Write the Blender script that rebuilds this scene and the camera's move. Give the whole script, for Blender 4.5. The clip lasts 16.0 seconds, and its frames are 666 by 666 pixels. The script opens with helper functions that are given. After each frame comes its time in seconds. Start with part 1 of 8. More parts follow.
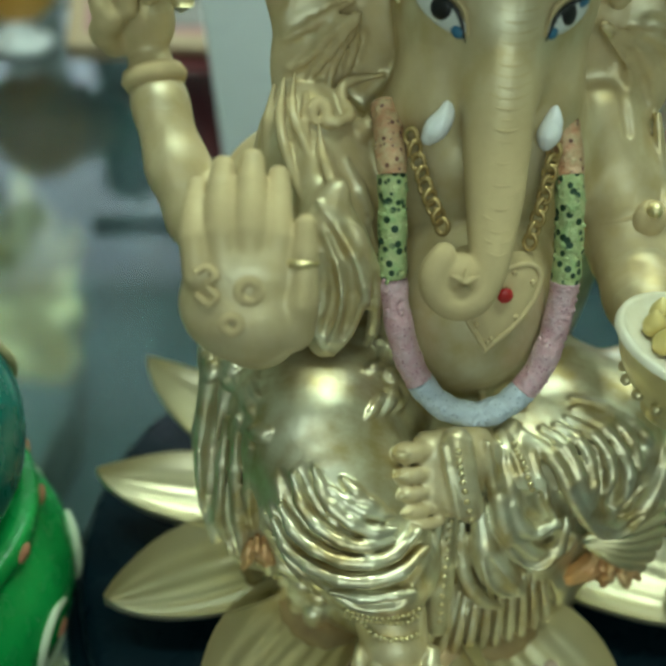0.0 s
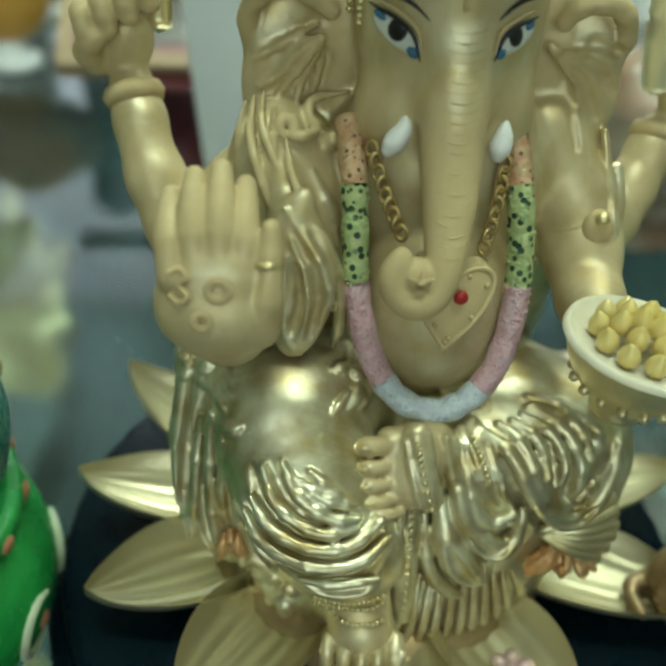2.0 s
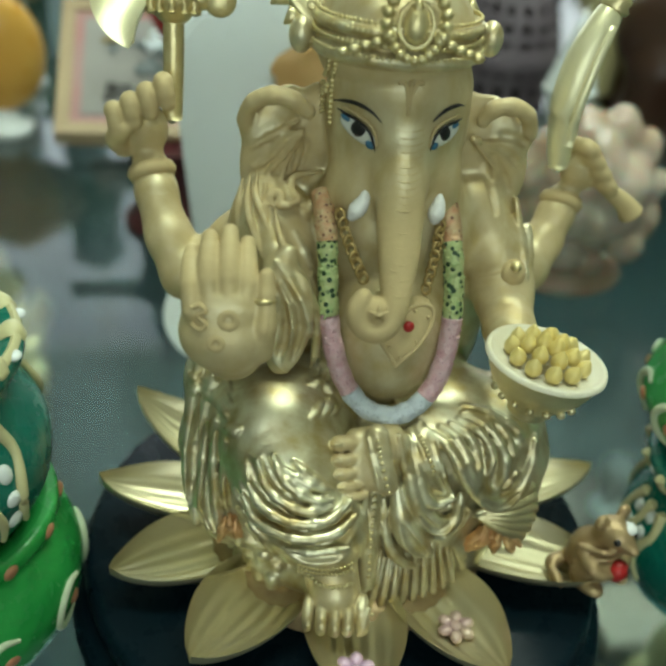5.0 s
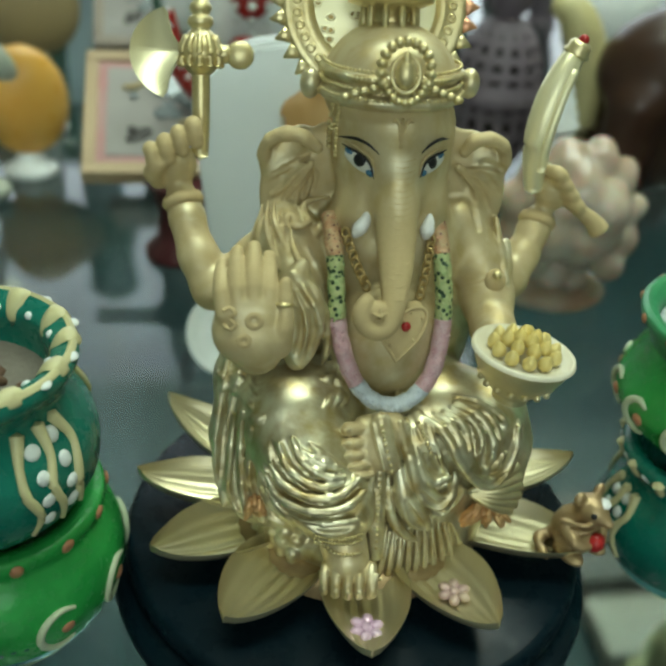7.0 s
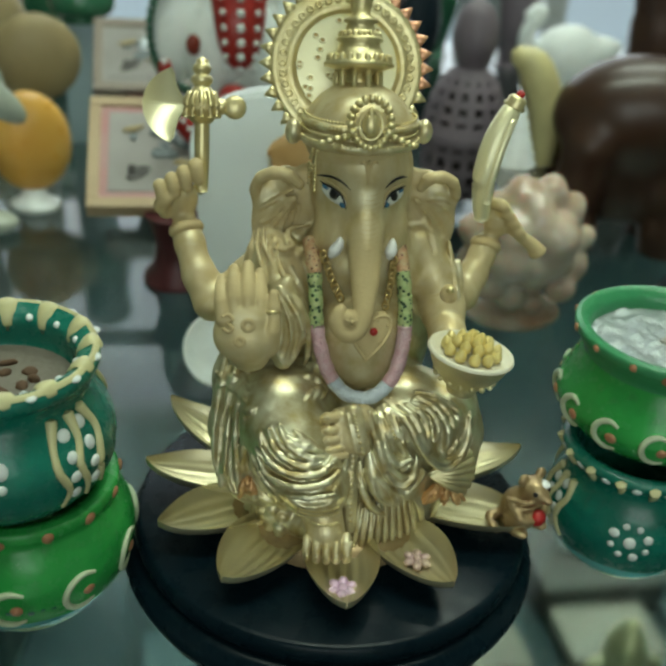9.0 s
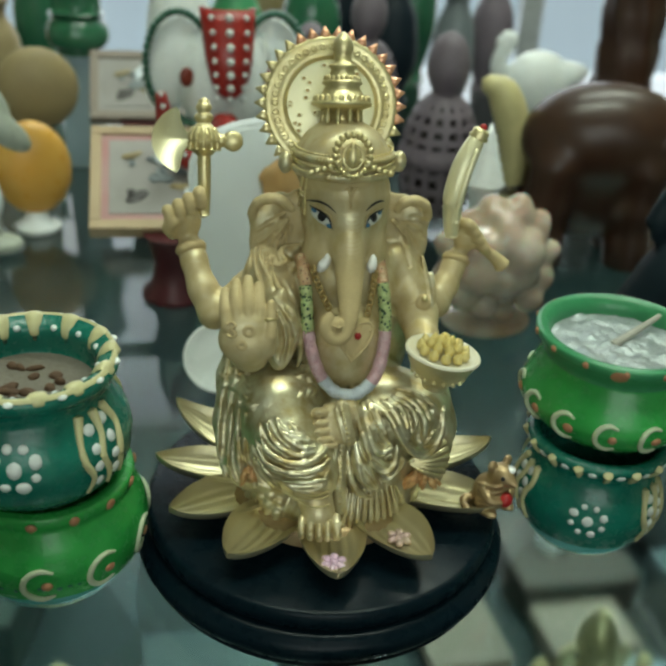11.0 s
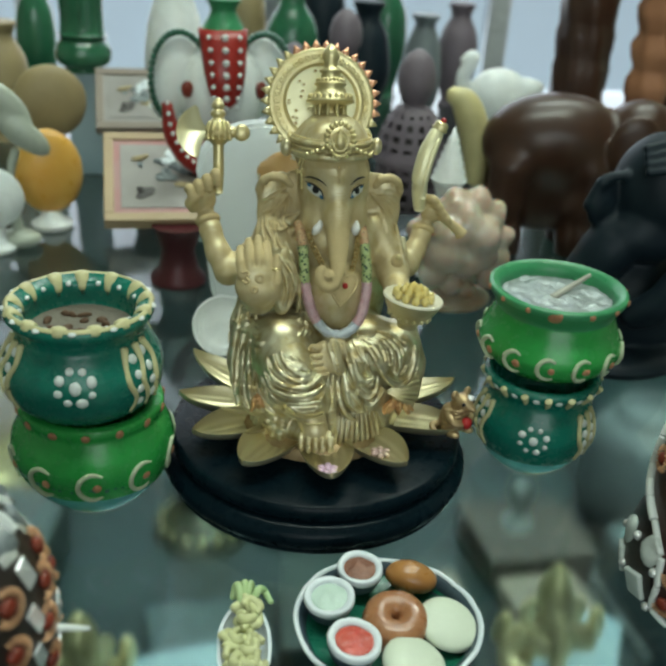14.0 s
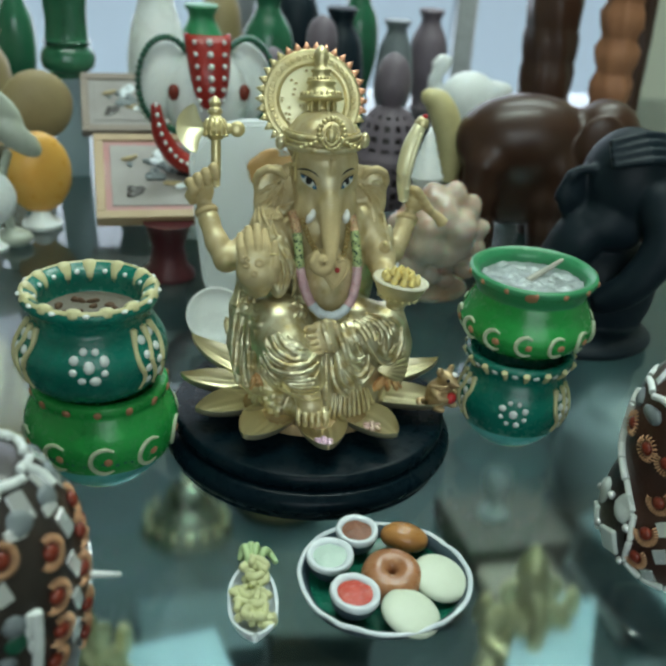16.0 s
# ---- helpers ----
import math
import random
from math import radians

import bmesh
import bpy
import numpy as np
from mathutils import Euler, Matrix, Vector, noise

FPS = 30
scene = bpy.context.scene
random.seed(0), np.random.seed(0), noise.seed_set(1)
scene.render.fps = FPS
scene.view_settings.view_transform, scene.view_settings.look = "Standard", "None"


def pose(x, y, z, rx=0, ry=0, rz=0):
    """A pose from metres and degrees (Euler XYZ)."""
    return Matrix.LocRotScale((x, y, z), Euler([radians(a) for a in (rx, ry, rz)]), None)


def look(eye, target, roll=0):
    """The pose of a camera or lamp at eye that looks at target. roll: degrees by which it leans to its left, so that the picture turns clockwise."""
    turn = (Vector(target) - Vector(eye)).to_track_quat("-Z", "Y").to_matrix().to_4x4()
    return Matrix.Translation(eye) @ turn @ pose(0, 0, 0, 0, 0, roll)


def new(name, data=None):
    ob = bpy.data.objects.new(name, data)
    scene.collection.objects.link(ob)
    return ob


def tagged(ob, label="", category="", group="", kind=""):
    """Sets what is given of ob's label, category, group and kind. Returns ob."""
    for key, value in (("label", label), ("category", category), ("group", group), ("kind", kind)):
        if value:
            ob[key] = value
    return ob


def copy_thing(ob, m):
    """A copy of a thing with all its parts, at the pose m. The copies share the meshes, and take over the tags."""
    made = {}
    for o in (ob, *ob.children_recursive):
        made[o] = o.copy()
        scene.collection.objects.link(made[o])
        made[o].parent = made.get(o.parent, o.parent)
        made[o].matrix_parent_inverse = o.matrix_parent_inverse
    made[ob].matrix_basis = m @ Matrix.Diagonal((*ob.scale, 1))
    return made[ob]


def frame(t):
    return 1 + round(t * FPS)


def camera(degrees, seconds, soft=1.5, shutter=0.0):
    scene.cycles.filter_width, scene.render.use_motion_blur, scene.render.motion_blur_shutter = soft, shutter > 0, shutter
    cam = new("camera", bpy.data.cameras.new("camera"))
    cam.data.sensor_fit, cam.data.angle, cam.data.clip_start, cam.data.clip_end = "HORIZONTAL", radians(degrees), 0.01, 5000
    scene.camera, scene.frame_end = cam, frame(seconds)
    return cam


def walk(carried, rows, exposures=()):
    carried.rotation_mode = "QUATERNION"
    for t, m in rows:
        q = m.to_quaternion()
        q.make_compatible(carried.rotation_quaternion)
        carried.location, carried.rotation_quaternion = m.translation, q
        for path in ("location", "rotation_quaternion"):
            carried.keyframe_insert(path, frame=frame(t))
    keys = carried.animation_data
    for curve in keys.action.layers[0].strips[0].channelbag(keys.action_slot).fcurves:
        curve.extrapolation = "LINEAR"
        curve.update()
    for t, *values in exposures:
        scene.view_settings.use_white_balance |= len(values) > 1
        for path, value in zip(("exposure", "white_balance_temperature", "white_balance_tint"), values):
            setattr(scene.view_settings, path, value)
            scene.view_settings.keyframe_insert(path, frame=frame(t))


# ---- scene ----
# ---- camera ----
EXPOSURES = [(0.0, 0.03, 6250, 0), (1.2, 0.05, 6450, 2), (2.2, 0.04, 6600, 5), (3.4, 0.09, 6850, 7), (6.0, 0.09, 6650, 7), (9.0, -0.10, 6800, 9), (12.0, -0.06, 6850, 12), (16.0, 0.02, 6300, 13)]
cam = camera(39.67, 16.0, soft=3.0)
cam.data.dof.use_dof, cam.data.dof.aperture_fstop = True, 14.5
PATH = [
    (0, (-0.02221, -0.10881, 0.16231), (-0.00594, 0.12638, -0.02322), 4.01),
    (0.5, (-0.02088, -0.11122, 0.16372), (-0.00231, 0.12542, -0.01974), 4.00),
    (1, (-0.01941, -0.11300, 0.16441), (-0.00092, 0.12512, -0.01713), 3.87),
    (1.5, (-0.01931, -0.11447, 0.16483), (0.00028, 0.12344, -0.01687), 4.25),
    (2, (-0.01918, -0.11687, 0.16554), (-0.00000, 0.12173, -0.01530), 4.40),
    (2.5, (-0.02038, -0.12018, 0.16774), (0.00070, 0.12009, -0.01067), 4.72),
    (3, (-0.01919, -0.12586, 0.17123), (0.00598, 0.11573, -0.00485), 5.22),
    (3.5, (-0.02184, -0.13027, 0.17255), (0.00748, 0.11113, -0.00313), 5.91),
    (3.7, (-0.02452, -0.13389, 0.17515), (0.00979, 0.10912, 0.00261), 6.51),
    (5.8, (-0.02484, -0.16353, 0.18782), (0.00303, 0.08646, 0.02433), 4.22),
    (6, (-0.02459, -0.16697, 0.18867), (0.00348, 0.08420, 0.02702), 3.84),
    (6.5, (-0.02492, -0.17399, 0.19182), (0.00332, 0.07822, 0.03184), 3.85),
    (7, (-0.02849, -0.18136, 0.19542), (0.00076, 0.07273, 0.03863), 3.92),
    (7.5, (-0.02875, -0.19503, 0.20171), (-0.00052, 0.06154, 0.04883), 3.78),
    (8, (-0.02988, -0.20290, 0.20473), (0.00150, 0.05393, 0.05289), 4.05),
    (8.5, (-0.03114, -0.21166, 0.20689), (0.00032, 0.04678, 0.05783), 3.91),
    (9, (-0.03153, -0.22039, 0.20994), (0.00298, 0.03903, 0.06327), 4.19),
    (9.2, (-0.03014, -0.22352, 0.21200), (0.00411, 0.03599, 0.06543), 4.30),
    (11.3, (-0.03930, -0.25936, 0.22459), (0.00224, 0.00256, 0.08434), 3.92),
    (11.5, (-0.04078, -0.26456, 0.22501), (0.00278, -0.00246, 0.08569), 4.14),
    (12, (-0.04343, -0.27619, 0.22718), (0.00045, -0.01391, 0.08831), 4.05),
    (12.5, (-0.04602, -0.28937, 0.22912), (-0.00116, -0.02654, 0.09162), 4.17),
    (13, (-0.04506, -0.30219, 0.22890), (0.00022, -0.03956, 0.09115), 4.19),
    (13.5, (-0.04915, -0.31062, 0.22943), (-0.00239, -0.04747, 0.09318), 4.13),
    (14, (-0.05287, -0.32455, 0.23171), (-0.00529, -0.06063, 0.09725), 3.96),
    (14.5, (-0.05657, -0.33231, 0.23113), (-0.00731, -0.06845, 0.09715), 3.80),
    (15, (-0.06229, -0.33785, 0.23260), (-0.00885, -0.07487, 0.09850), 4.24),
    (15.5, (-0.06296, -0.34382, 0.23149), (-0.00835, -0.08074, 0.09805), 3.80),
    (16, (-0.06684, -0.34994, 0.23312), (-0.00947, -0.08664, 0.10130), 3.99),
]
walk(cam, [(t, look(eye, target, roll)) for t, eye, target, roll in PATH], EXPOSURES)

# ---- daylight, room light ----
world = bpy.data.worlds.new("daylight")
scene.world = world
world.use_nodes = True
sky = world.node_tree.nodes.new("ShaderNodeTexSky")
sky.sky_type, sky.sun_disc, sky.sun_elevation, sky.sun_rotation = "NISHITA", False, radians(40), radians(20)
world.node_tree.links.new(sky.outputs[0], world.node_tree.nodes["Background"].inputs[0])
world.node_tree.nodes["Background"].inputs[1].default_value = 0.12


def area_lamp(name, at, target, size, watts, colour):
    data = bpy.data.lights.new(name, "AREA")
    data.shape, data.size, data.size_y, data.energy, data.color = "RECTANGLE", size[0], size[1], watts, colour
    lamp = new(name, data)
    lamp.matrix_world = look(at, target)
    return lamp


# tube lights under the ceiling, and the shop window behind the shelves
area_lamp("tube_light_front", (0.05, -0.15, 1.70), (0.05, -0.15, 0), (1.2, 0.10), 11.5, (0.84, 1.0, 0.92))
area_lamp("tube_light_back", (0.55, 0.75, 1.70), (0.55, 0.75, 0), (1.2, 0.10), 16, (0.84, 1.0, 0.92))
area_lamp("window_light", (0.1, 1.28, 0.35), (0.1, 0.0, 0.2), (1.4, 1.0), 6.5, (0.85, 0.94, 1.0))
# added soft fill from the front; no lamp or opening stands there
area_lamp("shop_front_light", (-0.1, -2.30, 0.9), (0.0, 0.2, 0.0), (1.6, 1.2), 16, (0.84, 0.98, 0.98))

# uplight added below the front tube to brighten the ceiling
area_lamp("tube_light_glow", (0.05, -0.15, 1.66), (0.05, -0.15, 2.0), (1.2, 0.10), 8, (0.84, 1.0, 0.92))
# ---- materials ----
def material(name, colour, rough=0.5, metal=0.0, second=None, grain=60.0, patch=8.0, bump=0.15, spread=0.25, coat=0.0, by_object=0.0, transmit=0.0):
    """A painted, stone or metal surface: patches and grain vary its colour, roughness and relief."""
    m = bpy.data.materials.new(name)
    m.use_nodes = True
    nt = m.node_tree
    node, link = nt.nodes, nt.links
    b = node["Principled BSDF"]
    b.inputs["Metallic"].default_value = metal
    b.inputs["Coat Weight"].default_value = coat
    b.inputs["Coat Roughness"].default_value = 0.12
    b.inputs["Transmission Weight"].default_value = transmit
    where = node.new("ShaderNodeTexCoord")
    big, fine = node.new("ShaderNodeTexNoise"), node.new("ShaderNodeTexNoise")
    for n, scale, detail in ((big, patch, 4.0), (fine, grain, 6.0)):
        n.inputs["Scale"].default_value, n.inputs["Detail"].default_value = scale * 10, detail
        link.new(where.outputs["Object"], n.inputs["Vector"])
    mix = node.new("ShaderNodeMix")
    mix.data_type = "RGBA"
    second = second or tuple(v * (1 - spread) for v in colour)
    mix.inputs[6].default_value, mix.inputs[7].default_value = (*colour, 1), (*second, 1)
    both = node.new("ShaderNodeMath")
    both.operation = "MULTIPLY_ADD"
    both.inputs[1].default_value = 0.45
    link.new(fine.outputs["Fac"], both.inputs[0])
    shift = node.new("ShaderNodeMath")
    shift.operation = "MULTIPLY_ADD"
    shift.inputs[1].default_value, shift.inputs[2].default_value = 1.6, -0.55
    link.new(big.outputs["Fac"], shift.inputs[0])
    link.new(shift.outputs[0], both.inputs[2])
    both.use_clamp = True
    link.new(both.outputs[0], mix.inputs[0])
    last = mix.outputs[2]
    if by_object:
        info, hue = node.new("ShaderNodeObjectInfo"), node.new("ShaderNodeHueSaturation")
        scale = node.new("ShaderNodeMath")
        scale.operation = "MULTIPLY_ADD"
        scale.inputs[1].default_value, scale.inputs[2].default_value = by_object, 1 - by_object / 2
        link.new(info.outputs["Random"], scale.inputs[0])
        link.new(scale.outputs[0], hue.inputs["Value"])
        link.new(last, hue.inputs["Color"])
        last = hue.outputs[0]
    link.new(last, b.inputs["Base Color"])
    shine = node.new("ShaderNodeMath")
    shine.operation = "MULTIPLY_ADD"
    shine.inputs[1].default_value, shine.inputs[2].default_value = 0.25, rough - 0.12
    shine.use_clamp = True
    link.new(fine.outputs["Fac"], shine.inputs[0])
    link.new(shine.outputs[0], b.inputs["Roughness"])
    if bump:
        relief = node.new("ShaderNodeBump")
        relief.inputs["Strength"].default_value, relief.inputs["Distance"].default_value = bump, 0.0006
        link.new(fine.outputs["Fac"], relief.inputs["Height"])
        link.new(relief.outputs[0], b.inputs["Normal"])
    return m


def idol_paint():
    """Two paints on one cast: pearly skin colour, and shiny gold where the mesh says so; a brown antique wash stays in worn patches."""
    m = material("idol_paint", (0.585, 0.458, 0.245), rough=0.74, metal=0.02, spread=0.18, grain=120, patch=14, bump=0.05)
    nt = m.node_tree
    node, link = nt.nodes, nt.links
    skin = node["Principled BSDF"]
    skin.inputs["Specular IOR Level"].default_value = 0.12
    gold = node.new("ShaderNodeBsdfPrincipled")
    gold.inputs["Metallic"].default_value, gold.inputs["Roughness"].default_value = 0.78, 0.35
    noise_a, ramp = node.new("ShaderNodeTexNoise"), node.new("ShaderNodeValToRGB")
    noise_a.inputs["Scale"].default_value, noise_a.inputs["Detail"].default_value = 22, 3
    ramp.color_ramp.elements[0].position, ramp.color_ramp.elements[0].color = 0.32, (0.51, 0.40, 0.185, 1)
    ramp.color_ramp.elements[1].position, ramp.color_ramp.elements[1].color = 0.62, (0.77, 0.73, 0.52, 1)
    link.new(noise_a.outputs["Fac"], ramp.inputs[0])
    link.new(ramp.outputs[0], gold.inputs["Base Color"])
    worn, relief = node.new("ShaderNodeTexNoise"), node.new("ShaderNodeBump")
    worn.inputs["Scale"].default_value = 700
    relief.inputs["Strength"].default_value, relief.inputs["Distance"].default_value = 0.12, 0.0004
    link.new(worn.outputs["Fac"], relief.inputs["Height"])
    uneven, dents = node.new("ShaderNodeTexNoise"), node.new("ShaderNodeBump")
    uneven.inputs["Scale"].default_value, uneven.inputs["Detail"].default_value = 55, 2
    dents.inputs["Strength"].default_value, dents.inputs["Distance"].default_value = 0.06, 0.0016
    link.new(uneven.outputs["Fac"], dents.inputs["Height"])
    link.new(relief.outputs[0], dents.inputs["Normal"])
    link.new(dents.outputs[0], gold.inputs["Normal"])
    mask, mix = node.new("ShaderNodeAttribute"), node.new("ShaderNodeMixShader")
    mask.attribute_name = "gold"
    link.new(mask.outputs["Fac"], mix.inputs[0])
    link.new(skin.outputs[0], mix.inputs[1])
    link.new(gold.outputs[0], mix.inputs[2])
    link.new(mix.outputs[0], node["Material Output"].inputs[0])
    return m


def speckled(name, colour, dots, scale, reach, second):
    """Knobbly paint with small sunken dots of another colour."""
    m = material(name, colour, 0.36, 0.1, second=second, grain=110, patch=55, bump=1.0)
    node, link = m.node_tree.nodes, m.node_tree.links
    b = node["Principled BSDF"]
    where, cells, ramp, mix = node.new("ShaderNodeTexCoord"), node.new("ShaderNodeTexVoronoi"), node.new("ShaderNodeValToRGB"), node.new("ShaderNodeMix")
    cells.inputs["Scale"].default_value = scale
    link.new(where.outputs["Object"], cells.inputs["Vector"])
    link.new(cells.outputs["Distance"], ramp.inputs[0])
    ramp.color_ramp.elements[0].position, ramp.color_ramp.elements[0].color = reach, (1, 1, 1, 1)
    ramp.color_ramp.elements[1].position, ramp.color_ramp.elements[1].color = reach + 0.12, (0, 0, 0, 1)
    mix.data_type = "RGBA"
    base = b.inputs["Base Color"].links[0].from_socket
    link.new(base, mix.inputs[6])
    mix.inputs[7].default_value = (*dots, 1)
    sparse, some, both = node.new("ShaderNodeTexNoise"), node.new("ShaderNodeValToRGB"), node.new("ShaderNodeMath")
    sparse.inputs["Scale"].default_value = scale * 0.45
    some.color_ramp.elements[0].position, some.color_ramp.elements[1].position = 0.34, 0.46
    link.new(where.outputs["Object"], sparse.inputs["Vector"])
    link.new(sparse.outputs["Fac"], some.inputs[0])
    both.operation = "MULTIPLY"
    link.new(ramp.outputs[0], both.inputs[0])
    link.new(some.outputs[0], both.inputs[1])
    link.new(both.outputs[0], mix.inputs[0])
    link.new(mix.outputs[2], b.inputs["Base Color"])
    return m


def clear_glass(name, tint, gloss=0.06, worn=0.0, bend=5.0):
    """Sheet glass: it lets light through with a tint and mirrors more at a glancing angle; worn glass blurs what lies far below it."""
    m = bpy.data.materials.new(name)
    m.use_nodes = True
    node, link = m.node_tree.nodes, m.node_tree.links
    node.remove(node["Principled BSDF"])
    clear, shiny, mix, rim, power = (node.new("ShaderNode" + k) for k in ("BsdfRefraction" if worn else "BsdfTransparent", "BsdfGlossy", "MixShader", "LayerWeight", "Math"))
    clear.inputs[0].default_value = (*tint, 1)
    if worn:
        clear.inputs["Roughness"].default_value, clear.inputs["IOR"].default_value = worn, 1.45
    smear = node.new("ShaderNodeTexNoise")
    smear.inputs["Scale"].default_value, smear.inputs["Detail"].default_value = 14, 6
    dust = node.new("ShaderNodeMath")
    dust.operation = "MULTIPLY_ADD"
    dust.inputs[1].default_value, dust.inputs[2].default_value = 0.14, 0.0
    link.new(smear.outputs["Fac"], dust.inputs[0])
    link.new(dust.outputs[0], shiny.inputs["Roughness"])
    rim.inputs[0].default_value = 0.5
    power.operation, power.inputs[1].default_value = "POWER", bend
    link.new(rim.outputs["Facing"], power.inputs[0])
    add = node.new("ShaderNodeMath")
    add.inputs[1].default_value = gloss
    link.new(power.outputs[0], add.inputs[0])
    link.new(add.outputs[0], mix.inputs[0])
    link.new(clear.outputs[0], mix.inputs[1])
    link.new(shiny.outputs[0], mix.inputs[2])
    link.new(mix.outputs[0], node["Material Output"].inputs[0])
    return m


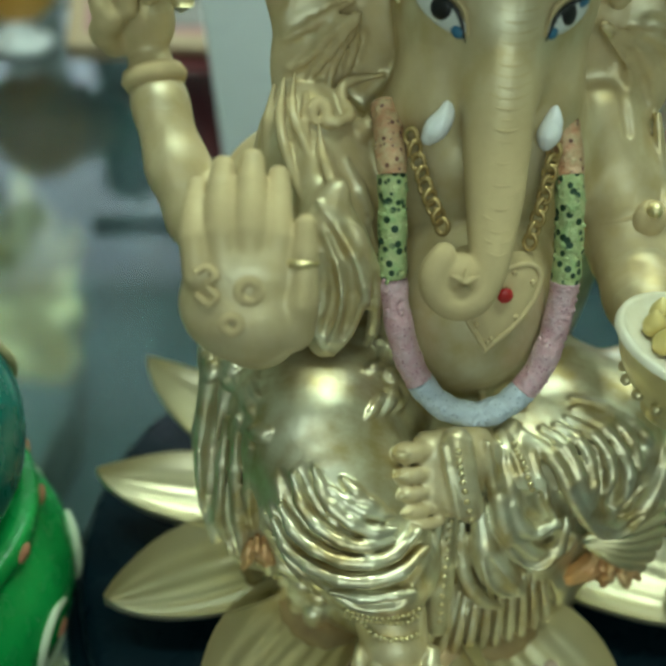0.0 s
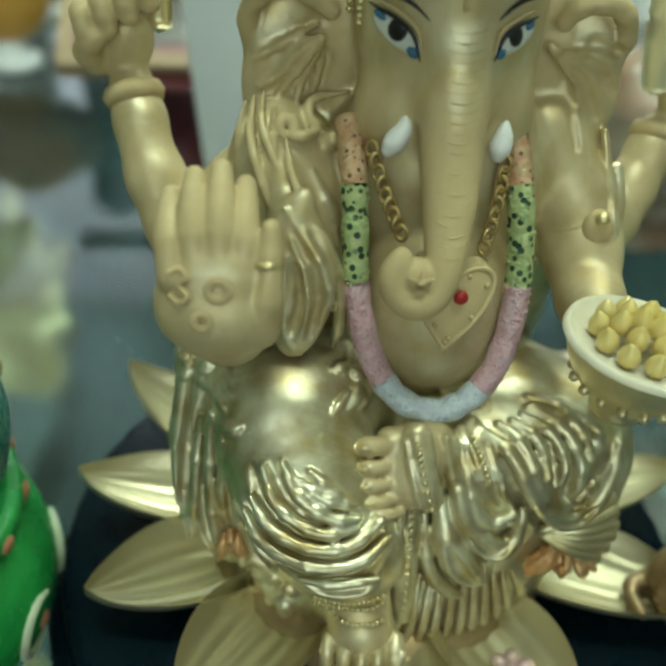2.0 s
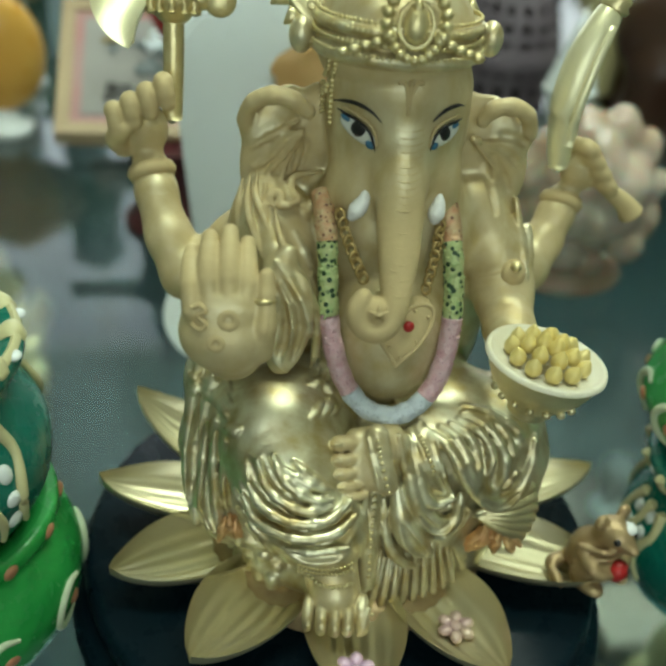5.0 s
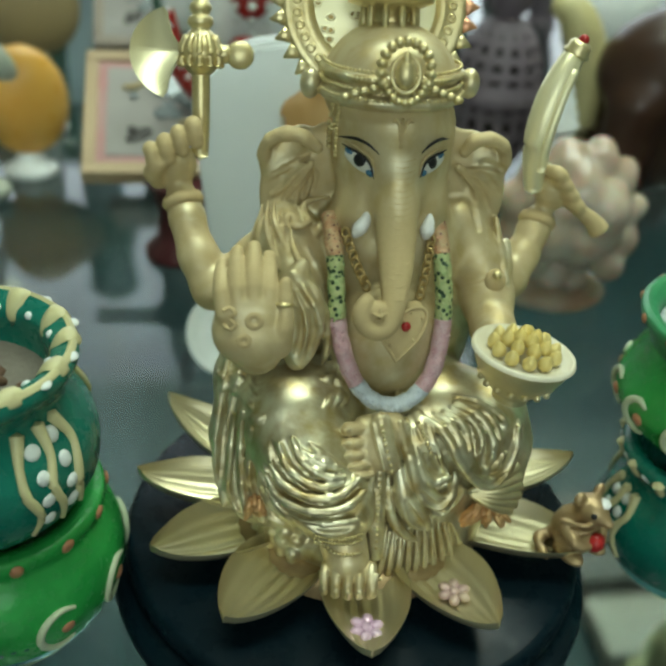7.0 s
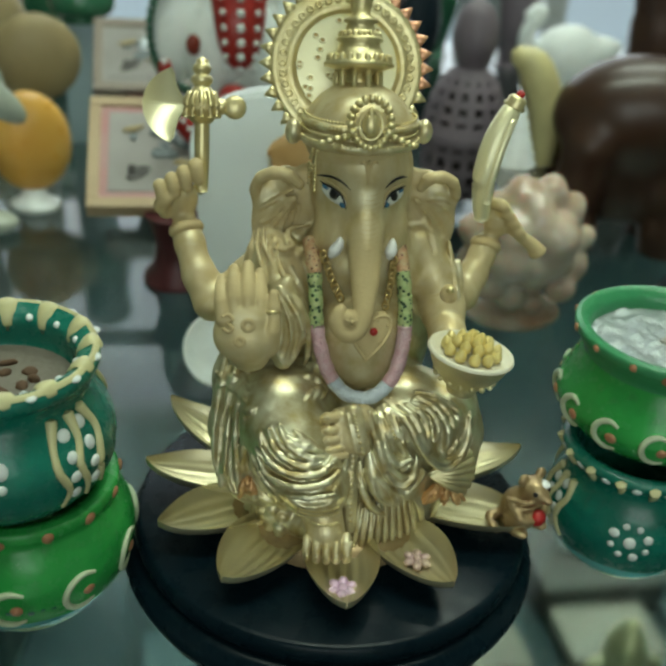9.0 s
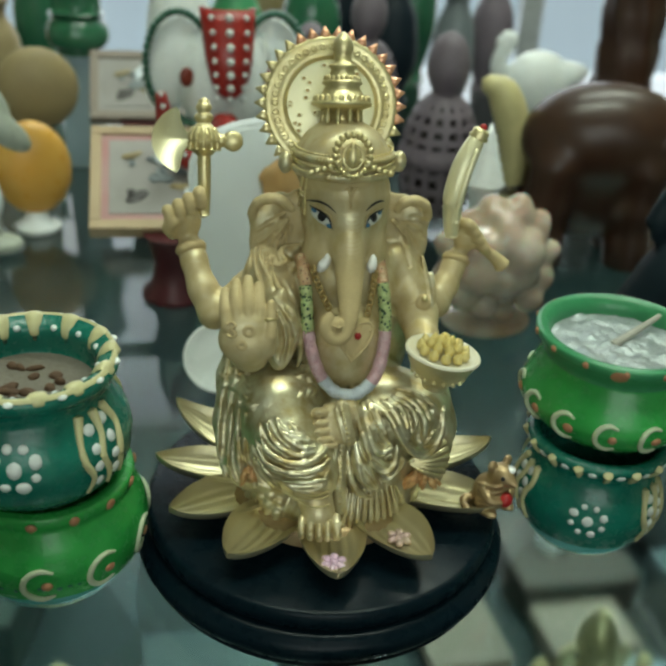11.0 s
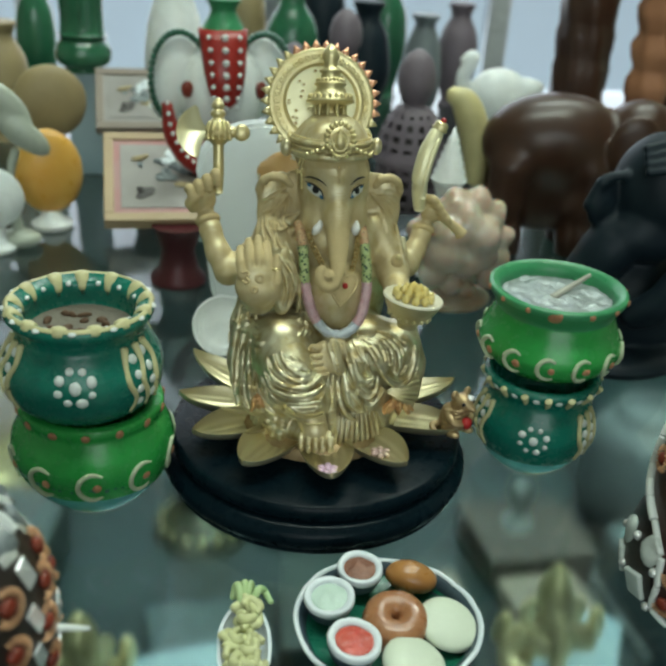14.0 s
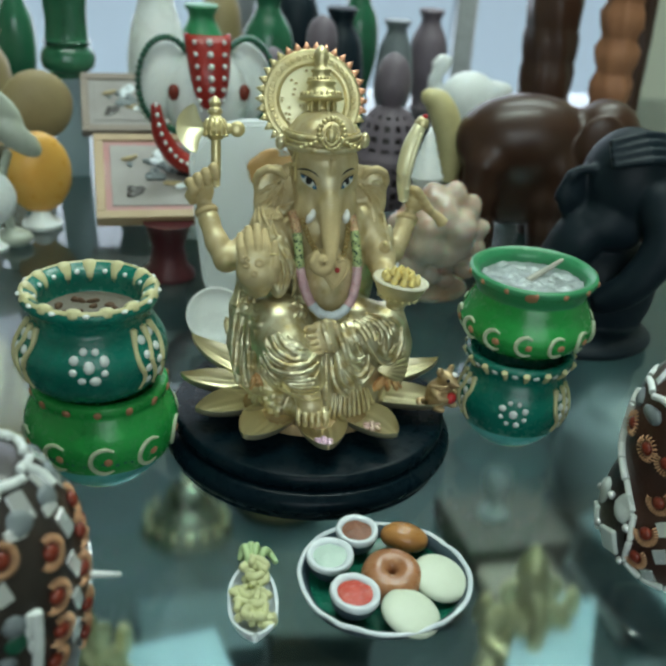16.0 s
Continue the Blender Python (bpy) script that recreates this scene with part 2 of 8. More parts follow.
M = {
    "idol": idol_paint(),
    "gold": material("gold_paint", (0.78, 0.71, 0.43), 0.36, 0.76, second=(0.58, 0.45, 0.19), grain=90, patch=10, bump=0.12),
    "idol_gold": material("pale_gold_paint", (0.78, 0.72, 0.47), 0.33, 0.8, second=(0.64, 0.54, 0.28), grain=90, patch=10, bump=0.1),
    "petal": material("petal_gold", (0.74, 0.69, 0.48), 0.32, 0.85, second=(0.59, 0.53, 0.33), grain=5, patch=3, bump=0),
    "polish": material("polished_pale_gold", (0.86, 0.82, 0.56), 0.36, 0.45, second=(0.80, 0.74, 0.46), grain=40, patch=9, bump=0.1),
    "bronze": material("brown_bronze_wash", (0.34, 0.22, 0.11), 0.36, 0.5, second=(0.50, 0.38, 0.20), grain=60, patch=26, bump=0.2),
    "browncard": material("brown_card", (0.075, 0.058, 0.048), 0.55, second=(0.055, 0.045, 0.040), grain=14, patch=1.5, bump=0.1),
    "pinkgold": material("pink_gold_paint", (0.78, 0.40, 0.24), 0.35, 0.7, bump=0.1),
    "tusk": material("white_enamel", (0.80, 0.80, 0.78), 0.3, bump=0.05, spread=0.1),
    "glaze": material("cream_glaze", (0.70, 0.67, 0.55), 0.35, second=(0.60, 0.54, 0.36), patch=14, bump=0.2),
    "black": material("black_eye_paint", (0.010, 0.010, 0.012), 0.3, bump=0),
    "blue": material("blue_eye_paint", (0.05, 0.18, 0.30), 0.35, bump=0),
    "eyewhite": material("eye_white", (0.66, 0.67, 0.62), 0.35, bump=0, spread=0.08),
    "redpaint": material("red_paint", (0.48, 0.022, 0.02), 0.35, bump=0.1),
    "orange": material("orange_wash", (0.66, 0.30, 0.12), 0.36, 0.45, second=(0.62, 0.47, 0.23), patch=14, bump=0.2),
    "g_red": speckled("speckled_orange_paint", (0.46, 0.20, 0.10), (0.14, 0.05, 0.03), 900, 0.22, (0.50, 0.42, 0.24)),
    "g_green": speckled("speckled_green_paint", (0.46, 0.48, 0.23), (0.012, 0.045, 0.018), 760, 0.32, (0.25, 0.38, 0.15)),
    "g_pink": speckled("mottled_pink_paint", (0.56, 0.30, 0.33), (0.36, 0.15, 0.19), 1500, 0.16, (0.60, 0.44, 0.46)),
    "g_white": speckled("mottled_pale_blue_paint", (0.60, 0.65, 0.69), (0.30, 0.36, 0.42), 1300, 0.12, (0.50, 0.56, 0.62)),
    "chain": material("bronze_chain_hole_paint", (0.46, 0.33, 0.13), 0.38, 0.6, bump=0.1),
    "sweet": material("yellow_sweets", (0.66, 0.50, 0.13), 0.38, 0.15, second=(0.66, 0.57, 0.28), bump=0.1),
    "rosepaint": material("lilac_flower_paint", (0.66, 0.40, 0.60), 0.25, 0.1, second=(0.78, 0.62, 0.74), bump=0.2),
    "rosedull": material("worn_rose_flower_paint", (0.52, 0.33, 0.36), 0.32, 0.25, second=(0.50, 0.40, 0.27), grain=60, patch=20, bump=0.2),
    "paleblue": material("pale_blue_board_paint", (0.40, 0.53, 0.58), 0.5, second=(0.33, 0.46, 0.52), grain=24, patch=3, bump=0.15),
    "rosewash": material("faded_rose_border_paint", (0.45, 0.19, 0.19), 0.6, second=(0.42, 0.28, 0.26), grain=30, patch=5, bump=0.1),
    "ebony": material("black_lacquered_wood", (0.002, 0.008, 0.012), 0.28, second=(0.003, 0.010, 0.015), grain=20, patch=3, bump=0.06),
    "teal": material("teal_clay_paint", (0.007, 0.180, 0.125), 0.26, second=(0.005, 0.115, 0.085), grain=26, patch=4, bump=0.35),
    "green": material("green_clay_paint", (0.030, 0.39, 0.078), 0.25, second=(0.016, 0.24, 0.045), grain=26, patch=4, bump=0.35),
    "mint": material("mint_clay_paint", (0.045, 0.29, 0.125), 0.32, second=(0.03, 0.20, 0.075), grain=26, patch=4, bump=0.4),
    "pebble": material("white_glass_pebble", (0.56, 0.60, 0.58), 0.22, second=(0.44, 0.50, 0.48), grain=30, patch=8, bump=0.25),
    # the paler teal paints in the sheen mirrored between pot foot and glass
    "base_teal": material("teal_sheen_glaze", (0.03, 0.36, 0.32), 0.08, second=(0.16, 0.60, 0.55), grain=12, patch=6, bump=0.5, coat=0.8),
    "cream": material("cream_paint_line", (0.60, 0.56, 0.30), 0.4, spread=0.2, bump=0.3),
    "whitedot": material("white_paint_dot", (0.70, 0.74, 0.72), 0.35, spread=0.12, bump=0.2),
    "copper": material("copper_paint_dot", (0.58, 0.27, 0.15), 0.4, 0.2, bump=0.2),
    "palecurl": material("pale_mint_paint_line", (0.54, 0.62, 0.42), 0.4, spread=0.2, bump=0.3),
    "bark": material("brown_bark", (0.13, 0.07, 0.035), 0.8, second=(0.06, 0.03, 0.015), bump=0.6),
    "wax": material("silver_glitter_wax", (0.46, 0.50, 0.50), 0.32, 0.4, second=(0.20, 0.24, 0.24), grain=60, patch=22, bump=1.0),
    "wick": material("cotton_wick", (0.42, 0.40, 0.34), 0.8, bump=0.5),
    "clay": material("raw_clay", (0.20, 0.18, 0.145), 0.8, second=(0.10, 0.085, 0.06), patch=5, bump=0.6),
    "enamel": material("white_glaze", (0.74, 0.78, 0.80), 0.35, second=(0.56, 0.63, 0.68), grain=30, patch=5, bump=0.5),
    "navy": material("dark_cup_paint", (0.022, 0.042, 0.055), 0.4, second=(0.05, 0.08, 0.10), bump=0.3),
    "leafplate": material("green_plate_paint", (0.006, 0.12, 0.075), 0.3, second=(0.015, 0.18, 0.11), bump=0.3, coat=0.2),
    "chutney": material("white_chutney", (0.52, 0.66, 0.58), 0.4, bump=0.6, spread=0.12),
    "redchutney": material("red_chutney", (0.56, 0.055, 0.035), 0.25, second=(0.45, 0.10, 0.07), patch=16, bump=0.9),
    "browncurry": material("brown_curry", (0.25, 0.10, 0.055), 0.35, second=(0.15, 0.06, 0.035), patch=20, bump=0.9),
    "doughnut": material("fried_dough", (0.36, 0.165, 0.075), 0.28, second=(0.30, 0.12, 0.05), grain=26, patch=6, bump=0.3, coat=0.3),
    "bun": material("baked_dough", (0.42, 0.20, 0.06), 0.3, second=(0.30, 0.12, 0.03), grain=26, patch=6, bump=0.3, coat=0.2),
    "rice": material("steamed_rice_cake", (0.62, 0.68, 0.55), 0.45, spread=0.08, grain=30, patch=4, bump=0.35),
    "sprout": material("pale_green_sprouts", (0.60, 0.60, 0.34), 0.4, second=(0.48, 0.50, 0.24), bump=0.3),
    "sprouttip": material("green_sprouts", (0.42, 0.54, 0.26), 0.4, second=(0.30, 0.46, 0.22), bump=0.3),
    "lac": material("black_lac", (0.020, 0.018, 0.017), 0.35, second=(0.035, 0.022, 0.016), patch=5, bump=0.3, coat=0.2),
    "brownlac": material("brown_lac", (0.055, 0.018, 0.010), 0.35, second=(0.035, 0.016, 0.012), patch=5, bump=0.3),
    # half-diffuse white puts a bright ceiling's reflection into the chip colour
    "mirror": material("mirror_chip", (0.88, 0.90, 0.91), 0.22, 0.65, spread=0.06, bump=0.03, by_object=0.35),
    "ringgold": material("copper_coil", (0.66, 0.38, 0.22), 0.42, 0.35, second=(0.52, 0.27, 0.13), bump=0.3),
    "ruby": material("red_brown_bead", (0.20, 0.028, 0.012), 0.3, bump=0.1),
    "marble": material("white_marble", (0.85, 0.87, 0.85), 0.28, second=(0.74, 0.79, 0.78), grain=12, patch=1.2, bump=0.08),
    "paleleaf": material("pale_green_onyx", (0.42, 0.46, 0.38), 0.3, second=(0.30, 0.33, 0.26), grain=12, patch=1.6, bump=0.15),
    "honey": material("honey_onyx", (0.66, 0.30, 0.035), 0.3, second=(0.72, 0.44, 0.11), grain=12, patch=1.6, bump=0.2),
    "amberwash": material("amber_wash", (0.74, 0.36, 0.09), 0.35, second=(0.78, 0.58, 0.34), grain=10, patch=3, bump=0.1),
    "tan": material("tan_stone", (0.34, 0.26, 0.12), 0.5, second=(0.26, 0.20, 0.10), grain=20, patch=2.5, bump=0.3),
    "lattice": material("mauve_soapstone", (0.175, 0.140, 0.165), 0.55, second=(0.13, 0.105, 0.125), grain=30, patch=3, bump=0.3),
    "rose": material("banded_agate", (0.66, 0.60, 0.51), 0.16, second=(0.30, 0.165, 0.085), grain=9, patch=3.2, bump=0.12, coat=0.3),
    "walnut": material("dark_carved_wood", (0.060, 0.024, 0.012), 0.36, second=(0.030, 0.012, 0.006), grain=14, patch=2, bump=0.3, coat=0.1),
    "blackstone": material("blue_black_stone", (0.006, 0.013, 0.019), 0.48, second=(0.010, 0.020, 0.028), grain=20, patch=3, bump=0.3),
    "greystone": material("grey_stone", (0.17, 0.20, 0.21), 0.4, second=(0.12, 0.14, 0.15), grain=14, patch=2, bump=0.2),
    "redenamel": material("red_enamel", (0.34, 0.022, 0.015), 0.3, second=(0.25, 0.015, 0.012), bump=0.2),
    "greenenamel": material("dark_green_enamel", (0.012, 0.10, 0.055), 0.3, bump=0.2),
    "greenglass": material("green_lantern_glass", (0.012, 0.095, 0.045), 0.2, second=(0.035, 0.17, 0.085), patch=3, bump=0.2, coat=0.4),
    "pinewood": material("pale_wood_frame", (0.46, 0.34, 0.20), 0.45, second=(0.36, 0.25, 0.14), grain=10, patch=2, bump=0.2),
    "picture": material("faded_miniature_painting", (0.36, 0.34, 0.32), 0.4, second=(0.16, 0.14, 0.13), grain=8, patch=1.6, bump=0.05),
    "maroon": material("maroon_lacquer", (0.07, 0.010, 0.014), 0.35, bump=0.1),
    "paleyellow": material("pale_yellow_stone", (0.64, 0.57, 0.28), 0.4, bump=0.2),
    "terracotta": material("carved_sandstone", (0.42, 0.19, 0.09), 0.55, second=(0.30, 0.12, 0.055), grain=20, patch=3, bump=0.5),
    "brass": material("aged_brass", (0.78, 0.68, 0.42), 0.30, 0.80, second=(0.46, 0.36, 0.17), grain=20, patch=5, bump=0.4),
    "bellmetal": material("dull_bell_metal", (0.34, 0.33, 0.26), 0.22, 0.9, second=(0.18, 0.18, 0.15), grain=20, patch=4, bump=0.3),
    "dullframe": material("dull_grey_brown_wood", (0.26, 0.21, 0.17), 0.5, second=(0.20, 0.16, 0.13), grain=14, patch=2, bump=0.2),
    "wall": material("cream_wall_paint", (0.62, 0.64, 0.52), 0.6, second=(0.56, 0.58, 0.47), grain=6, patch=0.3, bump=0.1),
    "shelf": material("teal_grey_shelf_board", (0.016, 0.034, 0.036), 0.40, second=(0.007, 0.016, 0.019), grain=10, patch=0.6, bump=0.1),
    "cloth": material("pale_blue_cloth", (0.30, 0.40, 0.44), 0.8, second=(0.22, 0.31, 0.36), grain=30, patch=2, bump=0.4),
    "slate": material("blue_grey_card", (0.075, 0.11, 0.12), 0.5, second=(0.05, 0.08, 0.09), grain=14, patch=1.5, bump=0.1),
    "panel": material("dark_green_laminate", (0.035, 0.055, 0.050), 0.35, second=(0.025, 0.040, 0.038), grain=8, patch=1, bump=0.05),
    "outside": material("glowing_outside", (0.60, 0.66, 0.68), 0.8, grain=1, patch=0.1, bump=0),
    "floor": material("shop_floor_tile", (0.30, 0.28, 0.24), 0.3, grain=5, patch=0.4, bump=0.05),
    "steel": material("brushed_steel", (0.55, 0.57, 0.58), 0.3, 0.9, bump=0.1),
    "sheet": clear_glass("counter_glass", (0.88, 0.965, 0.95), 0.028, worn=0.085, bend=3.6),
    "pane": clear_glass("window_glass", (0.92, 0.96, 0.97), 0.02),
}
M["ebony"].node_tree.nodes["Principled BSDF"].inputs["Specular IOR Level"].default_value = 0.11
M["blackstone"].node_tree.nodes["Principled BSDF"].inputs["Specular IOR Level"].default_value = 0.22
stone = M["marble"].node_tree.nodes["Principled BSDF"]
stone.inputs["Subsurface Weight"].default_value, stone.inputs["Subsurface Scale"].default_value = 0.7, 0.012
stone.inputs["Subsurface Radius"].default_value = (1.0, 1.0, 0.95)
# the plaque is thin enough to glow with the window behind it
M["plaque"] = material("translucent_white_marble", (0.90, 0.93, 0.92), 0.3, second=(0.82, 0.87, 0.87), grain=12, patch=1.2, bump=0.05)
slab_node, slab_link = M["plaque"].node_tree.nodes, M["plaque"].node_tree.links
lit, both = slab_node.new("ShaderNodeBsdfTranslucent"), slab_node.new("ShaderNodeMixShader")
lit.inputs[0].default_value, both.inputs[0].default_value = (0.94, 0.97, 0.97, 1), 0.6
slab_link.new(slab_node["Principled BSDF"].outputs[0], both.inputs[1])
slab_link.new(lit.outputs[0], both.inputs[2])
slab_link.new(both.outputs[0], slab_node["Material Output"].inputs[0])
agate = M["rose"].node_tree.nodes["Principled BSDF"]
agate.inputs["Subsurface Weight"].default_value, agate.inputs["Subsurface Scale"].default_value = 0.5, 0.006
marble = M["marble"].node_tree.nodes["Principled BSDF"]
marble.inputs["Subsurface Weight"].default_value, marble.inputs["Subsurface Scale"].default_value = 0.6, 0.008
marble.inputs["Subsurface Radius"].default_value = (1.0, 0.95, 0.9)
# ---- tools for meshes; all shapes below are drawn in decimetres ----
U = 0.1


def part(name, bm, mat, parent=None, label="", smooth=True):
    """One mesh object from a bmesh drawn in decimetres, under a thing or a part."""
    bmesh.ops.recalc_face_normals(bm, faces=bm.faces)
    data = bpy.data.meshes.new(name)
    bm.to_mesh(data)
    bm.free()
    data.transform(Matrix.Diagonal((U, U, U, 1)))
    if smooth:
        data.polygons.foreach_set("use_smooth", [True] * len(data.polygons))
        data.set_sharp_from_angle(angle=radians(50))
    for one in mat if isinstance(mat, (list, tuple)) else [mat]:
        data.materials.append(M[one])
    ob = new(name, data)
    ob.parent = parent
    if label:
        tagged(ob, label)
    return ob


def thing(name, label, category, at=(0, 0, 0), turn=0.0, group="", kind=""):
    ob = new(name)
    ob.empty_display_size = 0.01
    ob.matrix_basis = pose(at[0] * U, at[1] * U, at[2] * U, 0, 0, turn)
    return tagged(ob, label, category, group, kind)


def put(bm, other, m=None, index=0):
    """Adds a bmesh to another, moved by m."""
    if m is not None:
        bmesh.ops.transform(other, matrix=m, verts=other.verts)
    data = bpy.data.meshes.new("piece")
    for f in other.faces:
        f.material_index = index
    other.to_mesh(data)
    other.free()
    bm.from_mesh(data)
    bpy.data.meshes.remove(data)
    return bm


def lathe(profile, sides=64, wobble=0.0, seed=0):
    """A turned body round z from (radius, height) pairs."""
    bm = bmesh.new()
    rnd = random.Random(seed)
    a1, a2 = rnd.random() * 6, rnd.random() * 6
    rings = []
    for r, z in profile:
        if r < 1e-5:
            rings.append([bm.verts.new((0, 0, z))])
            continue
        ring = []
        for n in range(sides):
            a = 2 * math.pi * n / sides
            q = r * (1 + wobble * (math.sin(2 * a + a1) + 0.6 * math.sin(3 * a + a2)))
            ring.append(bm.verts.new((q * math.cos(a), q * math.sin(a), z)))
        rings.append(ring)
    for low, high in zip(rings[:-1], rings[1:]):
        for n in range(sides):
            m = (n + 1) % sides
            if len(low) == 1 and len(high) == 1:
                continue
            if len(low) == 1:
                bm.faces.new((low[0], high[m], high[n]))
            elif len(high) == 1:
                bm.faces.new((low[n], low[m], high[0]))
            else:
                bm.faces.new((low[n], low[m], high[m], high[n]))
    bm.normal_update()
    return bm


def rounded(profile, steps=5):
    """A smooth profile through (radius, height) pairs."""
    p, _ = spline([(r, 0, z) for r, z in profile], [1] * len(profile), steps)
    return [(max(r, 0.0), z) for r, _, z in p]


def ball(at, radii, rings=8, sides=12, turn=None):
    radii = radii if np.ndim(radii) else (radii,) * 3
    bm = bmesh.new()
    bmesh.ops.create_uvsphere(bm, u_segments=sides, v_segments=rings, radius=1)
    m = Matrix.Translation(at) @ (turn or Matrix()) @ Matrix.Diagonal((*radii, 1))
    bmesh.ops.transform(bm, matrix=m, verts=bm.verts)
    return bm


def sweep(points, radii, sides=10, steps=5, flat=1.0, up=(0, 0, 1)):
    """A round or flattened rod along a smooth curve, with closed ends."""
    radii = radii if np.ndim(radii) else [radii] * len(points)
    pts, rad = spline(points, radii, steps)
    bm = bmesh.new()
    rings = []
    for n, (p, r) in enumerate(zip(pts, rad)):
        way = Vector(pts[min(n + 1, len(pts) - 1)] - pts[max(n - 1, 0)]).normalized()
        side = way.cross(Vector(up))
        side = side.normalized() if side.length > 1e-4 else Vector((1, 0, 0))
        over = side.cross(way)
        ring = []
        for k in range(sides):
            a = 2 * math.pi * k / sides
            ring.append(bm.verts.new(Vector(p) + float(r) * (math.cos(a) * side + flat * math.sin(a) * over)))
        rings.append(ring)
    for a, b in zip(rings[:-1], rings[1:]):
        for k in range(sides):
            bm.faces.new((a[k], a[(k + 1) % sides], b[(k + 1) % sides], b[k]))
    for ring, p, s in ((rings[0], pts[0], 0), (rings[-1], pts[-1], 1)):
        way = Vector(pts[1] - pts[0]).normalized() if s == 0 else Vector(pts[-1] - pts[-2]).normalized()
        tip = bm.verts.new(Vector(p) + way * float(rad[-s] * flat * 0.6) * (1 if s else -1))
        for k in range(sides):
            bm.faces.new((ring[k], ring[(k + 1) % sides], tip))
    return bm


def box(at, size, bevel=0.0, turn=None):
    bm = bmesh.new()
    bmesh.ops.create_cube(bm, size=1)
    bmesh.ops.transform(bm, matrix=Matrix.Diagonal((*size, 1)), verts=bm.verts)
    if bevel:
        bmesh.ops.bevel(bm, geom=bm.edges[:], offset=bevel, segments=3, affect="EDGES", profile=0.6)
    bmesh.ops.transform(bm, matrix=Matrix.Translation(at) @ (turn or Matrix()), verts=bm.verts)
    return bm


def clay_mesh(name, clay, mat):
    """A mesh with smooth faces and the gold mask from a sculpting grid."""
    verts, quads, gold = clay.skin()
    data = bpy.data.meshes.new(name)
    data.vertices.add(len(verts))
    data.vertices.foreach_set("co", verts.astype(np.float32).ravel())
    data.loops.add(quads.size)
    data.loops.foreach_set("vertex_index", quads.astype(np.int32).ravel())
    data.polygons.add(len(quads))
    data.polygons.foreach_set("loop_start", np.arange(0, quads.size, 4, dtype=np.int32))
    data.polygons.foreach_set("use_smooth", np.ones(len(quads), bool))
    data.update(calc_edges=True)
    mask = data.attributes.new("gold", "FLOAT", "POINT")
    mask.data.foreach_set("value", np.clip(gold, 0, 1).astype(np.float32))
    data.materials.append(M[mat])
    return data


def wavy(bm, amount, scale, seed=0.0):
    bm.normal_update()
    for v in bm.verts:
        v.co += v.normal * amount * noise.noise(v.co * scale + Vector((seed, seed * 0.7, 0)))
    return bm


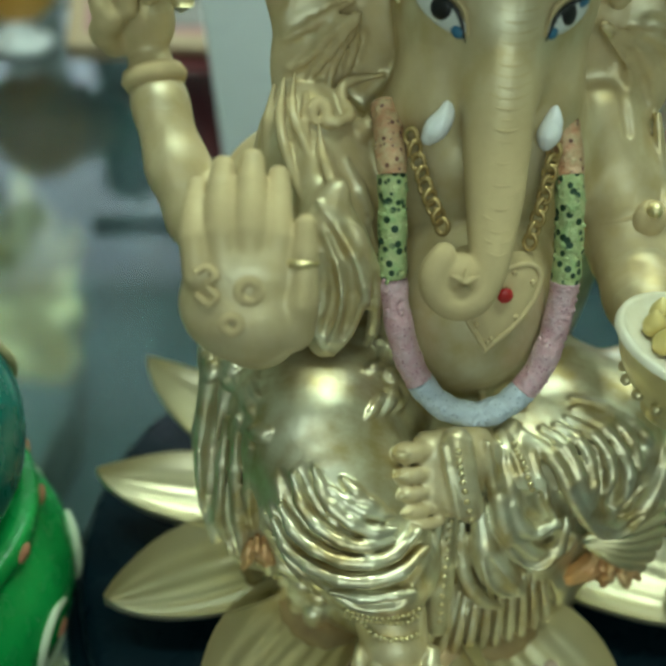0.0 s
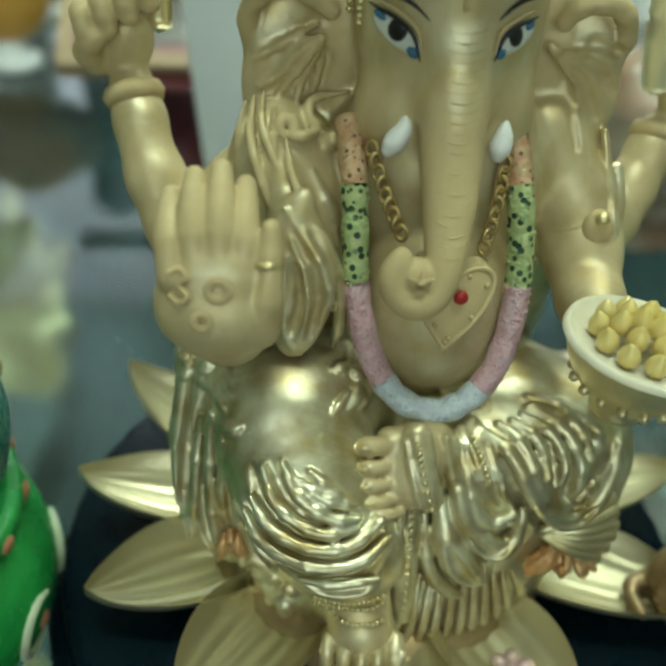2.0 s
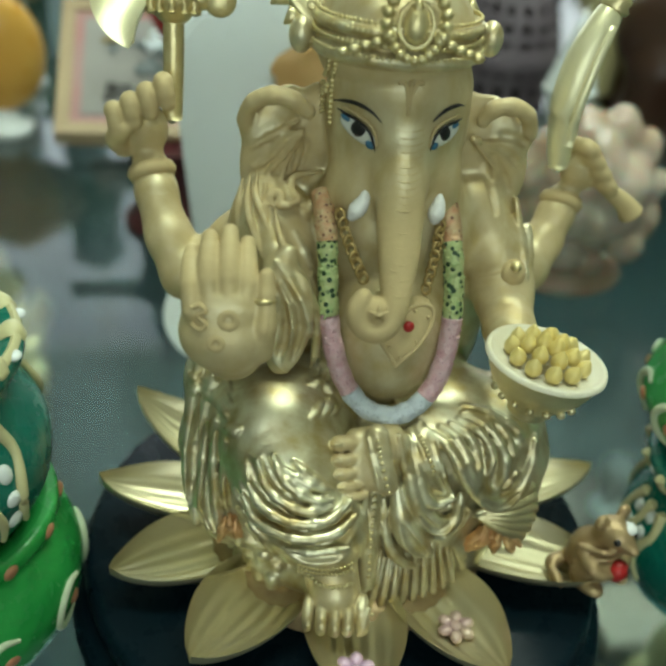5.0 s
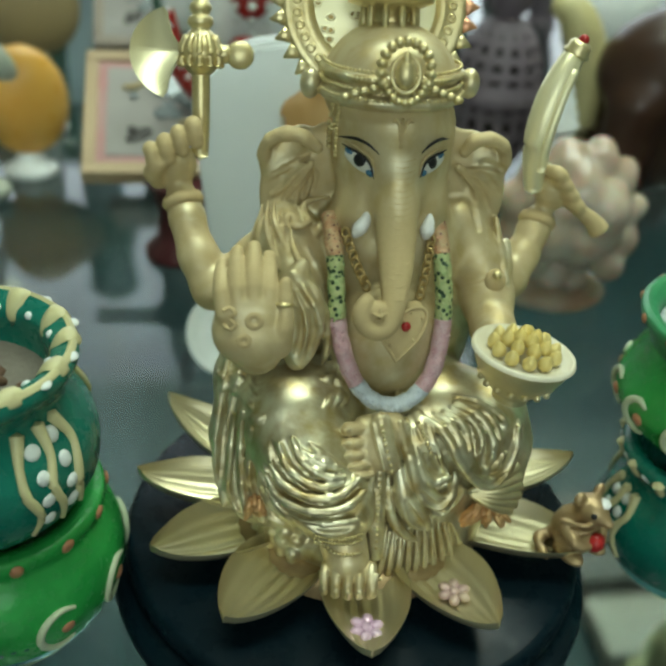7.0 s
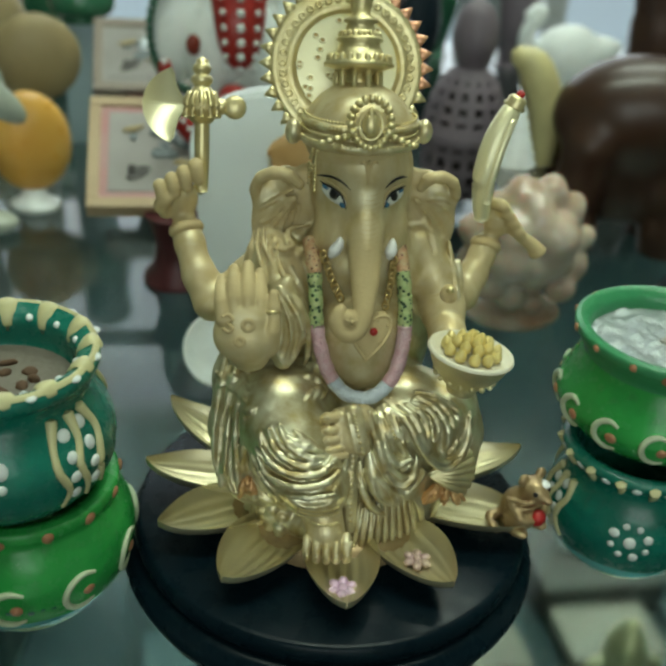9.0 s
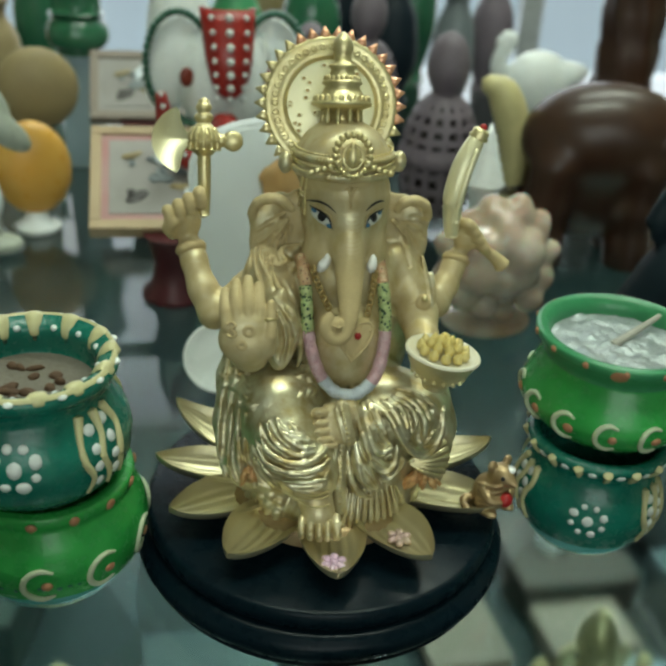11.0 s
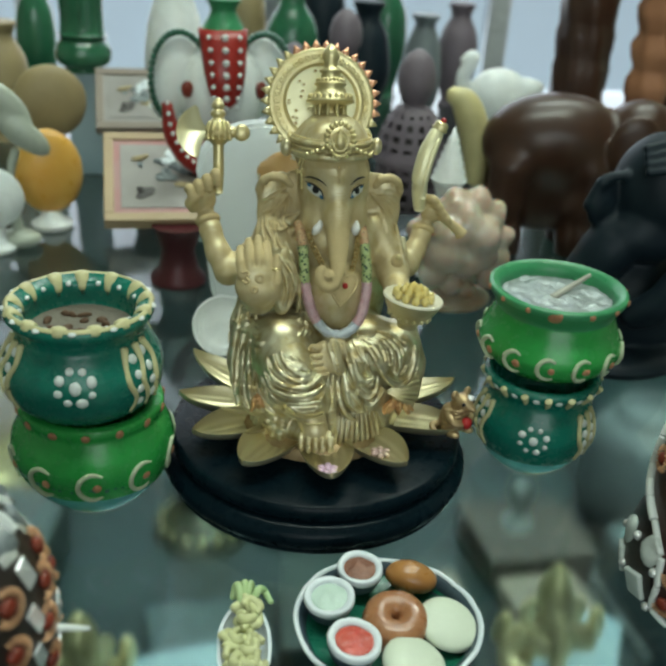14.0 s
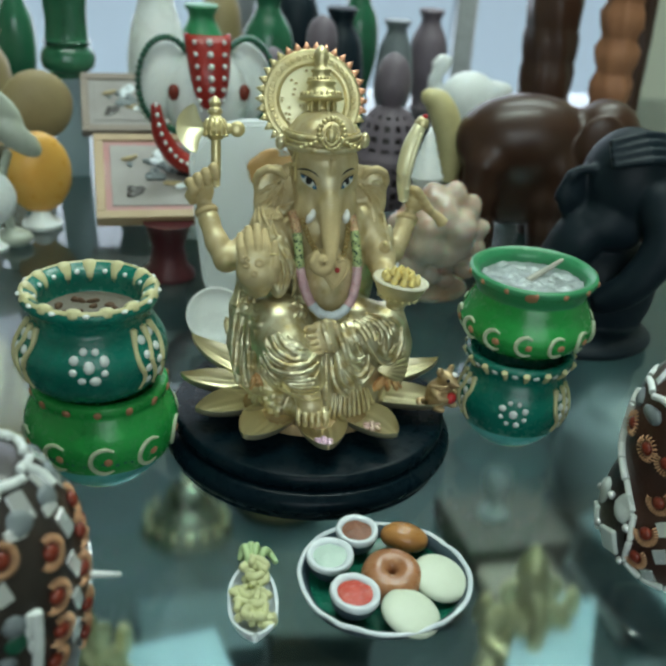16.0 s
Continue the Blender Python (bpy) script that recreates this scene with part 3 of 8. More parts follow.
# ---- a sculpting grid: smooth unions of simple solids, then one skin over them ----
class Clay:
    """Solids in decimetres, melted together on a grid; gold says how much of the metallic paint covers a spot."""

    def __init__(self, low, high, step):
        self.low, self.step = np.array(low, np.float32), step
        self.size = np.ceil((np.array(high) - low) / step).astype(int) + 1
        self.d = np.full(self.size, 0.08, np.float32)
        self.gold = np.ones(self.size, np.float32)

    def _block(self, low, high, margin):
        a = np.clip(np.floor((np.array(low) - margin - self.low) / self.step).astype(int), 0, self.size)
        b = np.clip(np.ceil((np.array(high) + margin - self.low) / self.step).astype(int) + 1, 0, self.size)
        if (b <= a).any():
            return None, None
        axes = [self.low[n] + self.step * np.arange(a[n], b[n], dtype=np.float32) for n in range(3)]
        return tuple(slice(p, q) for p, q in zip(a, b)), np.meshgrid(*axes, indexing="ij")

    def _melt(self, where, d, gold, k, cut):
        old = self.d[where]
        if cut:
            h = np.clip(0.5 - 0.5 * (old + d) / k, 0, 1)
            self.d[where] = old * (1 - h) - d * h + k * h * (1 - h)
            return
        h = np.clip(0.5 + 0.5 * (old - d) / k, 0, 1)
        self.d[where] = old * (1 - h) + d * h - k * h * (1 - h)
        if gold is not None:
            h = np.clip(0.5 + 0.5 * (old - d) / min(k, 0.006), 0, 1)
            self.gold[where] = self.gold[where] * (1 - h) + gold * h

    def ball(self, at, radii, gold=1.0, k=0.03, turn=(0, 0, 0), cut=False):
        radii = np.array(radii if np.ndim(radii) else (radii,) * 3, float)
        reach = radii.max() if any(turn) else radii
        where, p = self._block(np.array(at) - reach, np.array(at) + reach, 0.05)
        if where is None:
            return
        q = [p[n] - at[n] for n in range(3)]
        if any(turn):
            m = np.array(Euler([radians(a) for a in turn]).to_matrix()).T
            q = [m[n, 0] * q[0] + m[n, 1] * q[1] + m[n, 2] * q[2] for n in range(3)]
        k0 = np.sqrt(sum((q[n] / radii[n]) ** 2 for n in range(3)))
        k1 = np.sqrt(sum((q[n] / radii[n] ** 2) ** 2 for n in range(3))) + 1e-6
        self._melt(where, (k0 * (k0 - 1) / k1).astype(np.float32), gold, k, cut)

    def tube(self, points, radii, gold=1.0, k=0.02, cut=False, smooth=True, ripple=0.0, waves=0):
        pts, rad = spline(points, radii, 5) if smooth and len(points) > 2 else (np.array(points, float), np.array(radii, float))
        if ripple:
            pts, rad = spline(pts, rad, 5)
            rad = rad * (1 + ripple * np.sin(np.linspace(0, 2 * np.pi * waves, len(rad))))
        r = rad.max()
        for n in range(0, len(pts) - 1, 4):
            some, fat = pts[n : n + 5], rad[n : n + 5]
            where, p = self._block(some.min(0) - r, some.max(0) + r, 0.035)
            if where is None:
                continue
            best = None
            for a, b, ra, rb in zip(some[:-1], some[1:], fat[:-1], fat[1:]):
                ab = b - a
                t = sum((p[i] - a[i]) * ab[i] for i in range(3)) / (ab @ ab + 1e-12)
                t = np.clip(t, 0, 1)
                d = np.sqrt(sum((p[i] - a[i] - t * ab[i]) ** 2 for i in range(3))) - (ra + (rb - ra) * t)
                best = d if best is None else np.minimum(best, d)
            self._melt(where, best.astype(np.float32), gold, k, cut)

    def front(self):
        """How far forward the clay reaches, as y over x and z."""
        inside = self.d < 0
        first = inside.argmax(1)
        near = np.maximum(first - 1, 0)
        a, b = (np.take_along_axis(self.d, n[:, None, :], 1)[:, 0] for n in (near, first))
        part_way = np.where(a > b, a / np.maximum(a - b, 1e-6), 0)
        y = self.low[1] + self.step * (near + np.clip(part_way, 0, 1)).astype(float)
        y[~inside.any(1)] = np.nan
        return y

    def stroke(self, y, points, radii, gold=None, k=0.012, cut=False, lift=0.0):
        """A fold or groove drawn on the front of the clay: points are x and z."""
        radii = radii if np.ndim(radii) else [radii] * len(points)
        flat, rad = spline([(a, 0, b) for a, b in points], radii, 5)
        i = np.clip(((flat[:, 0] - self.low[0]) / self.step).astype(int), 0, y.shape[0] - 1)
        j = np.clip(((flat[:, 2] - self.low[2]) / self.step).astype(int), 0, y.shape[1] - 1)
        deep = y[i, j]
        keep = np.abs(deep - np.nanmedian(deep)) < 0.09
        if keep.sum() < 2:
            return
        deep = np.convolve(np.pad(deep[keep], 3, "edge"), np.ones(7) / 7, "valid")
        flat = flat[keep]
        flat[:, 1] = deep + lift
        self.tube(flat, rad[keep], gold, k, cut, smooth=False)

    def skin(self):
        """Corners, quads and gold of the surface."""
        d = self.d
        n = np.array(d.shape)
        s = d < 0
        c = [s[i : n[0] - 1 + i, j : n[1] - 1 + j, m : n[2] - 1 + m] for i in (0, 1) for j in (0, 1) for m in (0, 1)]
        count = sum(x.astype(np.int8) for x in c)
        cell = np.argwhere((count > 0) & (count < 8))
        ident = np.full(n - 1, -1, np.int32)
        ident[tuple(cell.T)] = np.arange(len(cell))
        total, hits = np.zeros((len(cell), 3)), np.zeros(len(cell))
        offs = [(i, j, m) for i in (0, 1) for j in (0, 1) for m in (0, 1)]
        for a in offs:
            for axis in range(3):
                if a[axis]:
                    continue
                b = tuple(v + (u == axis) for u, v in enumerate(a))
                da, db = d[tuple((cell + a).T)], d[tuple((cell + b).T)]
                cross = (da < 0) != (db < 0)
                t = np.where(cross, da / np.where(cross, da - db, 1), 0)
                p = np.array(a) + t[:, None] * (np.array(b) - a)
                total += p * cross[:, None]
                hits += cross
        verts = self.low + self.step * (cell + total / hits[:, None])
        gold = self.gold[tuple(cell.T)]
        quads = []
        for axis in range(3):
            u, v = [(1, 2), (2, 0), (0, 1)][axis]
            lo = [1, 1, 1]
            lo[axis] = 0
            a = s[lo[0] : n[0] - 1, lo[1] : n[1] - 1, lo[2] : n[2] - 1]
            shift = [0, 0, 0]
            shift[axis] = 1
            b = s[lo[0] + shift[0] : n[0] - 1 + shift[0], lo[1] + shift[1] : n[1] - 1 + shift[1], lo[2] + shift[2] : n[2] - 1 + shift[2]]
            for way in (True, False):
                e = np.argwhere(a & ~b if way else ~a & b) + lo
                if not len(e):
                    continue
                du, dv = np.eye(3, dtype=int)[u], np.eye(3, dtype=int)[v]
                ring = [e - du - dv, e - dv, e, e - du]
                q = np.stack([ident[tuple(r.T)] for r in ring], 1)
                quads.append(q if way else q[:, ::-1])
        return verts, np.concatenate(quads), gold


def spline(points, radii, steps):
    """A smooth curve through points, with radii."""
    p = np.c_[np.array(points, float), np.array(radii, float)]
    p = np.vstack([2 * p[0] - p[1], p, 2 * p[-1] - p[-2]])
    t = np.linspace(0, 1, steps, endpoint=False)[:, None]
    out = []
    for a, b, c, d in zip(p[:-3], p[1:-2], p[2:-1], p[3:]):
        out.append(0.5 * (2 * b + (c - a) * t + (2 * a - 5 * b + 4 * c - d) * t**2 + (3 * b - a - 3 * c + d) * t**3))
    out = np.vstack(out + [p[-2:-1]])
    return out[:, :3], np.maximum(out[:, 3], 1e-4)


def statue_clay():
    """The seated figure: rough masses first, then limbs, then folds."""
    c = Clay((-0.58, -0.42, 0.20), (0.68, 0.50, 1.56), 0.0034)
    G, S = 1.0, 0.0
    # seat and cloth masses
    c.ball((0.04, 0.04, 0.31), (0.30, 0.27, 0.13), G)
    # pleats of the hem, fanned out over the petals, and down the side
    for n in range(24):
        a = radians(-178 + 7.7 * n)
        if not 6 < n < 11:
            deep = 0.030 if 10 < n < 18 else 0.0
            c.tube([(0.05 + 0.262 * math.cos(a), deep + 0.03 + 0.215 * math.sin(a), 0.43), (0.045 + 0.285 * math.cos(a + 0.03), deep + 0.03 + 0.246 * math.sin(a + 0.03), 0.355), (0.04 + 0.295 * math.cos(a), deep + 0.03 + 0.262 * math.sin(a), 0.285)], [0.011, 0.015, 0.018], G, k=0.010)
    c.ball((0.05, 0.05, 0.47), (0.30, 0.21, 0.19), G)
    c.ball((0.03, 0.19, 0.78), (0.27, 0.12, 0.40), G)
    c.ball((0.12, -0.07, 0.47), (0.19, 0.12, 0.11), G)
    c.ball((0.17, -0.05, 0.365), (0.18, 0.13, 0.10), G)
    c.ball((-0.17, -0.07, 0.43), (0.11, 0.11, 0.10), G)
    # folded legs under the cloth
    c.tube([(-0.02, 0.08, 0.62), (-0.165, -0.05, 0.64)], [0.13, 0.13], G, k=0.05, smooth=False)
    c.tube([(-0.165, -0.06, 0.635), (-0.115, -0.155, 0.555), (-0.06, -0.200, 0.47)], [0.125, 0.108, 0.082], G, k=0.05)
    c.tube([(0.08, 0.06, 0.64), (0.30, 0.0, 0.60)], [0.125, 0.105], G, k=0.05, smooth=False)
    c.tube([(0.30, -0.03, 0.585), (0.20, -0.085, 0.595), (0.09, -0.09, 0.615)], [0.10, 0.085, 0.07], G, k=0.05)
    # cloth at both sides
    c.tube([(-0.26, 0.06, 0.88), (-0.305, 0.02, 0.66), (-0.30, -0.04, 0.50), (-0.26, -0.10, 0.40)], [0.045, 0.045, 0.05, 0.04], G, k=0.04)
    c.tube([(0.36, 0.05, 0.66), (0.385, -0.02, 0.50), (0.34, -0.07, 0.40)], [0.05, 0.055, 0.05], G, k=0.04)
    for n, x in enumerate((-0.335, -0.305, -0.275, -0.245)):
        c.tube([(x + 0.02, -0.01 - 0.012 * n, 0.80 - 0.02 * n), (x, -0.035 - 0.02 * n, 0.66), (x - 0.004, -0.075 - 0.022 * n, 0.52), (x + 0.012, -0.105 - 0.02 * n, 0.41)], [0.008, 0.016, 0.017, 0.010], G, k=0.005)
    for n, x in enumerate((0.425, 0.405, 0.375)):
        c.tube([(x - 0.03, 0.03 - 0.02 * n, 0.66), (x, -0.01 - 0.03 * n, 0.54), (x - 0.03, -0.05 - 0.03 * n, 0.43)], [0.008, 0.016, 0.010], G, k=0.005)
    # trunk of the body
    c.ball((0.05, 0.11, 1.00), (0.17, 0.11, 0.17), S, k=0.03)
    c.ball((0.055, 0.045, 0.812), (0.138, 0.143, 0.160), S, k=0.015)
    # right upper arm, forearm
    c.tube([(0.22, 0.15, 1.06), (0.285, 0.115, 0.94), (0.30, 0.04, 0.865), (0.295, -0.08, 0.845)], [0.068, 0.068, 0.052, 0.042], S, k=0.03)
    c.ball((0.32, -0.15, 0.835), (0.05, 0.06, 0.03), S, k=0.02)
    # shawl over the shoulder: a leaf of cloth beside the raised hand
    c.tube([(-0.195, 0.120, 1.060), (-0.185, 0.095, 1.010), (-0.165, 0.060, 0.940), (-0.150, 0.030, 0.860)], [0.050, 0.066, 0.068, 0.060], S, k=0.03)
    c.tube([(-0.215, 0.09, 1.08), (-0.185, 0.02, 1.02), (-0.158, -0.030, 0.95), (-0.150, -0.045, 0.890)], [0.012, 0.028, 0.036, 0.034], 0.4, k=0.012)
    c.ball((-0.152, -0.070, 0.892), (0.045, 0.022, 0.108), 0.6, k=0.01, turn=(-8, 7, -14))
    c.ball((-0.172, -0.050, 0.985), (0.026, 0.020, 0.065), 0.4, k=0.02, turn=(-20, 22, 0))
    # raised hand with its forearm
    c.tube([(-0.19, 0.12, 1.02), (-0.25, 0.07, 0.87), (-0.255, -0.08, 0.86), (-0.255, -0.17, 0.90)], [0.07, 0.065, 0.055, 0.05], S, k=0.03)
    c.ball((-0.266, -0.190, 0.958), (0.082, 0.042, 0.072), S, k=0.02, turn=(-14, 0, 0))
    c.ball((-0.260, -0.196, 0.938), (0.066, 0.040, 0.046), S, k=0.03)
    c.ball((-0.262, -0.180, 1.005), (0.076, 0.036, 0.040), S, k=0.02, turn=(-20, 0, 0))
    for x0, x1, z, r in ((-0.322, -0.327, 1.072, 0.0190), (-0.292, -0.297, 1.100, 0.0200), (-0.261, -0.263, 1.110, 0.0205), (-0.231, -0.232, 1.090, 0.0195)):
        c.tube([(x0, -0.196, 1.00), (x1, -0.166, (z + 1.00) / 2 + 0.010), (x1, -0.118, z)], [r * 1.0, r * 1.0, r * 0.72], S, k=0.0035)
    c.tube([(-0.212, -0.20, 0.930), (-0.200, -0.206, 0.990), (-0.199, -0.176, 1.062)], [0.030, 0.0190, 0.0125], S, k=0.006)
    # arm at the back that lifts the axe
    c.tube([(-0.17, 0.20, 1.02), (-0.27, 0.20, 0.90), (-0.355, 0.165, 0.86)], [0.055, 0.055, 0.05], S, k=0.03)
    c.tube([(-0.358, 0.165, 0.858), (-0.40, 0.22, 0.94), (-0.435, 0.295, 1.04)], [0.05, 0.046, 0.038], S, k=0.02)
    c.ball((-0.45, 0.315, 1.115), (0.052, 0.036, 0.06), S, k=0.02)
    for n in range(4):
        x, z = -0.505 + 0.033 * n, 1.15 + 0.021 * n
        c.tube([(x, 0.315, z), (x + 0.004, 0.27, z + 0.016), (x + 0.012, 0.262, z - 0.022)], [0.019, 0.018, 0.016], S, k=0.006)
    c.tube([(-0.49, 0.30, 1.08), (-0.50, 0.275, 1.11), (-0.48, 0.26, 1.135)], [0.022, 0.02, 0.016], S, k=0.01)
    # arm at the back that lifts the horn
    c.tube([(0.22, 0.20, 1.02), (0.31, 0.21, 0.90), (0.385, 0.215, 0.87)], [0.055, 0.052, 0.048], S, k=0.03)
    c.tube([(0.385, 0.215, 0.87), (0.43, 0.26, 0.93), (0.465, 0.30, 1.00)], [0.047, 0.042, 0.036], S, k=0.02)
    c.ball((0.492, 0.305, 1.075), (0.045, 0.036, 0.052), S, k=0.02)
    for n in range(4):
        x, z = 0.475 + 0.019 * n, 1.125 - 0.026 * n
        c.tube([(x - 0.02, 0.31, z + 0.005), (x + 0.01, 0.265, z + 0.01), (x + 0.028, 0.275, z - 0.012)], [0.017, 0.017, 0.015], S, k=0.006)
    # head with a smooth broad face
    c.ball((0.045, 0.135, 1.215), (0.128, 0.122, 0.150), S, k=0.02)
    c.ball((0.040, 0.130, 1.310), (0.132, 0.118, 0.100), S, k=0.05)
    c.ball((0.038, 0.100, 1.225), (0.118, 0.075, 0.085), S, k=0.04)
    c.ball((-0.030, 0.080, 1.125), (0.050, 0.055, 0.060), S, k=0.04)
    c.ball((0.120, 0.080, 1.125), (0.050, 0.055, 0.060), S, k=0.04)
    # trunk that curls to one side round a sweet
    c.tube([(0.040, 0.085, 1.335), (0.042, 0.058, 1.270), (0.045, 0.030, 1.190), (0.045, -0.005, 1.120)], [0.022, 0.029, 0.036, 0.039], S, k=0.035)
    c.tube([(0.045, 0.005, 1.140), (0.045, -0.018, 1.090), (0.045, -0.050, 1.045), (0.042, -0.082, 1.010), (0.039, -0.108, 0.982), (0.034, -0.124, 0.955), (0.022, -0.134, 0.934), (-0.002, -0.138, 0.927),
            (-0.025, -0.134, 0.941), (-0.034, -0.130, 0.968), (-0.022, -0.122, 0.994)],
           [0.039, 0.0385, 0.034, 0.0275, 0.0225, 0.0195, 0.0185, 0.018, 0.017, 0.0150, 0.012], S, k=0.008, ripple=0.055, waves=34)
    c.ball((-0.001, -0.124, 0.966), (0.026, 0.026, 0.026), S, k=0.003)
    # ears: a fan with a rolled upper edge, creases and a scalloped foot
    for s, x0, x1 in ((-1, -0.175, -0.125), (1, 0.238, 0.205)):
        c.ball((x0, 0.155, 1.150), (0.076, 0.028, 0.128), S, k=0.015, turn=(0, -10 * s, -18 * s))
        c.tube([(x0 + s * 0.060, 0.148, 1.160), (x0 + s * 0.066, 0.132, 1.225), (x0 + s * 0.036, 0.116, 1.266), (x0 - s * 0.012, 0.112, 1.268), (x1, 0.116, 1.240)], [0.010, 0.014, 0.016, 0.016, 0.013], S, k=0.008)
        c.ball((x0 + s * 0.018, 0.112, 1.232), (0.036, 0.010, 0.014), S, k=0.012, cut=True, turn=(0, 8 * s, 0))
        for a, b, r in ((0.055, 1.170, 0.013), (0.040, 1.120, 0.014), (0.020, 1.080, 0.014)):
            c.tube([(x0 - s * 0.045, 0.112, 1.205), (x0 + s * a * 0.3, 0.126, (1.205 + b) / 2), (x0 + s * a, 0.138, b)], [0.004, r * 0.6, r * 0.45], S, k=0.010)
        c.tube([(x0 + s * 0.045, 0.135, 1.050), (x0 + s * 0.022, 0.115, 1.018), (x0 - s * 0.008, 0.105, 1.040), (x0 - s * 0.035, 0.092, 1.040), (x0 - s * 0.062, 0.078, 1.066)], [0.010, 0.017, 0.013, 0.017, 0.013], S, k=0.008)
    c.ball((-0.105, 0.170, 1.150), (0.055, 0.035, 0.130), S, k=0.015)
    c.ball((0.182, 0.170, 1.150), (0.055, 0.035, 0.130), S, k=0.015)
    # crown
    c.ball((0.026, 0.146, 1.380), (0.146, 0.138, 0.128), 0.1, k=0.004)
    turn = [radians(a) for a in range(0, 361, 30)]
    for z, r in ((1.366, 0.013), (1.412, 0.009)):
        c.tube([(0.028 + 0.146 * math.sin(a), 0.143 - 0.138 * math.cos(a), z + 0.010 * math.cos(a)) for a in turn], [r] * 13, G, k=0.006)
    for x, z in ((-0.146, 1.378), (0.198, 1.388)):
        c.ball((x, 0.135, z), (0.022, 0.026, 0.033), G, k=0.004)
    # feet: the lower one steps on a petal, the other lies across the lap
    c.tube([(-0.062, -0.200, 0.490), (-0.058, -0.214, 0.458)], [0.070, 0.066], G, k=0.006, smooth=False)
    c.tube([(-0.050, -0.228, 0.425), (-0.038, -0.262, 0.378)], [0.058, 0.054], S, k=0.004, smooth=False)
    for n in range(5):
        x = -0.0925 + 0.0268 * n
        r = (0.0120, 0.0128, 0.0130, 0.0132, 0.0158)[n]
        y0 = (-0.296, -0.306, -0.311, -0.310, -0.304)[n]
        c.tube([(x + 0.003, y0 + 0.016, 0.374), (x, y0 - 0.006, 0.358), (x + (0.004 if n == 4 else 0), y0 - 0.016, 0.324)], [r * 0.85, r * 1.0, r * 0.9], 0.75, k=0.0015)
        c.ball((x + (0.003 if n == 4 else 0), y0 - 0.024, 0.338), (r * 0.62, 0.0055, r * 0.80), 1.0, k=0.0012)
    for y0, z, r in ((-0.150, 0.682, 0.025), (-0.164, 0.660, 0.025), (-0.178, 0.638, 0.024), (-0.190, 0.618, 0.023)):
        c.tube([(-0.012 + 0.15 * (0.69 - z), y0, z), (0.034, y0 - 0.002, z), (0.060, y0 + 0.012, z)], [r * 0.84, r, r], S, k=0.020)
    for x, y0, z, r in ((-0.047, -0.168, 0.688, 0.0158), (-0.047, -0.186, 0.661, 0.0130), (-0.044, -0.201, 0.638, 0.0120), (-0.037, -0.214, 0.617, 0.0112), (-0.027, -0.224, 0.599, 0.0104)):
        c.tube([(x + 0.036, y0 + 0.006, z - 0.002), (x + 0.014, y0 - 0.003, z), (x, y0 - 0.003, z - 0.001)], [r * 0.80, r * 0.92, r], S, k=0.004)
        c.ball((x - 0.004, y0 - 0.003 - r * 0.78, z + r * 0.40), (r * 0.74, 0.0052, r * 0.60), 0.9, k=0.001, turn=(35, 0, 0))
    # folds, hems and creases drawn on the front
    y = c.front()
    ridge = lambda points, r, gold: c.tube(points, [r * 0.45] + [r] * (len(points) - 2) + [r * 0.45], gold, k=0.005)
    for dx, dz in ((0.115, -0.015), (0.105, -0.062), (0.085, -0.105), (0.058, -0.140)):
        c.stroke(y, [(0.196 + dx * 0.15, 1.205 + dz * 0.15), (0.196 + dx * 0.6, 1.217 + dz * 0.55), (0.196 + dx, 1.205 + dz)], [0.004, 0.0085, 0.006], None, 0.007, cut=True, lift=-0.002)
    for strand in ([(0.300, 1.08), (0.318, 1.00), (0.330, 0.94)], [(0.318, 1.07), (0.334, 1.01), (0.345, 0.95)]):
        c.stroke(y, strand, [0.006, 0.011, 0.006], 1.0, 0.004, lift=0.002)
    y = c.front()
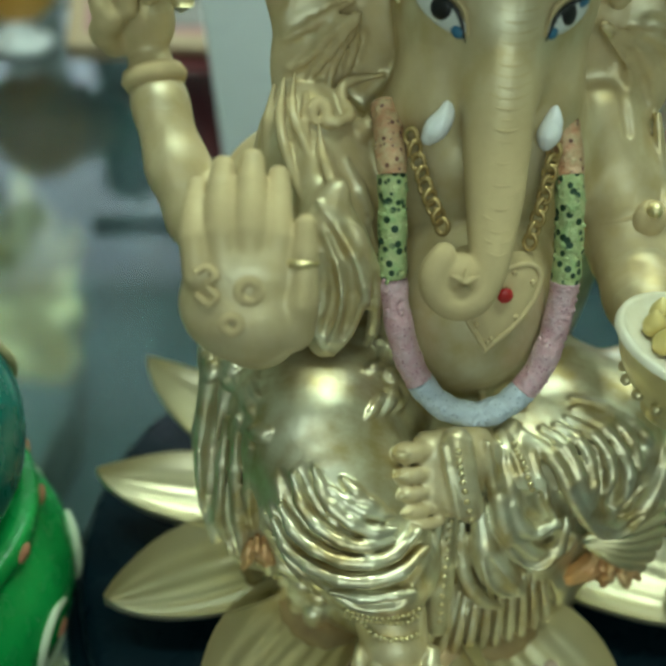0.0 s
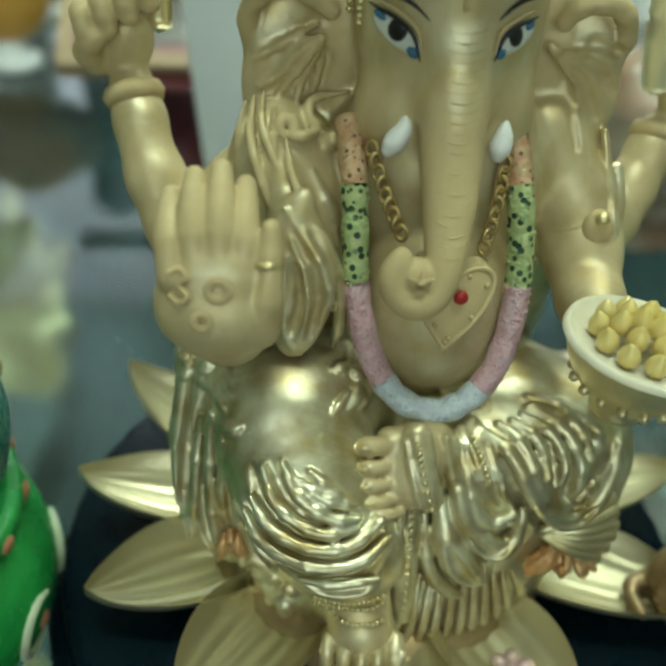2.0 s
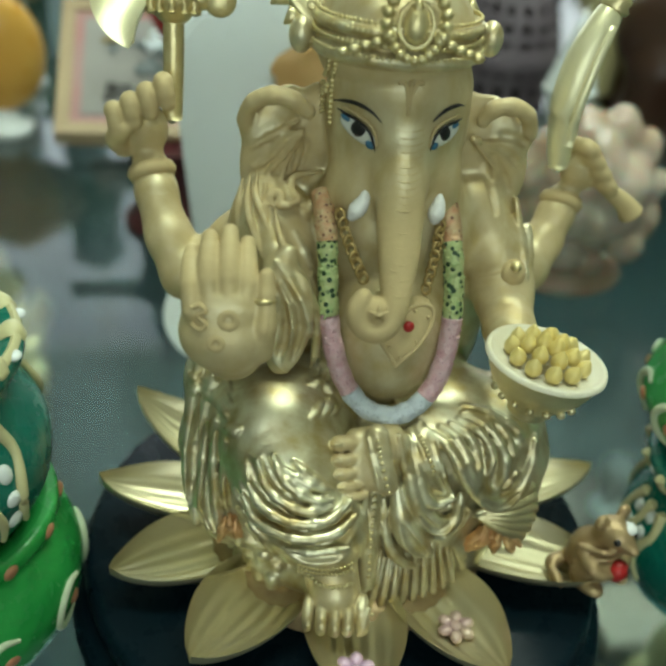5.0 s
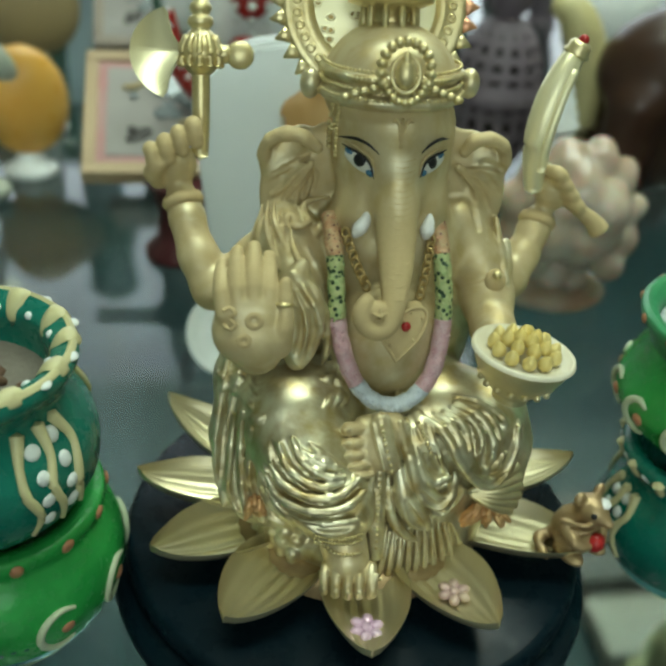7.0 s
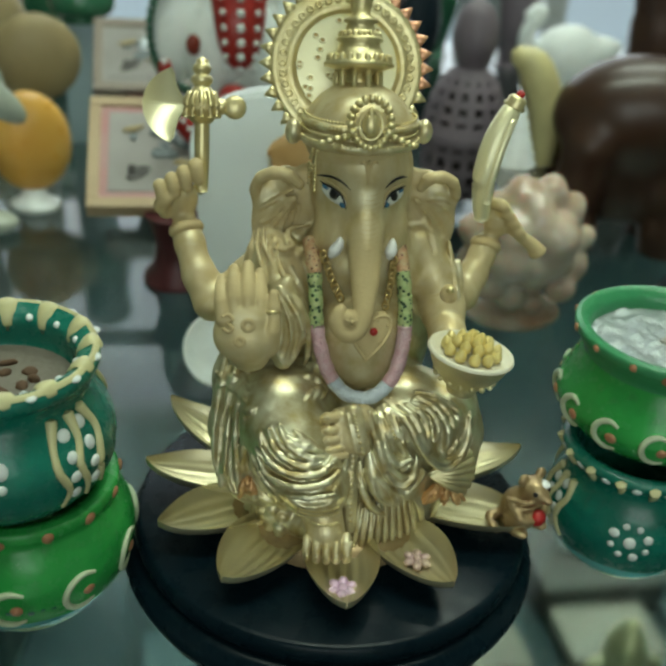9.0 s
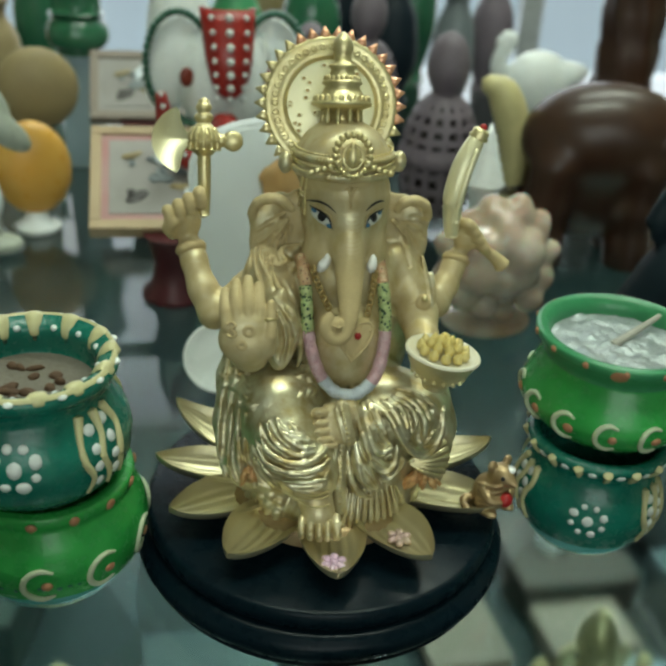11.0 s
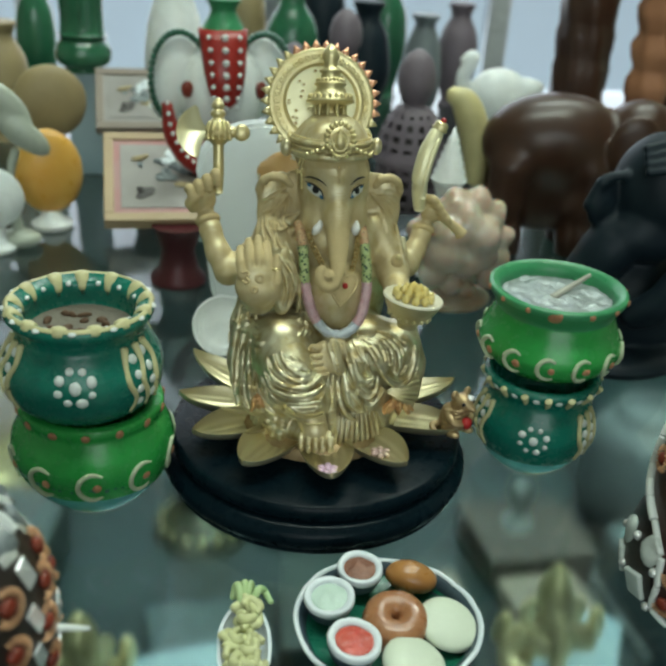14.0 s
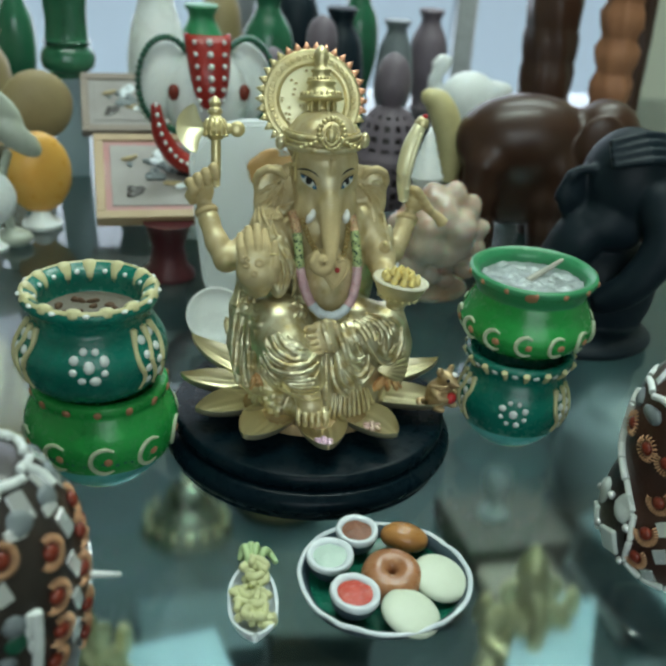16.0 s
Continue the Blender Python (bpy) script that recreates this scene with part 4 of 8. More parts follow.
    # swags of the cloth: first the hollow beside each one, then its crest
    swags = [
        ([(-0.134, 0.679), (-0.111, 0.662), (-0.079, 0.643)], 0.01),
        ([(-0.148, 0.668), (-0.125, 0.652), (-0.089, 0.638), (-0.06, 0.63)], 0.01),
        ([(-0.174, 0.686), (-0.161, 0.66), (-0.138, 0.64), (-0.093, 0.618), (-0.056, 0.614)], 0.012),
        ([(-0.203, 0.671), (-0.187, 0.635), (-0.152, 0.612), (-0.106, 0.599), (-0.06, 0.604)], 0.0125),
        ([(-0.219, 0.622), (-0.196, 0.593), (-0.151, 0.578), (-0.101, 0.576), (-0.055, 0.582), (-0.023, 0.606)], 0.013),
        ([(-0.229, 0.59), (-0.204, 0.553), (-0.154, 0.542), (-0.101, 0.545), (-0.045, 0.553), (-0.007, 0.57)], 0.0135),
        ([(-0.244, 0.578), (-0.236, 0.515), (-0.208, 0.46), (-0.17, 0.42)], 0.013),
        ([(-0.227, 0.545), (-0.2, 0.51), (-0.168, 0.48), (-0.158, 0.452)], 0.011),
        ([(-0.144, 0.512), (-0.09, 0.513), (-0.023, 0.517)], 0.012),
        ([(0.072, 0.552), (0.084, 0.492), (0.113, 0.44), (0.154, 0.402)], 0.011),
        ([(0.086, 0.562), (0.105, 0.513), (0.137, 0.476), (0.168, 0.445)], 0.014),
        ([(0.057, 0.527), (0.068, 0.456), (0.096, 0.408), (0.129, 0.382)], 0.011),
        ([(0.071, 0.704), (0.093, 0.619), (0.115, 0.542), (0.15, 0.497), (0.197, 0.459), (0.216, 0.501), (0.212, 0.561)], 0.013),
        ([(0.09, 0.687), (0.106, 0.62), (0.132, 0.551), (0.169, 0.518), (0.202, 0.532)], 0.012),
        ([(0.108, 0.671), (0.117, 0.621), (0.143, 0.567), (0.176, 0.542), (0.194, 0.567)], 0.01),
        ([(0.165, 0.642), (0.172, 0.607), (0.191, 0.574)], 0.008),
        ([(0.134, 0.691), (0.179, 0.664), (0.213, 0.61), (0.262, 0.54), (0.308, 0.507), (0.348, 0.52), (0.368, 0.58), (0.372, 0.639)], 0.015),
        ([(0.16, 0.696), (0.199, 0.673), (0.229, 0.619), (0.277, 0.549), (0.319, 0.543), (0.339, 0.577)], 0.013),
        ([(0.183, 0.696), (0.22, 0.679), (0.238, 0.644), (0.248, 0.603)], 0.011),
        ([(0.202, 0.698), (0.246, 0.68), (0.269, 0.646), (0.269, 0.608)], 0.011),
        ([(0.213, 0.7), (0.266, 0.682), (0.297, 0.641), (0.304, 0.596), (0.297, 0.548)], 0.012),
        ([(0.222, 0.702), (0.28, 0.687), (0.314, 0.648), (0.323, 0.592)], 0.011),
        ([(0.214, 0.706), (0.278, 0.696), (0.32, 0.673), (0.343, 0.652)], 0.01),
        ([(-0.303, 0.661), (-0.311, 0.562), (-0.319, 0.456)], 0.012),
        ([(-0.284, 0.694), (-0.288, 0.576), (-0.279, 0.46), (-0.264, 0.418)], 0.013),
        ([(-0.265, 0.67), (-0.268, 0.545), (-0.262, 0.469)], 0.011),
    ]
    for points, r in swags:
        way = np.gradient(np.array(points), axis=0)
        way = way / np.linalg.norm(way, axis=1)[:, None]
        beside = np.array(points) + 1.5 * r * np.c_[way[:, 1], -way[:, 0]]
        c.stroke(y, [tuple(p) for p in beside], [r * 0.5] + [r * 1.2] * (len(points) - 2) + [r * 0.5], None, 0.007, cut=True, lift=-0.15 * r)
    for points, r in swags:
        c.stroke(y, points, [r * 0.4] + [r * 0.78] * (len(points) - 2) + [r * 0.4], 1.0, 0.008, lift=-0.22 * r)
    # two hollow leaves of cloth and the looped hem that hang over the pleats
    for points, radii in (([(0.078, -0.170, 0.580), (0.096, -0.196, 0.505), (0.126, -0.206, 0.455), (0.160, -0.204, 0.420)], [0.012, 0.024, 0.028, 0.012]), ([(0.056, -0.176, 0.545), (0.068, -0.202, 0.460), (0.096, -0.212, 0.412), (0.132, -0.210, 0.384)], [0.006, 0.012, 0.013, 0.007]),
                          ([(0.088, -0.160, 0.660), (0.104, -0.186, 0.600), (0.130, -0.192, 0.535), (0.172, -0.196, 0.492), (0.206, -0.186, 0.500), (0.214, -0.180, 0.550)], [0.008, 0.016, 0.020, 0.022, 0.016, 0.008]), ([(0.110, -0.160, 0.660), (0.126, -0.190, 0.590), (0.158, -0.194, 0.548), (0.196, -0.188, 0.560)], [0.006, 0.011, 0.012, 0.007]),
                          ([(0.210, -0.182, 0.610), (0.258, -0.170, 0.545), (0.306, -0.154, 0.512), (0.350, -0.130, 0.530), (0.372, -0.110, 0.590), (0.374, -0.085, 0.640)], [0.008, 0.015, 0.018, 0.017, 0.014, 0.008])):
        c.tube(points, radii, G, k=0.005)
    for points, r in (([(0.096, -0.222, 0.510), (0.122, -0.234, 0.462), (0.148, -0.228, 0.434)], 0.014), ([(0.132, -0.212, 0.530), (0.170, -0.218, 0.494), (0.200, -0.206, 0.508)], 0.011), ([(0.262, -0.186, 0.548), (0.306, -0.173, 0.516), (0.346, -0.148, 0.532)], 0.009)):
        c.tube(points, [0.5 * r, r, 0.5 * r], None, k=0.004, cut=True)
    # beaded ribbons: a flat band each, then its two edges
    c.tube([(0.034, -0.178, 0.570), (0.032, -0.206, 0.480), (0.034, -0.220, 0.410), (0.036, -0.222, 0.350)], [0.014, 0.019, 0.020, 0.018], G, k=0.006)
    for points, r in (([(0.026, 0.708), (0.035, 0.671), (0.055, 0.604)], 0.019), ([(0.034, 0.570), (0.032, 0.480), (0.034, 0.370)], 0.019), ([(0.115, 0.690), (0.129, 0.668), (0.147, 0.628)], 0.016)):
        c.stroke(y, points, r, 1.0, 0.005, lift=0.55 * r)
    for points in (
        [(0.009, 0.705), (0.018, 0.672), (0.037, 0.612)],
        [(0.042, 0.713), (0.051, 0.671), (0.073, 0.597)],
        [(0.013, 0.6), (0.013, 0.506), (0.02, 0.366)],
        [(0.055, 0.542), (0.052, 0.455), (0.048, 0.371)],
        [(0.097, 0.69), (0.11, 0.668), (0.132, 0.628)],
        [(0.132, 0.69), (0.147, 0.669), (0.161, 0.628)],
    ):
        c.stroke(y, points, 0.0065, 1.0, 0.004, lift=-0.002)
    # pleats under the swags: narrow ridges with deep creases between them
    for n in range(11):
        x = 0.015 + 0.021 * n
        top = 0.375 + 0.040 * math.sin(math.pi * n / 11) + 0.004 * (n % 3)
        lean = 0.020 * (n - 5) / 7
        c.stroke(y, [(x + 0.0105 - lean, top), (x + 0.0105, (top + 0.29) / 2), (x + 0.0105 + lean, 0.285)], [0.004, 0.0085, 0.0085], None, 0.004, cut=True, lift=0.005)
        c.stroke(y, [(x - lean, top), (x, (top + 0.29) / 2), (x + lean, 0.285)], [0.004, 0.0070, 0.0078], 0.55, 0.004, lift=0.001)
    # crumpled cloth at the waist
    lump = random.Random(17)
    for low, high, count in ((( -0.090, 0.705), (-0.040, 0.775), 16), ((-0.335, 0.690), (-0.245, 0.780), 26), ((0.080, 0.700), (0.130, 0.725), 8)):
        for _ in range(count):
            x, z = lump.uniform(low[0], high[0]), lump.uniform(low[1], high[1])
            a = lump.uniform(-0.9, 0.9)
            c.stroke(y, [(x - 0.014 * math.cos(a), z - 0.014 * math.sin(a)), (x, z), (x + 0.014 * math.cos(a), z + 0.014 * math.sin(a))], [0.004, lump.uniform(0.007, 0.011), 0.004], 1.0, 0.004, lift=0.001)
    for x, z, r in ((-0.205, 0.345, 0.020), (-0.180, 0.332, 0.022), (-0.155, 0.345, 0.020), (-0.178, 0.365, 0.022), (-0.20, 0.315, 0.016), (-0.16, 0.312, 0.016)):
        c.stroke(y, [(x - 0.008, z), (x, z), (x + 0.008, z)], [r * 0.6, r, r * 0.6], 1.0, 0.004, lift=0.004)
    # pleats of the ear, fanned out from its root, and the scroll at its foot
    for points in ([(-0.142, 1.214), (-0.173, 1.201), (-0.208, 1.180), (-0.228, 1.166)], [(-0.140, 1.208), (-0.167, 1.180), (-0.195, 1.145), (-0.222, 1.126)], [(-0.138, 1.202), (-0.158, 1.168), (-0.177, 1.140), (-0.195, 1.115)],
                   [(-0.136, 1.199), (-0.146, 1.167), (-0.162, 1.131), (-0.168, 1.107)], [(-0.133, 1.199), (-0.136, 1.154), (-0.145, 1.114)]):
        beside = [(x + 0.010, z + 0.006) for x, z in points]
        c.stroke(y, beside, [0.003] + [0.0055] * (len(points) - 2) + [0.004], None, 0.008, cut=True, lift=-0.002)
        c.stroke(y, points, [0.003] + [0.0055] * (len(points) - 2) + [0.004], S, 0.006)
    ridge([(-0.094, 0.130, 1.118), (-0.145, 0.118, 1.110), (-0.149, 0.096, 1.092), (-0.139, 0.074, 1.084), (-0.158, 0.051, 1.082), (-0.173, 0.053, 1.083), (-0.170, 0.063, 1.095), (-0.182, 0.068, 1.102), (-0.191, 0.059, 1.096), (-0.187, 0.049, 1.082)], 0.0075, S)
    # strands and folds that fall from it
    for points, r in (([(-0.216, 0.112, 1.120), (-0.218, 0.064, 1.095), (-0.205, 0.034, 1.070), (-0.193, 0.012, 1.050)], 0.010), ([(-0.230, 0.112, 1.113), (-0.234, 0.058, 1.078), (-0.221, 0.018, 1.040), (-0.205, -0.010, 1.005)], 0.011), ([(-0.182, 0.042, 1.081), (-0.175, 0.010, 1.051), (-0.161, -0.030, 1.030), (-0.140, -0.046, 0.990)], 0.010),
                      ([(-0.243, 0.110, 1.105), (-0.252, 0.080, 1.055), (-0.246, 0.050, 1.000)], 0.011), ([(-0.200, 0.090, 1.105), (-0.200, 0.055, 1.085), (-0.196, 0.030, 1.060)], 0.007)):
        ridge(points, 0.65 * r, S)
    y = c.front()
    for points, r in (([(-0.182, 1.02), (-0.150, 0.985), (-0.122, 0.935), (-0.112, 0.880), (-0.124, 0.825), (-0.150, 0.796)], 0.0075), ([(-0.172, 0.985), (-0.152, 0.935), (-0.146, 0.880), (-0.156, 0.825)], 0.0065), ([(-0.178, 0.96), (-0.180, 0.90), (-0.174, 0.83), (-0.152, 0.797)], 0.0065)):
        c.stroke(y, points, [r * 0.5] + [r] * (len(points) - 2) + [r * 0.5], 1.0, 0.006, lift=0.3 * r)
    c.stroke(y, [(-0.162, 0.945), (-0.156, 0.890), (-0.166, 0.84)], [0.004, 0.008, 0.005], None, 0.006, cut=True)
    c.stroke(y, [(-0.138, 0.950), (-0.130, 0.890), (-0.140, 0.83)], [0.004, 0.009, 0.005], None, 0.006, cut=True)
    ridge([(-0.150, -0.030, 1.020), (-0.120, -0.055, 0.965), (-0.098, -0.062, 0.900), (-0.094, -0.060, 0.830), (-0.100, -0.040, 0.776)], 0.010, G)
    ridge([(-0.108, 0.012, 0.952), (-0.096, 0.01, 0.898), (-0.08, 0.041, 0.831)], 0.011, G)
    ridge([(-0.142, 0.035, 1.031), (-0.119, 0.025, 0.989), (-0.102, 0.02, 0.958)], 0.01, G)
    return c

# ---- the shop: room, counter ----
def slab(name, low, high, mat, label="", category="", bevel=0.0, smooth=False):
    size = [b - a for a, b in zip(low, high)]
    ob = part(name, box([(a + b) / 2 for a, b in zip(low, high)], size, bevel), mat, smooth=smooth)
    return tagged(ob, label, category, kind="structure")


slab("floor", (-26, -26, -9.7), (26, 13, -9.5), "floor", "tiled shop floor", "floor")
slab("ceiling", (-26, -26, 17.5), (26, 13, 17.8), "wall", "plain painted ceiling", "ceiling")
slab("wall_left", (-26.5, -26, -9.5), (-26, 13, 17.5), "wall", "cream painted shop wall", "wall")
slab("wall_right", (26, -26, -9.5), (26.5, 13, 17.5), "wall", "cream painted shop wall", "wall")
slab("wall_front", (-26, -26.5, -9.5), (26, -26, 17.5), "wall", "cream painted shop wall", "wall")
# back wall with the window opening
slab("wall_back_left", (-26, 13, -9.5), (-7, 13.5, 17.5), "wall", "cream painted shop wall", "wall")
slab("wall_back_right", (9, 13, -9.5), (26, 13.5, 17.5), "wall", "cream painted shop wall", "wall")
slab("wall_back_sill", (-7, 13, -9.5), (9, 13.5, -6.0), "wall", "cream painted wall below the window", "wall")
slab("wall_back_head", (-7, 13, 9.0), (9, 13.5, 17.5), "wall", "cream painted wall above the window", "wall")
window = thing("window_1", "bright shop window with a pale metal frame", "window", (1, 13.25, 1.5), kind="structure")
for x in (-8, -4, 0, 4, 8):
    part("window_frame", box((x, 0, 0), (0.4, 0.3, 15), 0.05), "steel", window, smooth=False)
for x in (-6, -2, 2, 6):
    pane = part("pane", box((x, 0, 0), (3.6, 0.06, 15)), "pane", window, smooth=False)
    pane.visible_shadow = False
slab("wall_side", (5.2, 7.9, -9.5), (26, 8.2, 17.5), "wall", "pale cream partition wall", "wall")

# made-up board and ground sheet; their emission stands in for daylight outside
glow_board = slab("backdrop", (-40, 44, -12), (40, 45, 30), "outside", "pale glowing backdrop board outside the window", "backdrop")
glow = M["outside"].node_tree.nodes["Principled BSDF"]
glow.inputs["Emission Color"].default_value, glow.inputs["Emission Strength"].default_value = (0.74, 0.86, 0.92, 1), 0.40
slab("pavement", (-40, 13.5, -12.2), (40, 44, -12), "outside", "pale glowing ground sheet outside the window", "pavement")

# glass counter on a dark frame, with a shelf under the sheet
counter = thing("glass_counter", "clear glass display counter top with greenish tint", "counter", (0, 0, 0), kind="structure")
sheet = part("glass_sheet", box((1.0, 2.6, -0.04), (14.0, 11.0, 0.08), 0.015), "sheet", counter, "clear greenish glass sheet")
sheet.visible_shadow = False
for x, y in ((-5.8, -2.7), (7.8, -2.7), (-5.8, 7.9), (7.8, 7.9)):
    part("post", box((x, y, -4.85), (0.3, 0.3, 9.3), 0.03), "steel", counter)
board = part("shelf_board", box((1.0, 2.6, -2.62), (13.6, 10.6, 0.14), 0.02), "shelf", counter, "grey shelf board under the glass")
# panels added round the counter to block light and darken what shows below
for x, y, w, d in ((1.0, 7.95, 13.6, 0.12), (1.0, -2.75, 13.6, 0.12), (-5.9, 2.6, 0.12, 10.5), (7.9, 2.6, 0.12, 10.5)):
    part("side_panel", box((x, y, -4.8), (w, d, 9.2), 0.02), "panel", counter, "added dark panel that keeps the counter inside dim", smooth=False)
# ---- the lotus pedestal ----
DISC = (0.02, 0.07)


def petal(length, width, lift, curl):
    """A cupped lotus petal along +x with fine ribs and a thick edge."""
    bm = bmesh.new()
    nu, nv = 22, 41
    grids = []
    for side in (0, 1):
        grid = []
        for i in range(nu):
            u = i / (nu - 1)
            w = width * (math.sin(math.pi * min(1, 0.22 + 0.78 * u) ** 1.25) ** 0.75) * (1 if u < 0.999 else 0) + 0.002
            row = []
            for j in range(nv):
                v = j / (nv - 1) * 2 - 1
                rib = 0.0022 * math.cos(v * math.pi * 6.5) * (1 - u) ** 0.3 * (1 - abs(v) ** 4)
                z = lift * u**2.2 + curl * v * v * math.sin(math.pi * u) - 0.018 * math.sin(math.pi * u)
                edge = 0.017 * (abs(v) ** 8 + u**12)
                row.append(bm.verts.new((length * u, w * v, z + (rib + edge if side == 0 else -0.005 + 0.95 * edge))))
            grid.append(row)
        grids.append(grid)
    for side, grid in enumerate(grids):
        for i in range(nu - 1):
            for j in range(nv - 1):
                q = (grid[i][j], grid[i + 1][j], grid[i + 1][j + 1], grid[i][j + 1])
                bm.faces.new(q if side == 0 else q[::-1])
    top, low = grids
    for i in range(nu - 1):
        for j in (0, nv - 1):
            bm.faces.new((top[i][j], low[i][j], low[i + 1][j], top[i + 1][j]))
    for j in range(nv - 1):
        for i in (0, nu - 1):
            bm.faces.new((top[i][j], top[i][j + 1], low[i][j + 1], low[i][j]))
    return bm


def lotus_pedestal():
    root = thing("lotus_pedestal", "gold lotus petals on a round black lacquered base", "pedestal", (*DISC, 0))
    part("base_moulding", lathe(rounded([(0.0, 0.0), (0.56, 0.0), (0.612, 0.018), (0.645, 0.06), (0.645, 0.095), (0.622, 0.125)], 6) + [(0.61, 0.132), (0.0, 0.132)], 128), "ebony", root, "black lacquered stepped base")
    part("base_disc", lathe([(0.0, 0.134)] + rounded([(0.585, 0.134), (0.606, 0.150), (0.612, 0.178), (0.603, 0.203), (0.588, 0.211)], 5) + [(0.0, 0.213)], 128), "ebony", root, "black lacquered top disc")
    part("lotus_heart", lathe(rounded([(0.0, 0.214), (0.30, 0.214), (0.335, 0.24), (0.29, 0.285), (0.12, 0.29), (0.0, 0.29)], 4), 48), "bronze", root, "brown-gold heart of the lotus")
    # tip's angle round the base, its distance, its height, half the width
    tips = [(178, 0.575, 0.33, 0.085), (204, 0.572, 0.30, 0.10), (233, 0.570, 0.298, 0.105), (268, 0.562, 0.298, 0.105), (300, 0.562, 0.292, 0.105), (338, 0.635, 0.29, 0.10),
            (5, 0.610, 0.345, 0.085), (35, 0.60, 0.35, 0.09), (65, 0.60, 0.36, 0.09), (95, 0.60, 0.36, 0.09), (125, 0.60, 0.37, 0.09), (152, 0.58, 0.39, 0.085)]
    for angle, far, high, half in tips:
        start = 0.20
        ob = part("petal", petal(far - start, half, high - 0.27, 0.048), "petal", root)
        a = radians(angle)
        ob.matrix_basis = pose(start * U * math.cos(a), start * U * math.sin(a), 0.27 * U, 0, 0, angle)
    for angle, far in ((268, 0.450), (301, 0.405)):
        bm = ball((0, 0, 0.006), (0.014, 0.014, 0.010), 6, 10)
        for n in range(6):
            t = radians(60 * n)
            put(bm, ball((0.026 * math.cos(t), 0.026 * math.sin(t), 0.005), (0.017, 0.014, 0.010), 6, 10, Matrix.Rotation(t, 4, "Z")))
        ob = part("flower", bm, "rosepaint" if angle == 268 else "rosedull", root, "small pink painted flower")
        a = radians(angle)
        ob.matrix_basis = pose(far * U * math.cos(a), far * U * math.sin(a), 0.0268, 0, 0, 20)
    return root


lotus_pedestal()


# ---- the idol: one cast ----
def idol():
    clay = statue_clay()
    data = clay_mesh("idol", clay, "idol")
    mats = ["idol", "gold", "pinkgold", "tusk", "black", "blue", "eyewhite", "redpaint", "orange", "g_red", "g_green", "g_pink", "g_white", "chain", "sweet", "idol_gold", "glaze", "polish"]
    for one in mats[1:]:
        data.materials.append(M[one])
    at = {name: n for n, name in enumerate(mats)}
    bm = bmesh.new()
    bm.from_mesh(data)
    add = lambda other, name, m=None: put(bm, other, m, at[name])

    # halo behind the crown: mirror-gold disc, beaded ring, pointed rim
    halo = Matrix.Translation((0.0, 0.285, 1.515)) @ Matrix.Rotation(radians(68), 4, "X")
    add(lathe([(0, -0.012), (0.195, -0.012), (0.205, -0.004), (0.205, 0.006), (0.198, 0.012), (0.186, 0.008), (0.160, 0.008), (0.150, 0.014), (0.140, 0.004), (0.135, 0.002)], 96), "gold", halo)
    add(lathe([(0, 0.004), (0.120, 0.004), (0.138, 0.0015)], 64), "polish", halo)
    for n in range(40):
        a = 2 * math.pi * n / 40
        add(lathe([(0.0045, 0.0), (0.0075, 0.005), (0.0108, 0.0)], 10), "gold", halo @ Matrix.Translation((0.173 * math.cos(a), 0.173 * math.sin(a), 0.008)))
    for n in range(34):
        a = 2 * math.pi * n / 34
        bm_p = bmesh.new()
        bmesh.ops.create_cone(bm_p, segments=10, radius1=0.025, radius2=0.002, depth=0.040, cap_ends=True)
        m = Matrix.Rotation(a, 4, "Z") @ Matrix.Translation((0.215, 0, 0.0)) @ Matrix.Rotation(radians(90), 4, "Y") @ Matrix.Diagonal((0.45, 1, 1, 1))
        add(bm_p, "pinkgold" if math.sin(a) > -0.2 and math.cos(a) > -0.45 else "gold", halo @ m)
    scatter = random.Random(9)
    for n in range(34):
        a, r = scatter.uniform(0, 2 * math.pi), 0.132 * scatter.random() ** 0.5
        dot = halo @ Matrix.Translation((r * math.cos(a), r * math.sin(a), 0.004)) @ Matrix.Diagonal((1, 0.8, 1, 1))
        add(lathe([(0.0058, 0.0008), (0.0078, 0.0035), (0.0105, 0.0)], 12), "polish", dot)
        # flat dark disc stands in for the shade in a sunken dot
        add(lathe([(0, 0.0008), (0.0062, 0.0012)], 12), "chain", dot)

    # tiers on the crown
    tier = Matrix.Translation((0.020, 0.165, 1.455)) @ Matrix.Rotation(radians(-17), 4, "X")
    add(lathe([(0.0, 0.0), (0.080, 0.0), (0.066, 0.018), (0.036, 0.024), (0.034, 0.066), (0.060, 0.075), (0.090, 0.085), (0.092, 0.092), (0.074, 0.105), (0.058, 0.125), (0.050, 0.142), (0.062, 0.150),
               (0.058, 0.156), (0.040, 0.170), (0.034, 0.190), (0.044, 0.196), (0.040, 0.203), (0.024, 0.212), (0.026, 0.235), (0.032, 0.250), (0.027, 0.272), (0.012, 0.292), (0.0, 0.298)], 32), "gold", tier)
    for n in range(22):
        a = 2 * math.pi * n / 22
        add(ball((0.078 * math.cos(a), 0.078 * math.sin(a), 0.103), (0.009, 0.009, 0.014), 5, 8), "gold", tier)
        add(ball((0.050 * math.cos(a), 0.050 * math.sin(a), 0.163), (0.007, 0.007, 0.010), 5, 8), "gold", tier)
    for n in range(10):
        a = 2 * math.pi * n / 10
        add(sweep([(0.058 * math.cos(a), 0.058 * math.sin(a), 0.02), (0.055 * math.cos(a), 0.055 * math.sin(a), 0.075)], 0.008, 8, 2), "gold", tier)

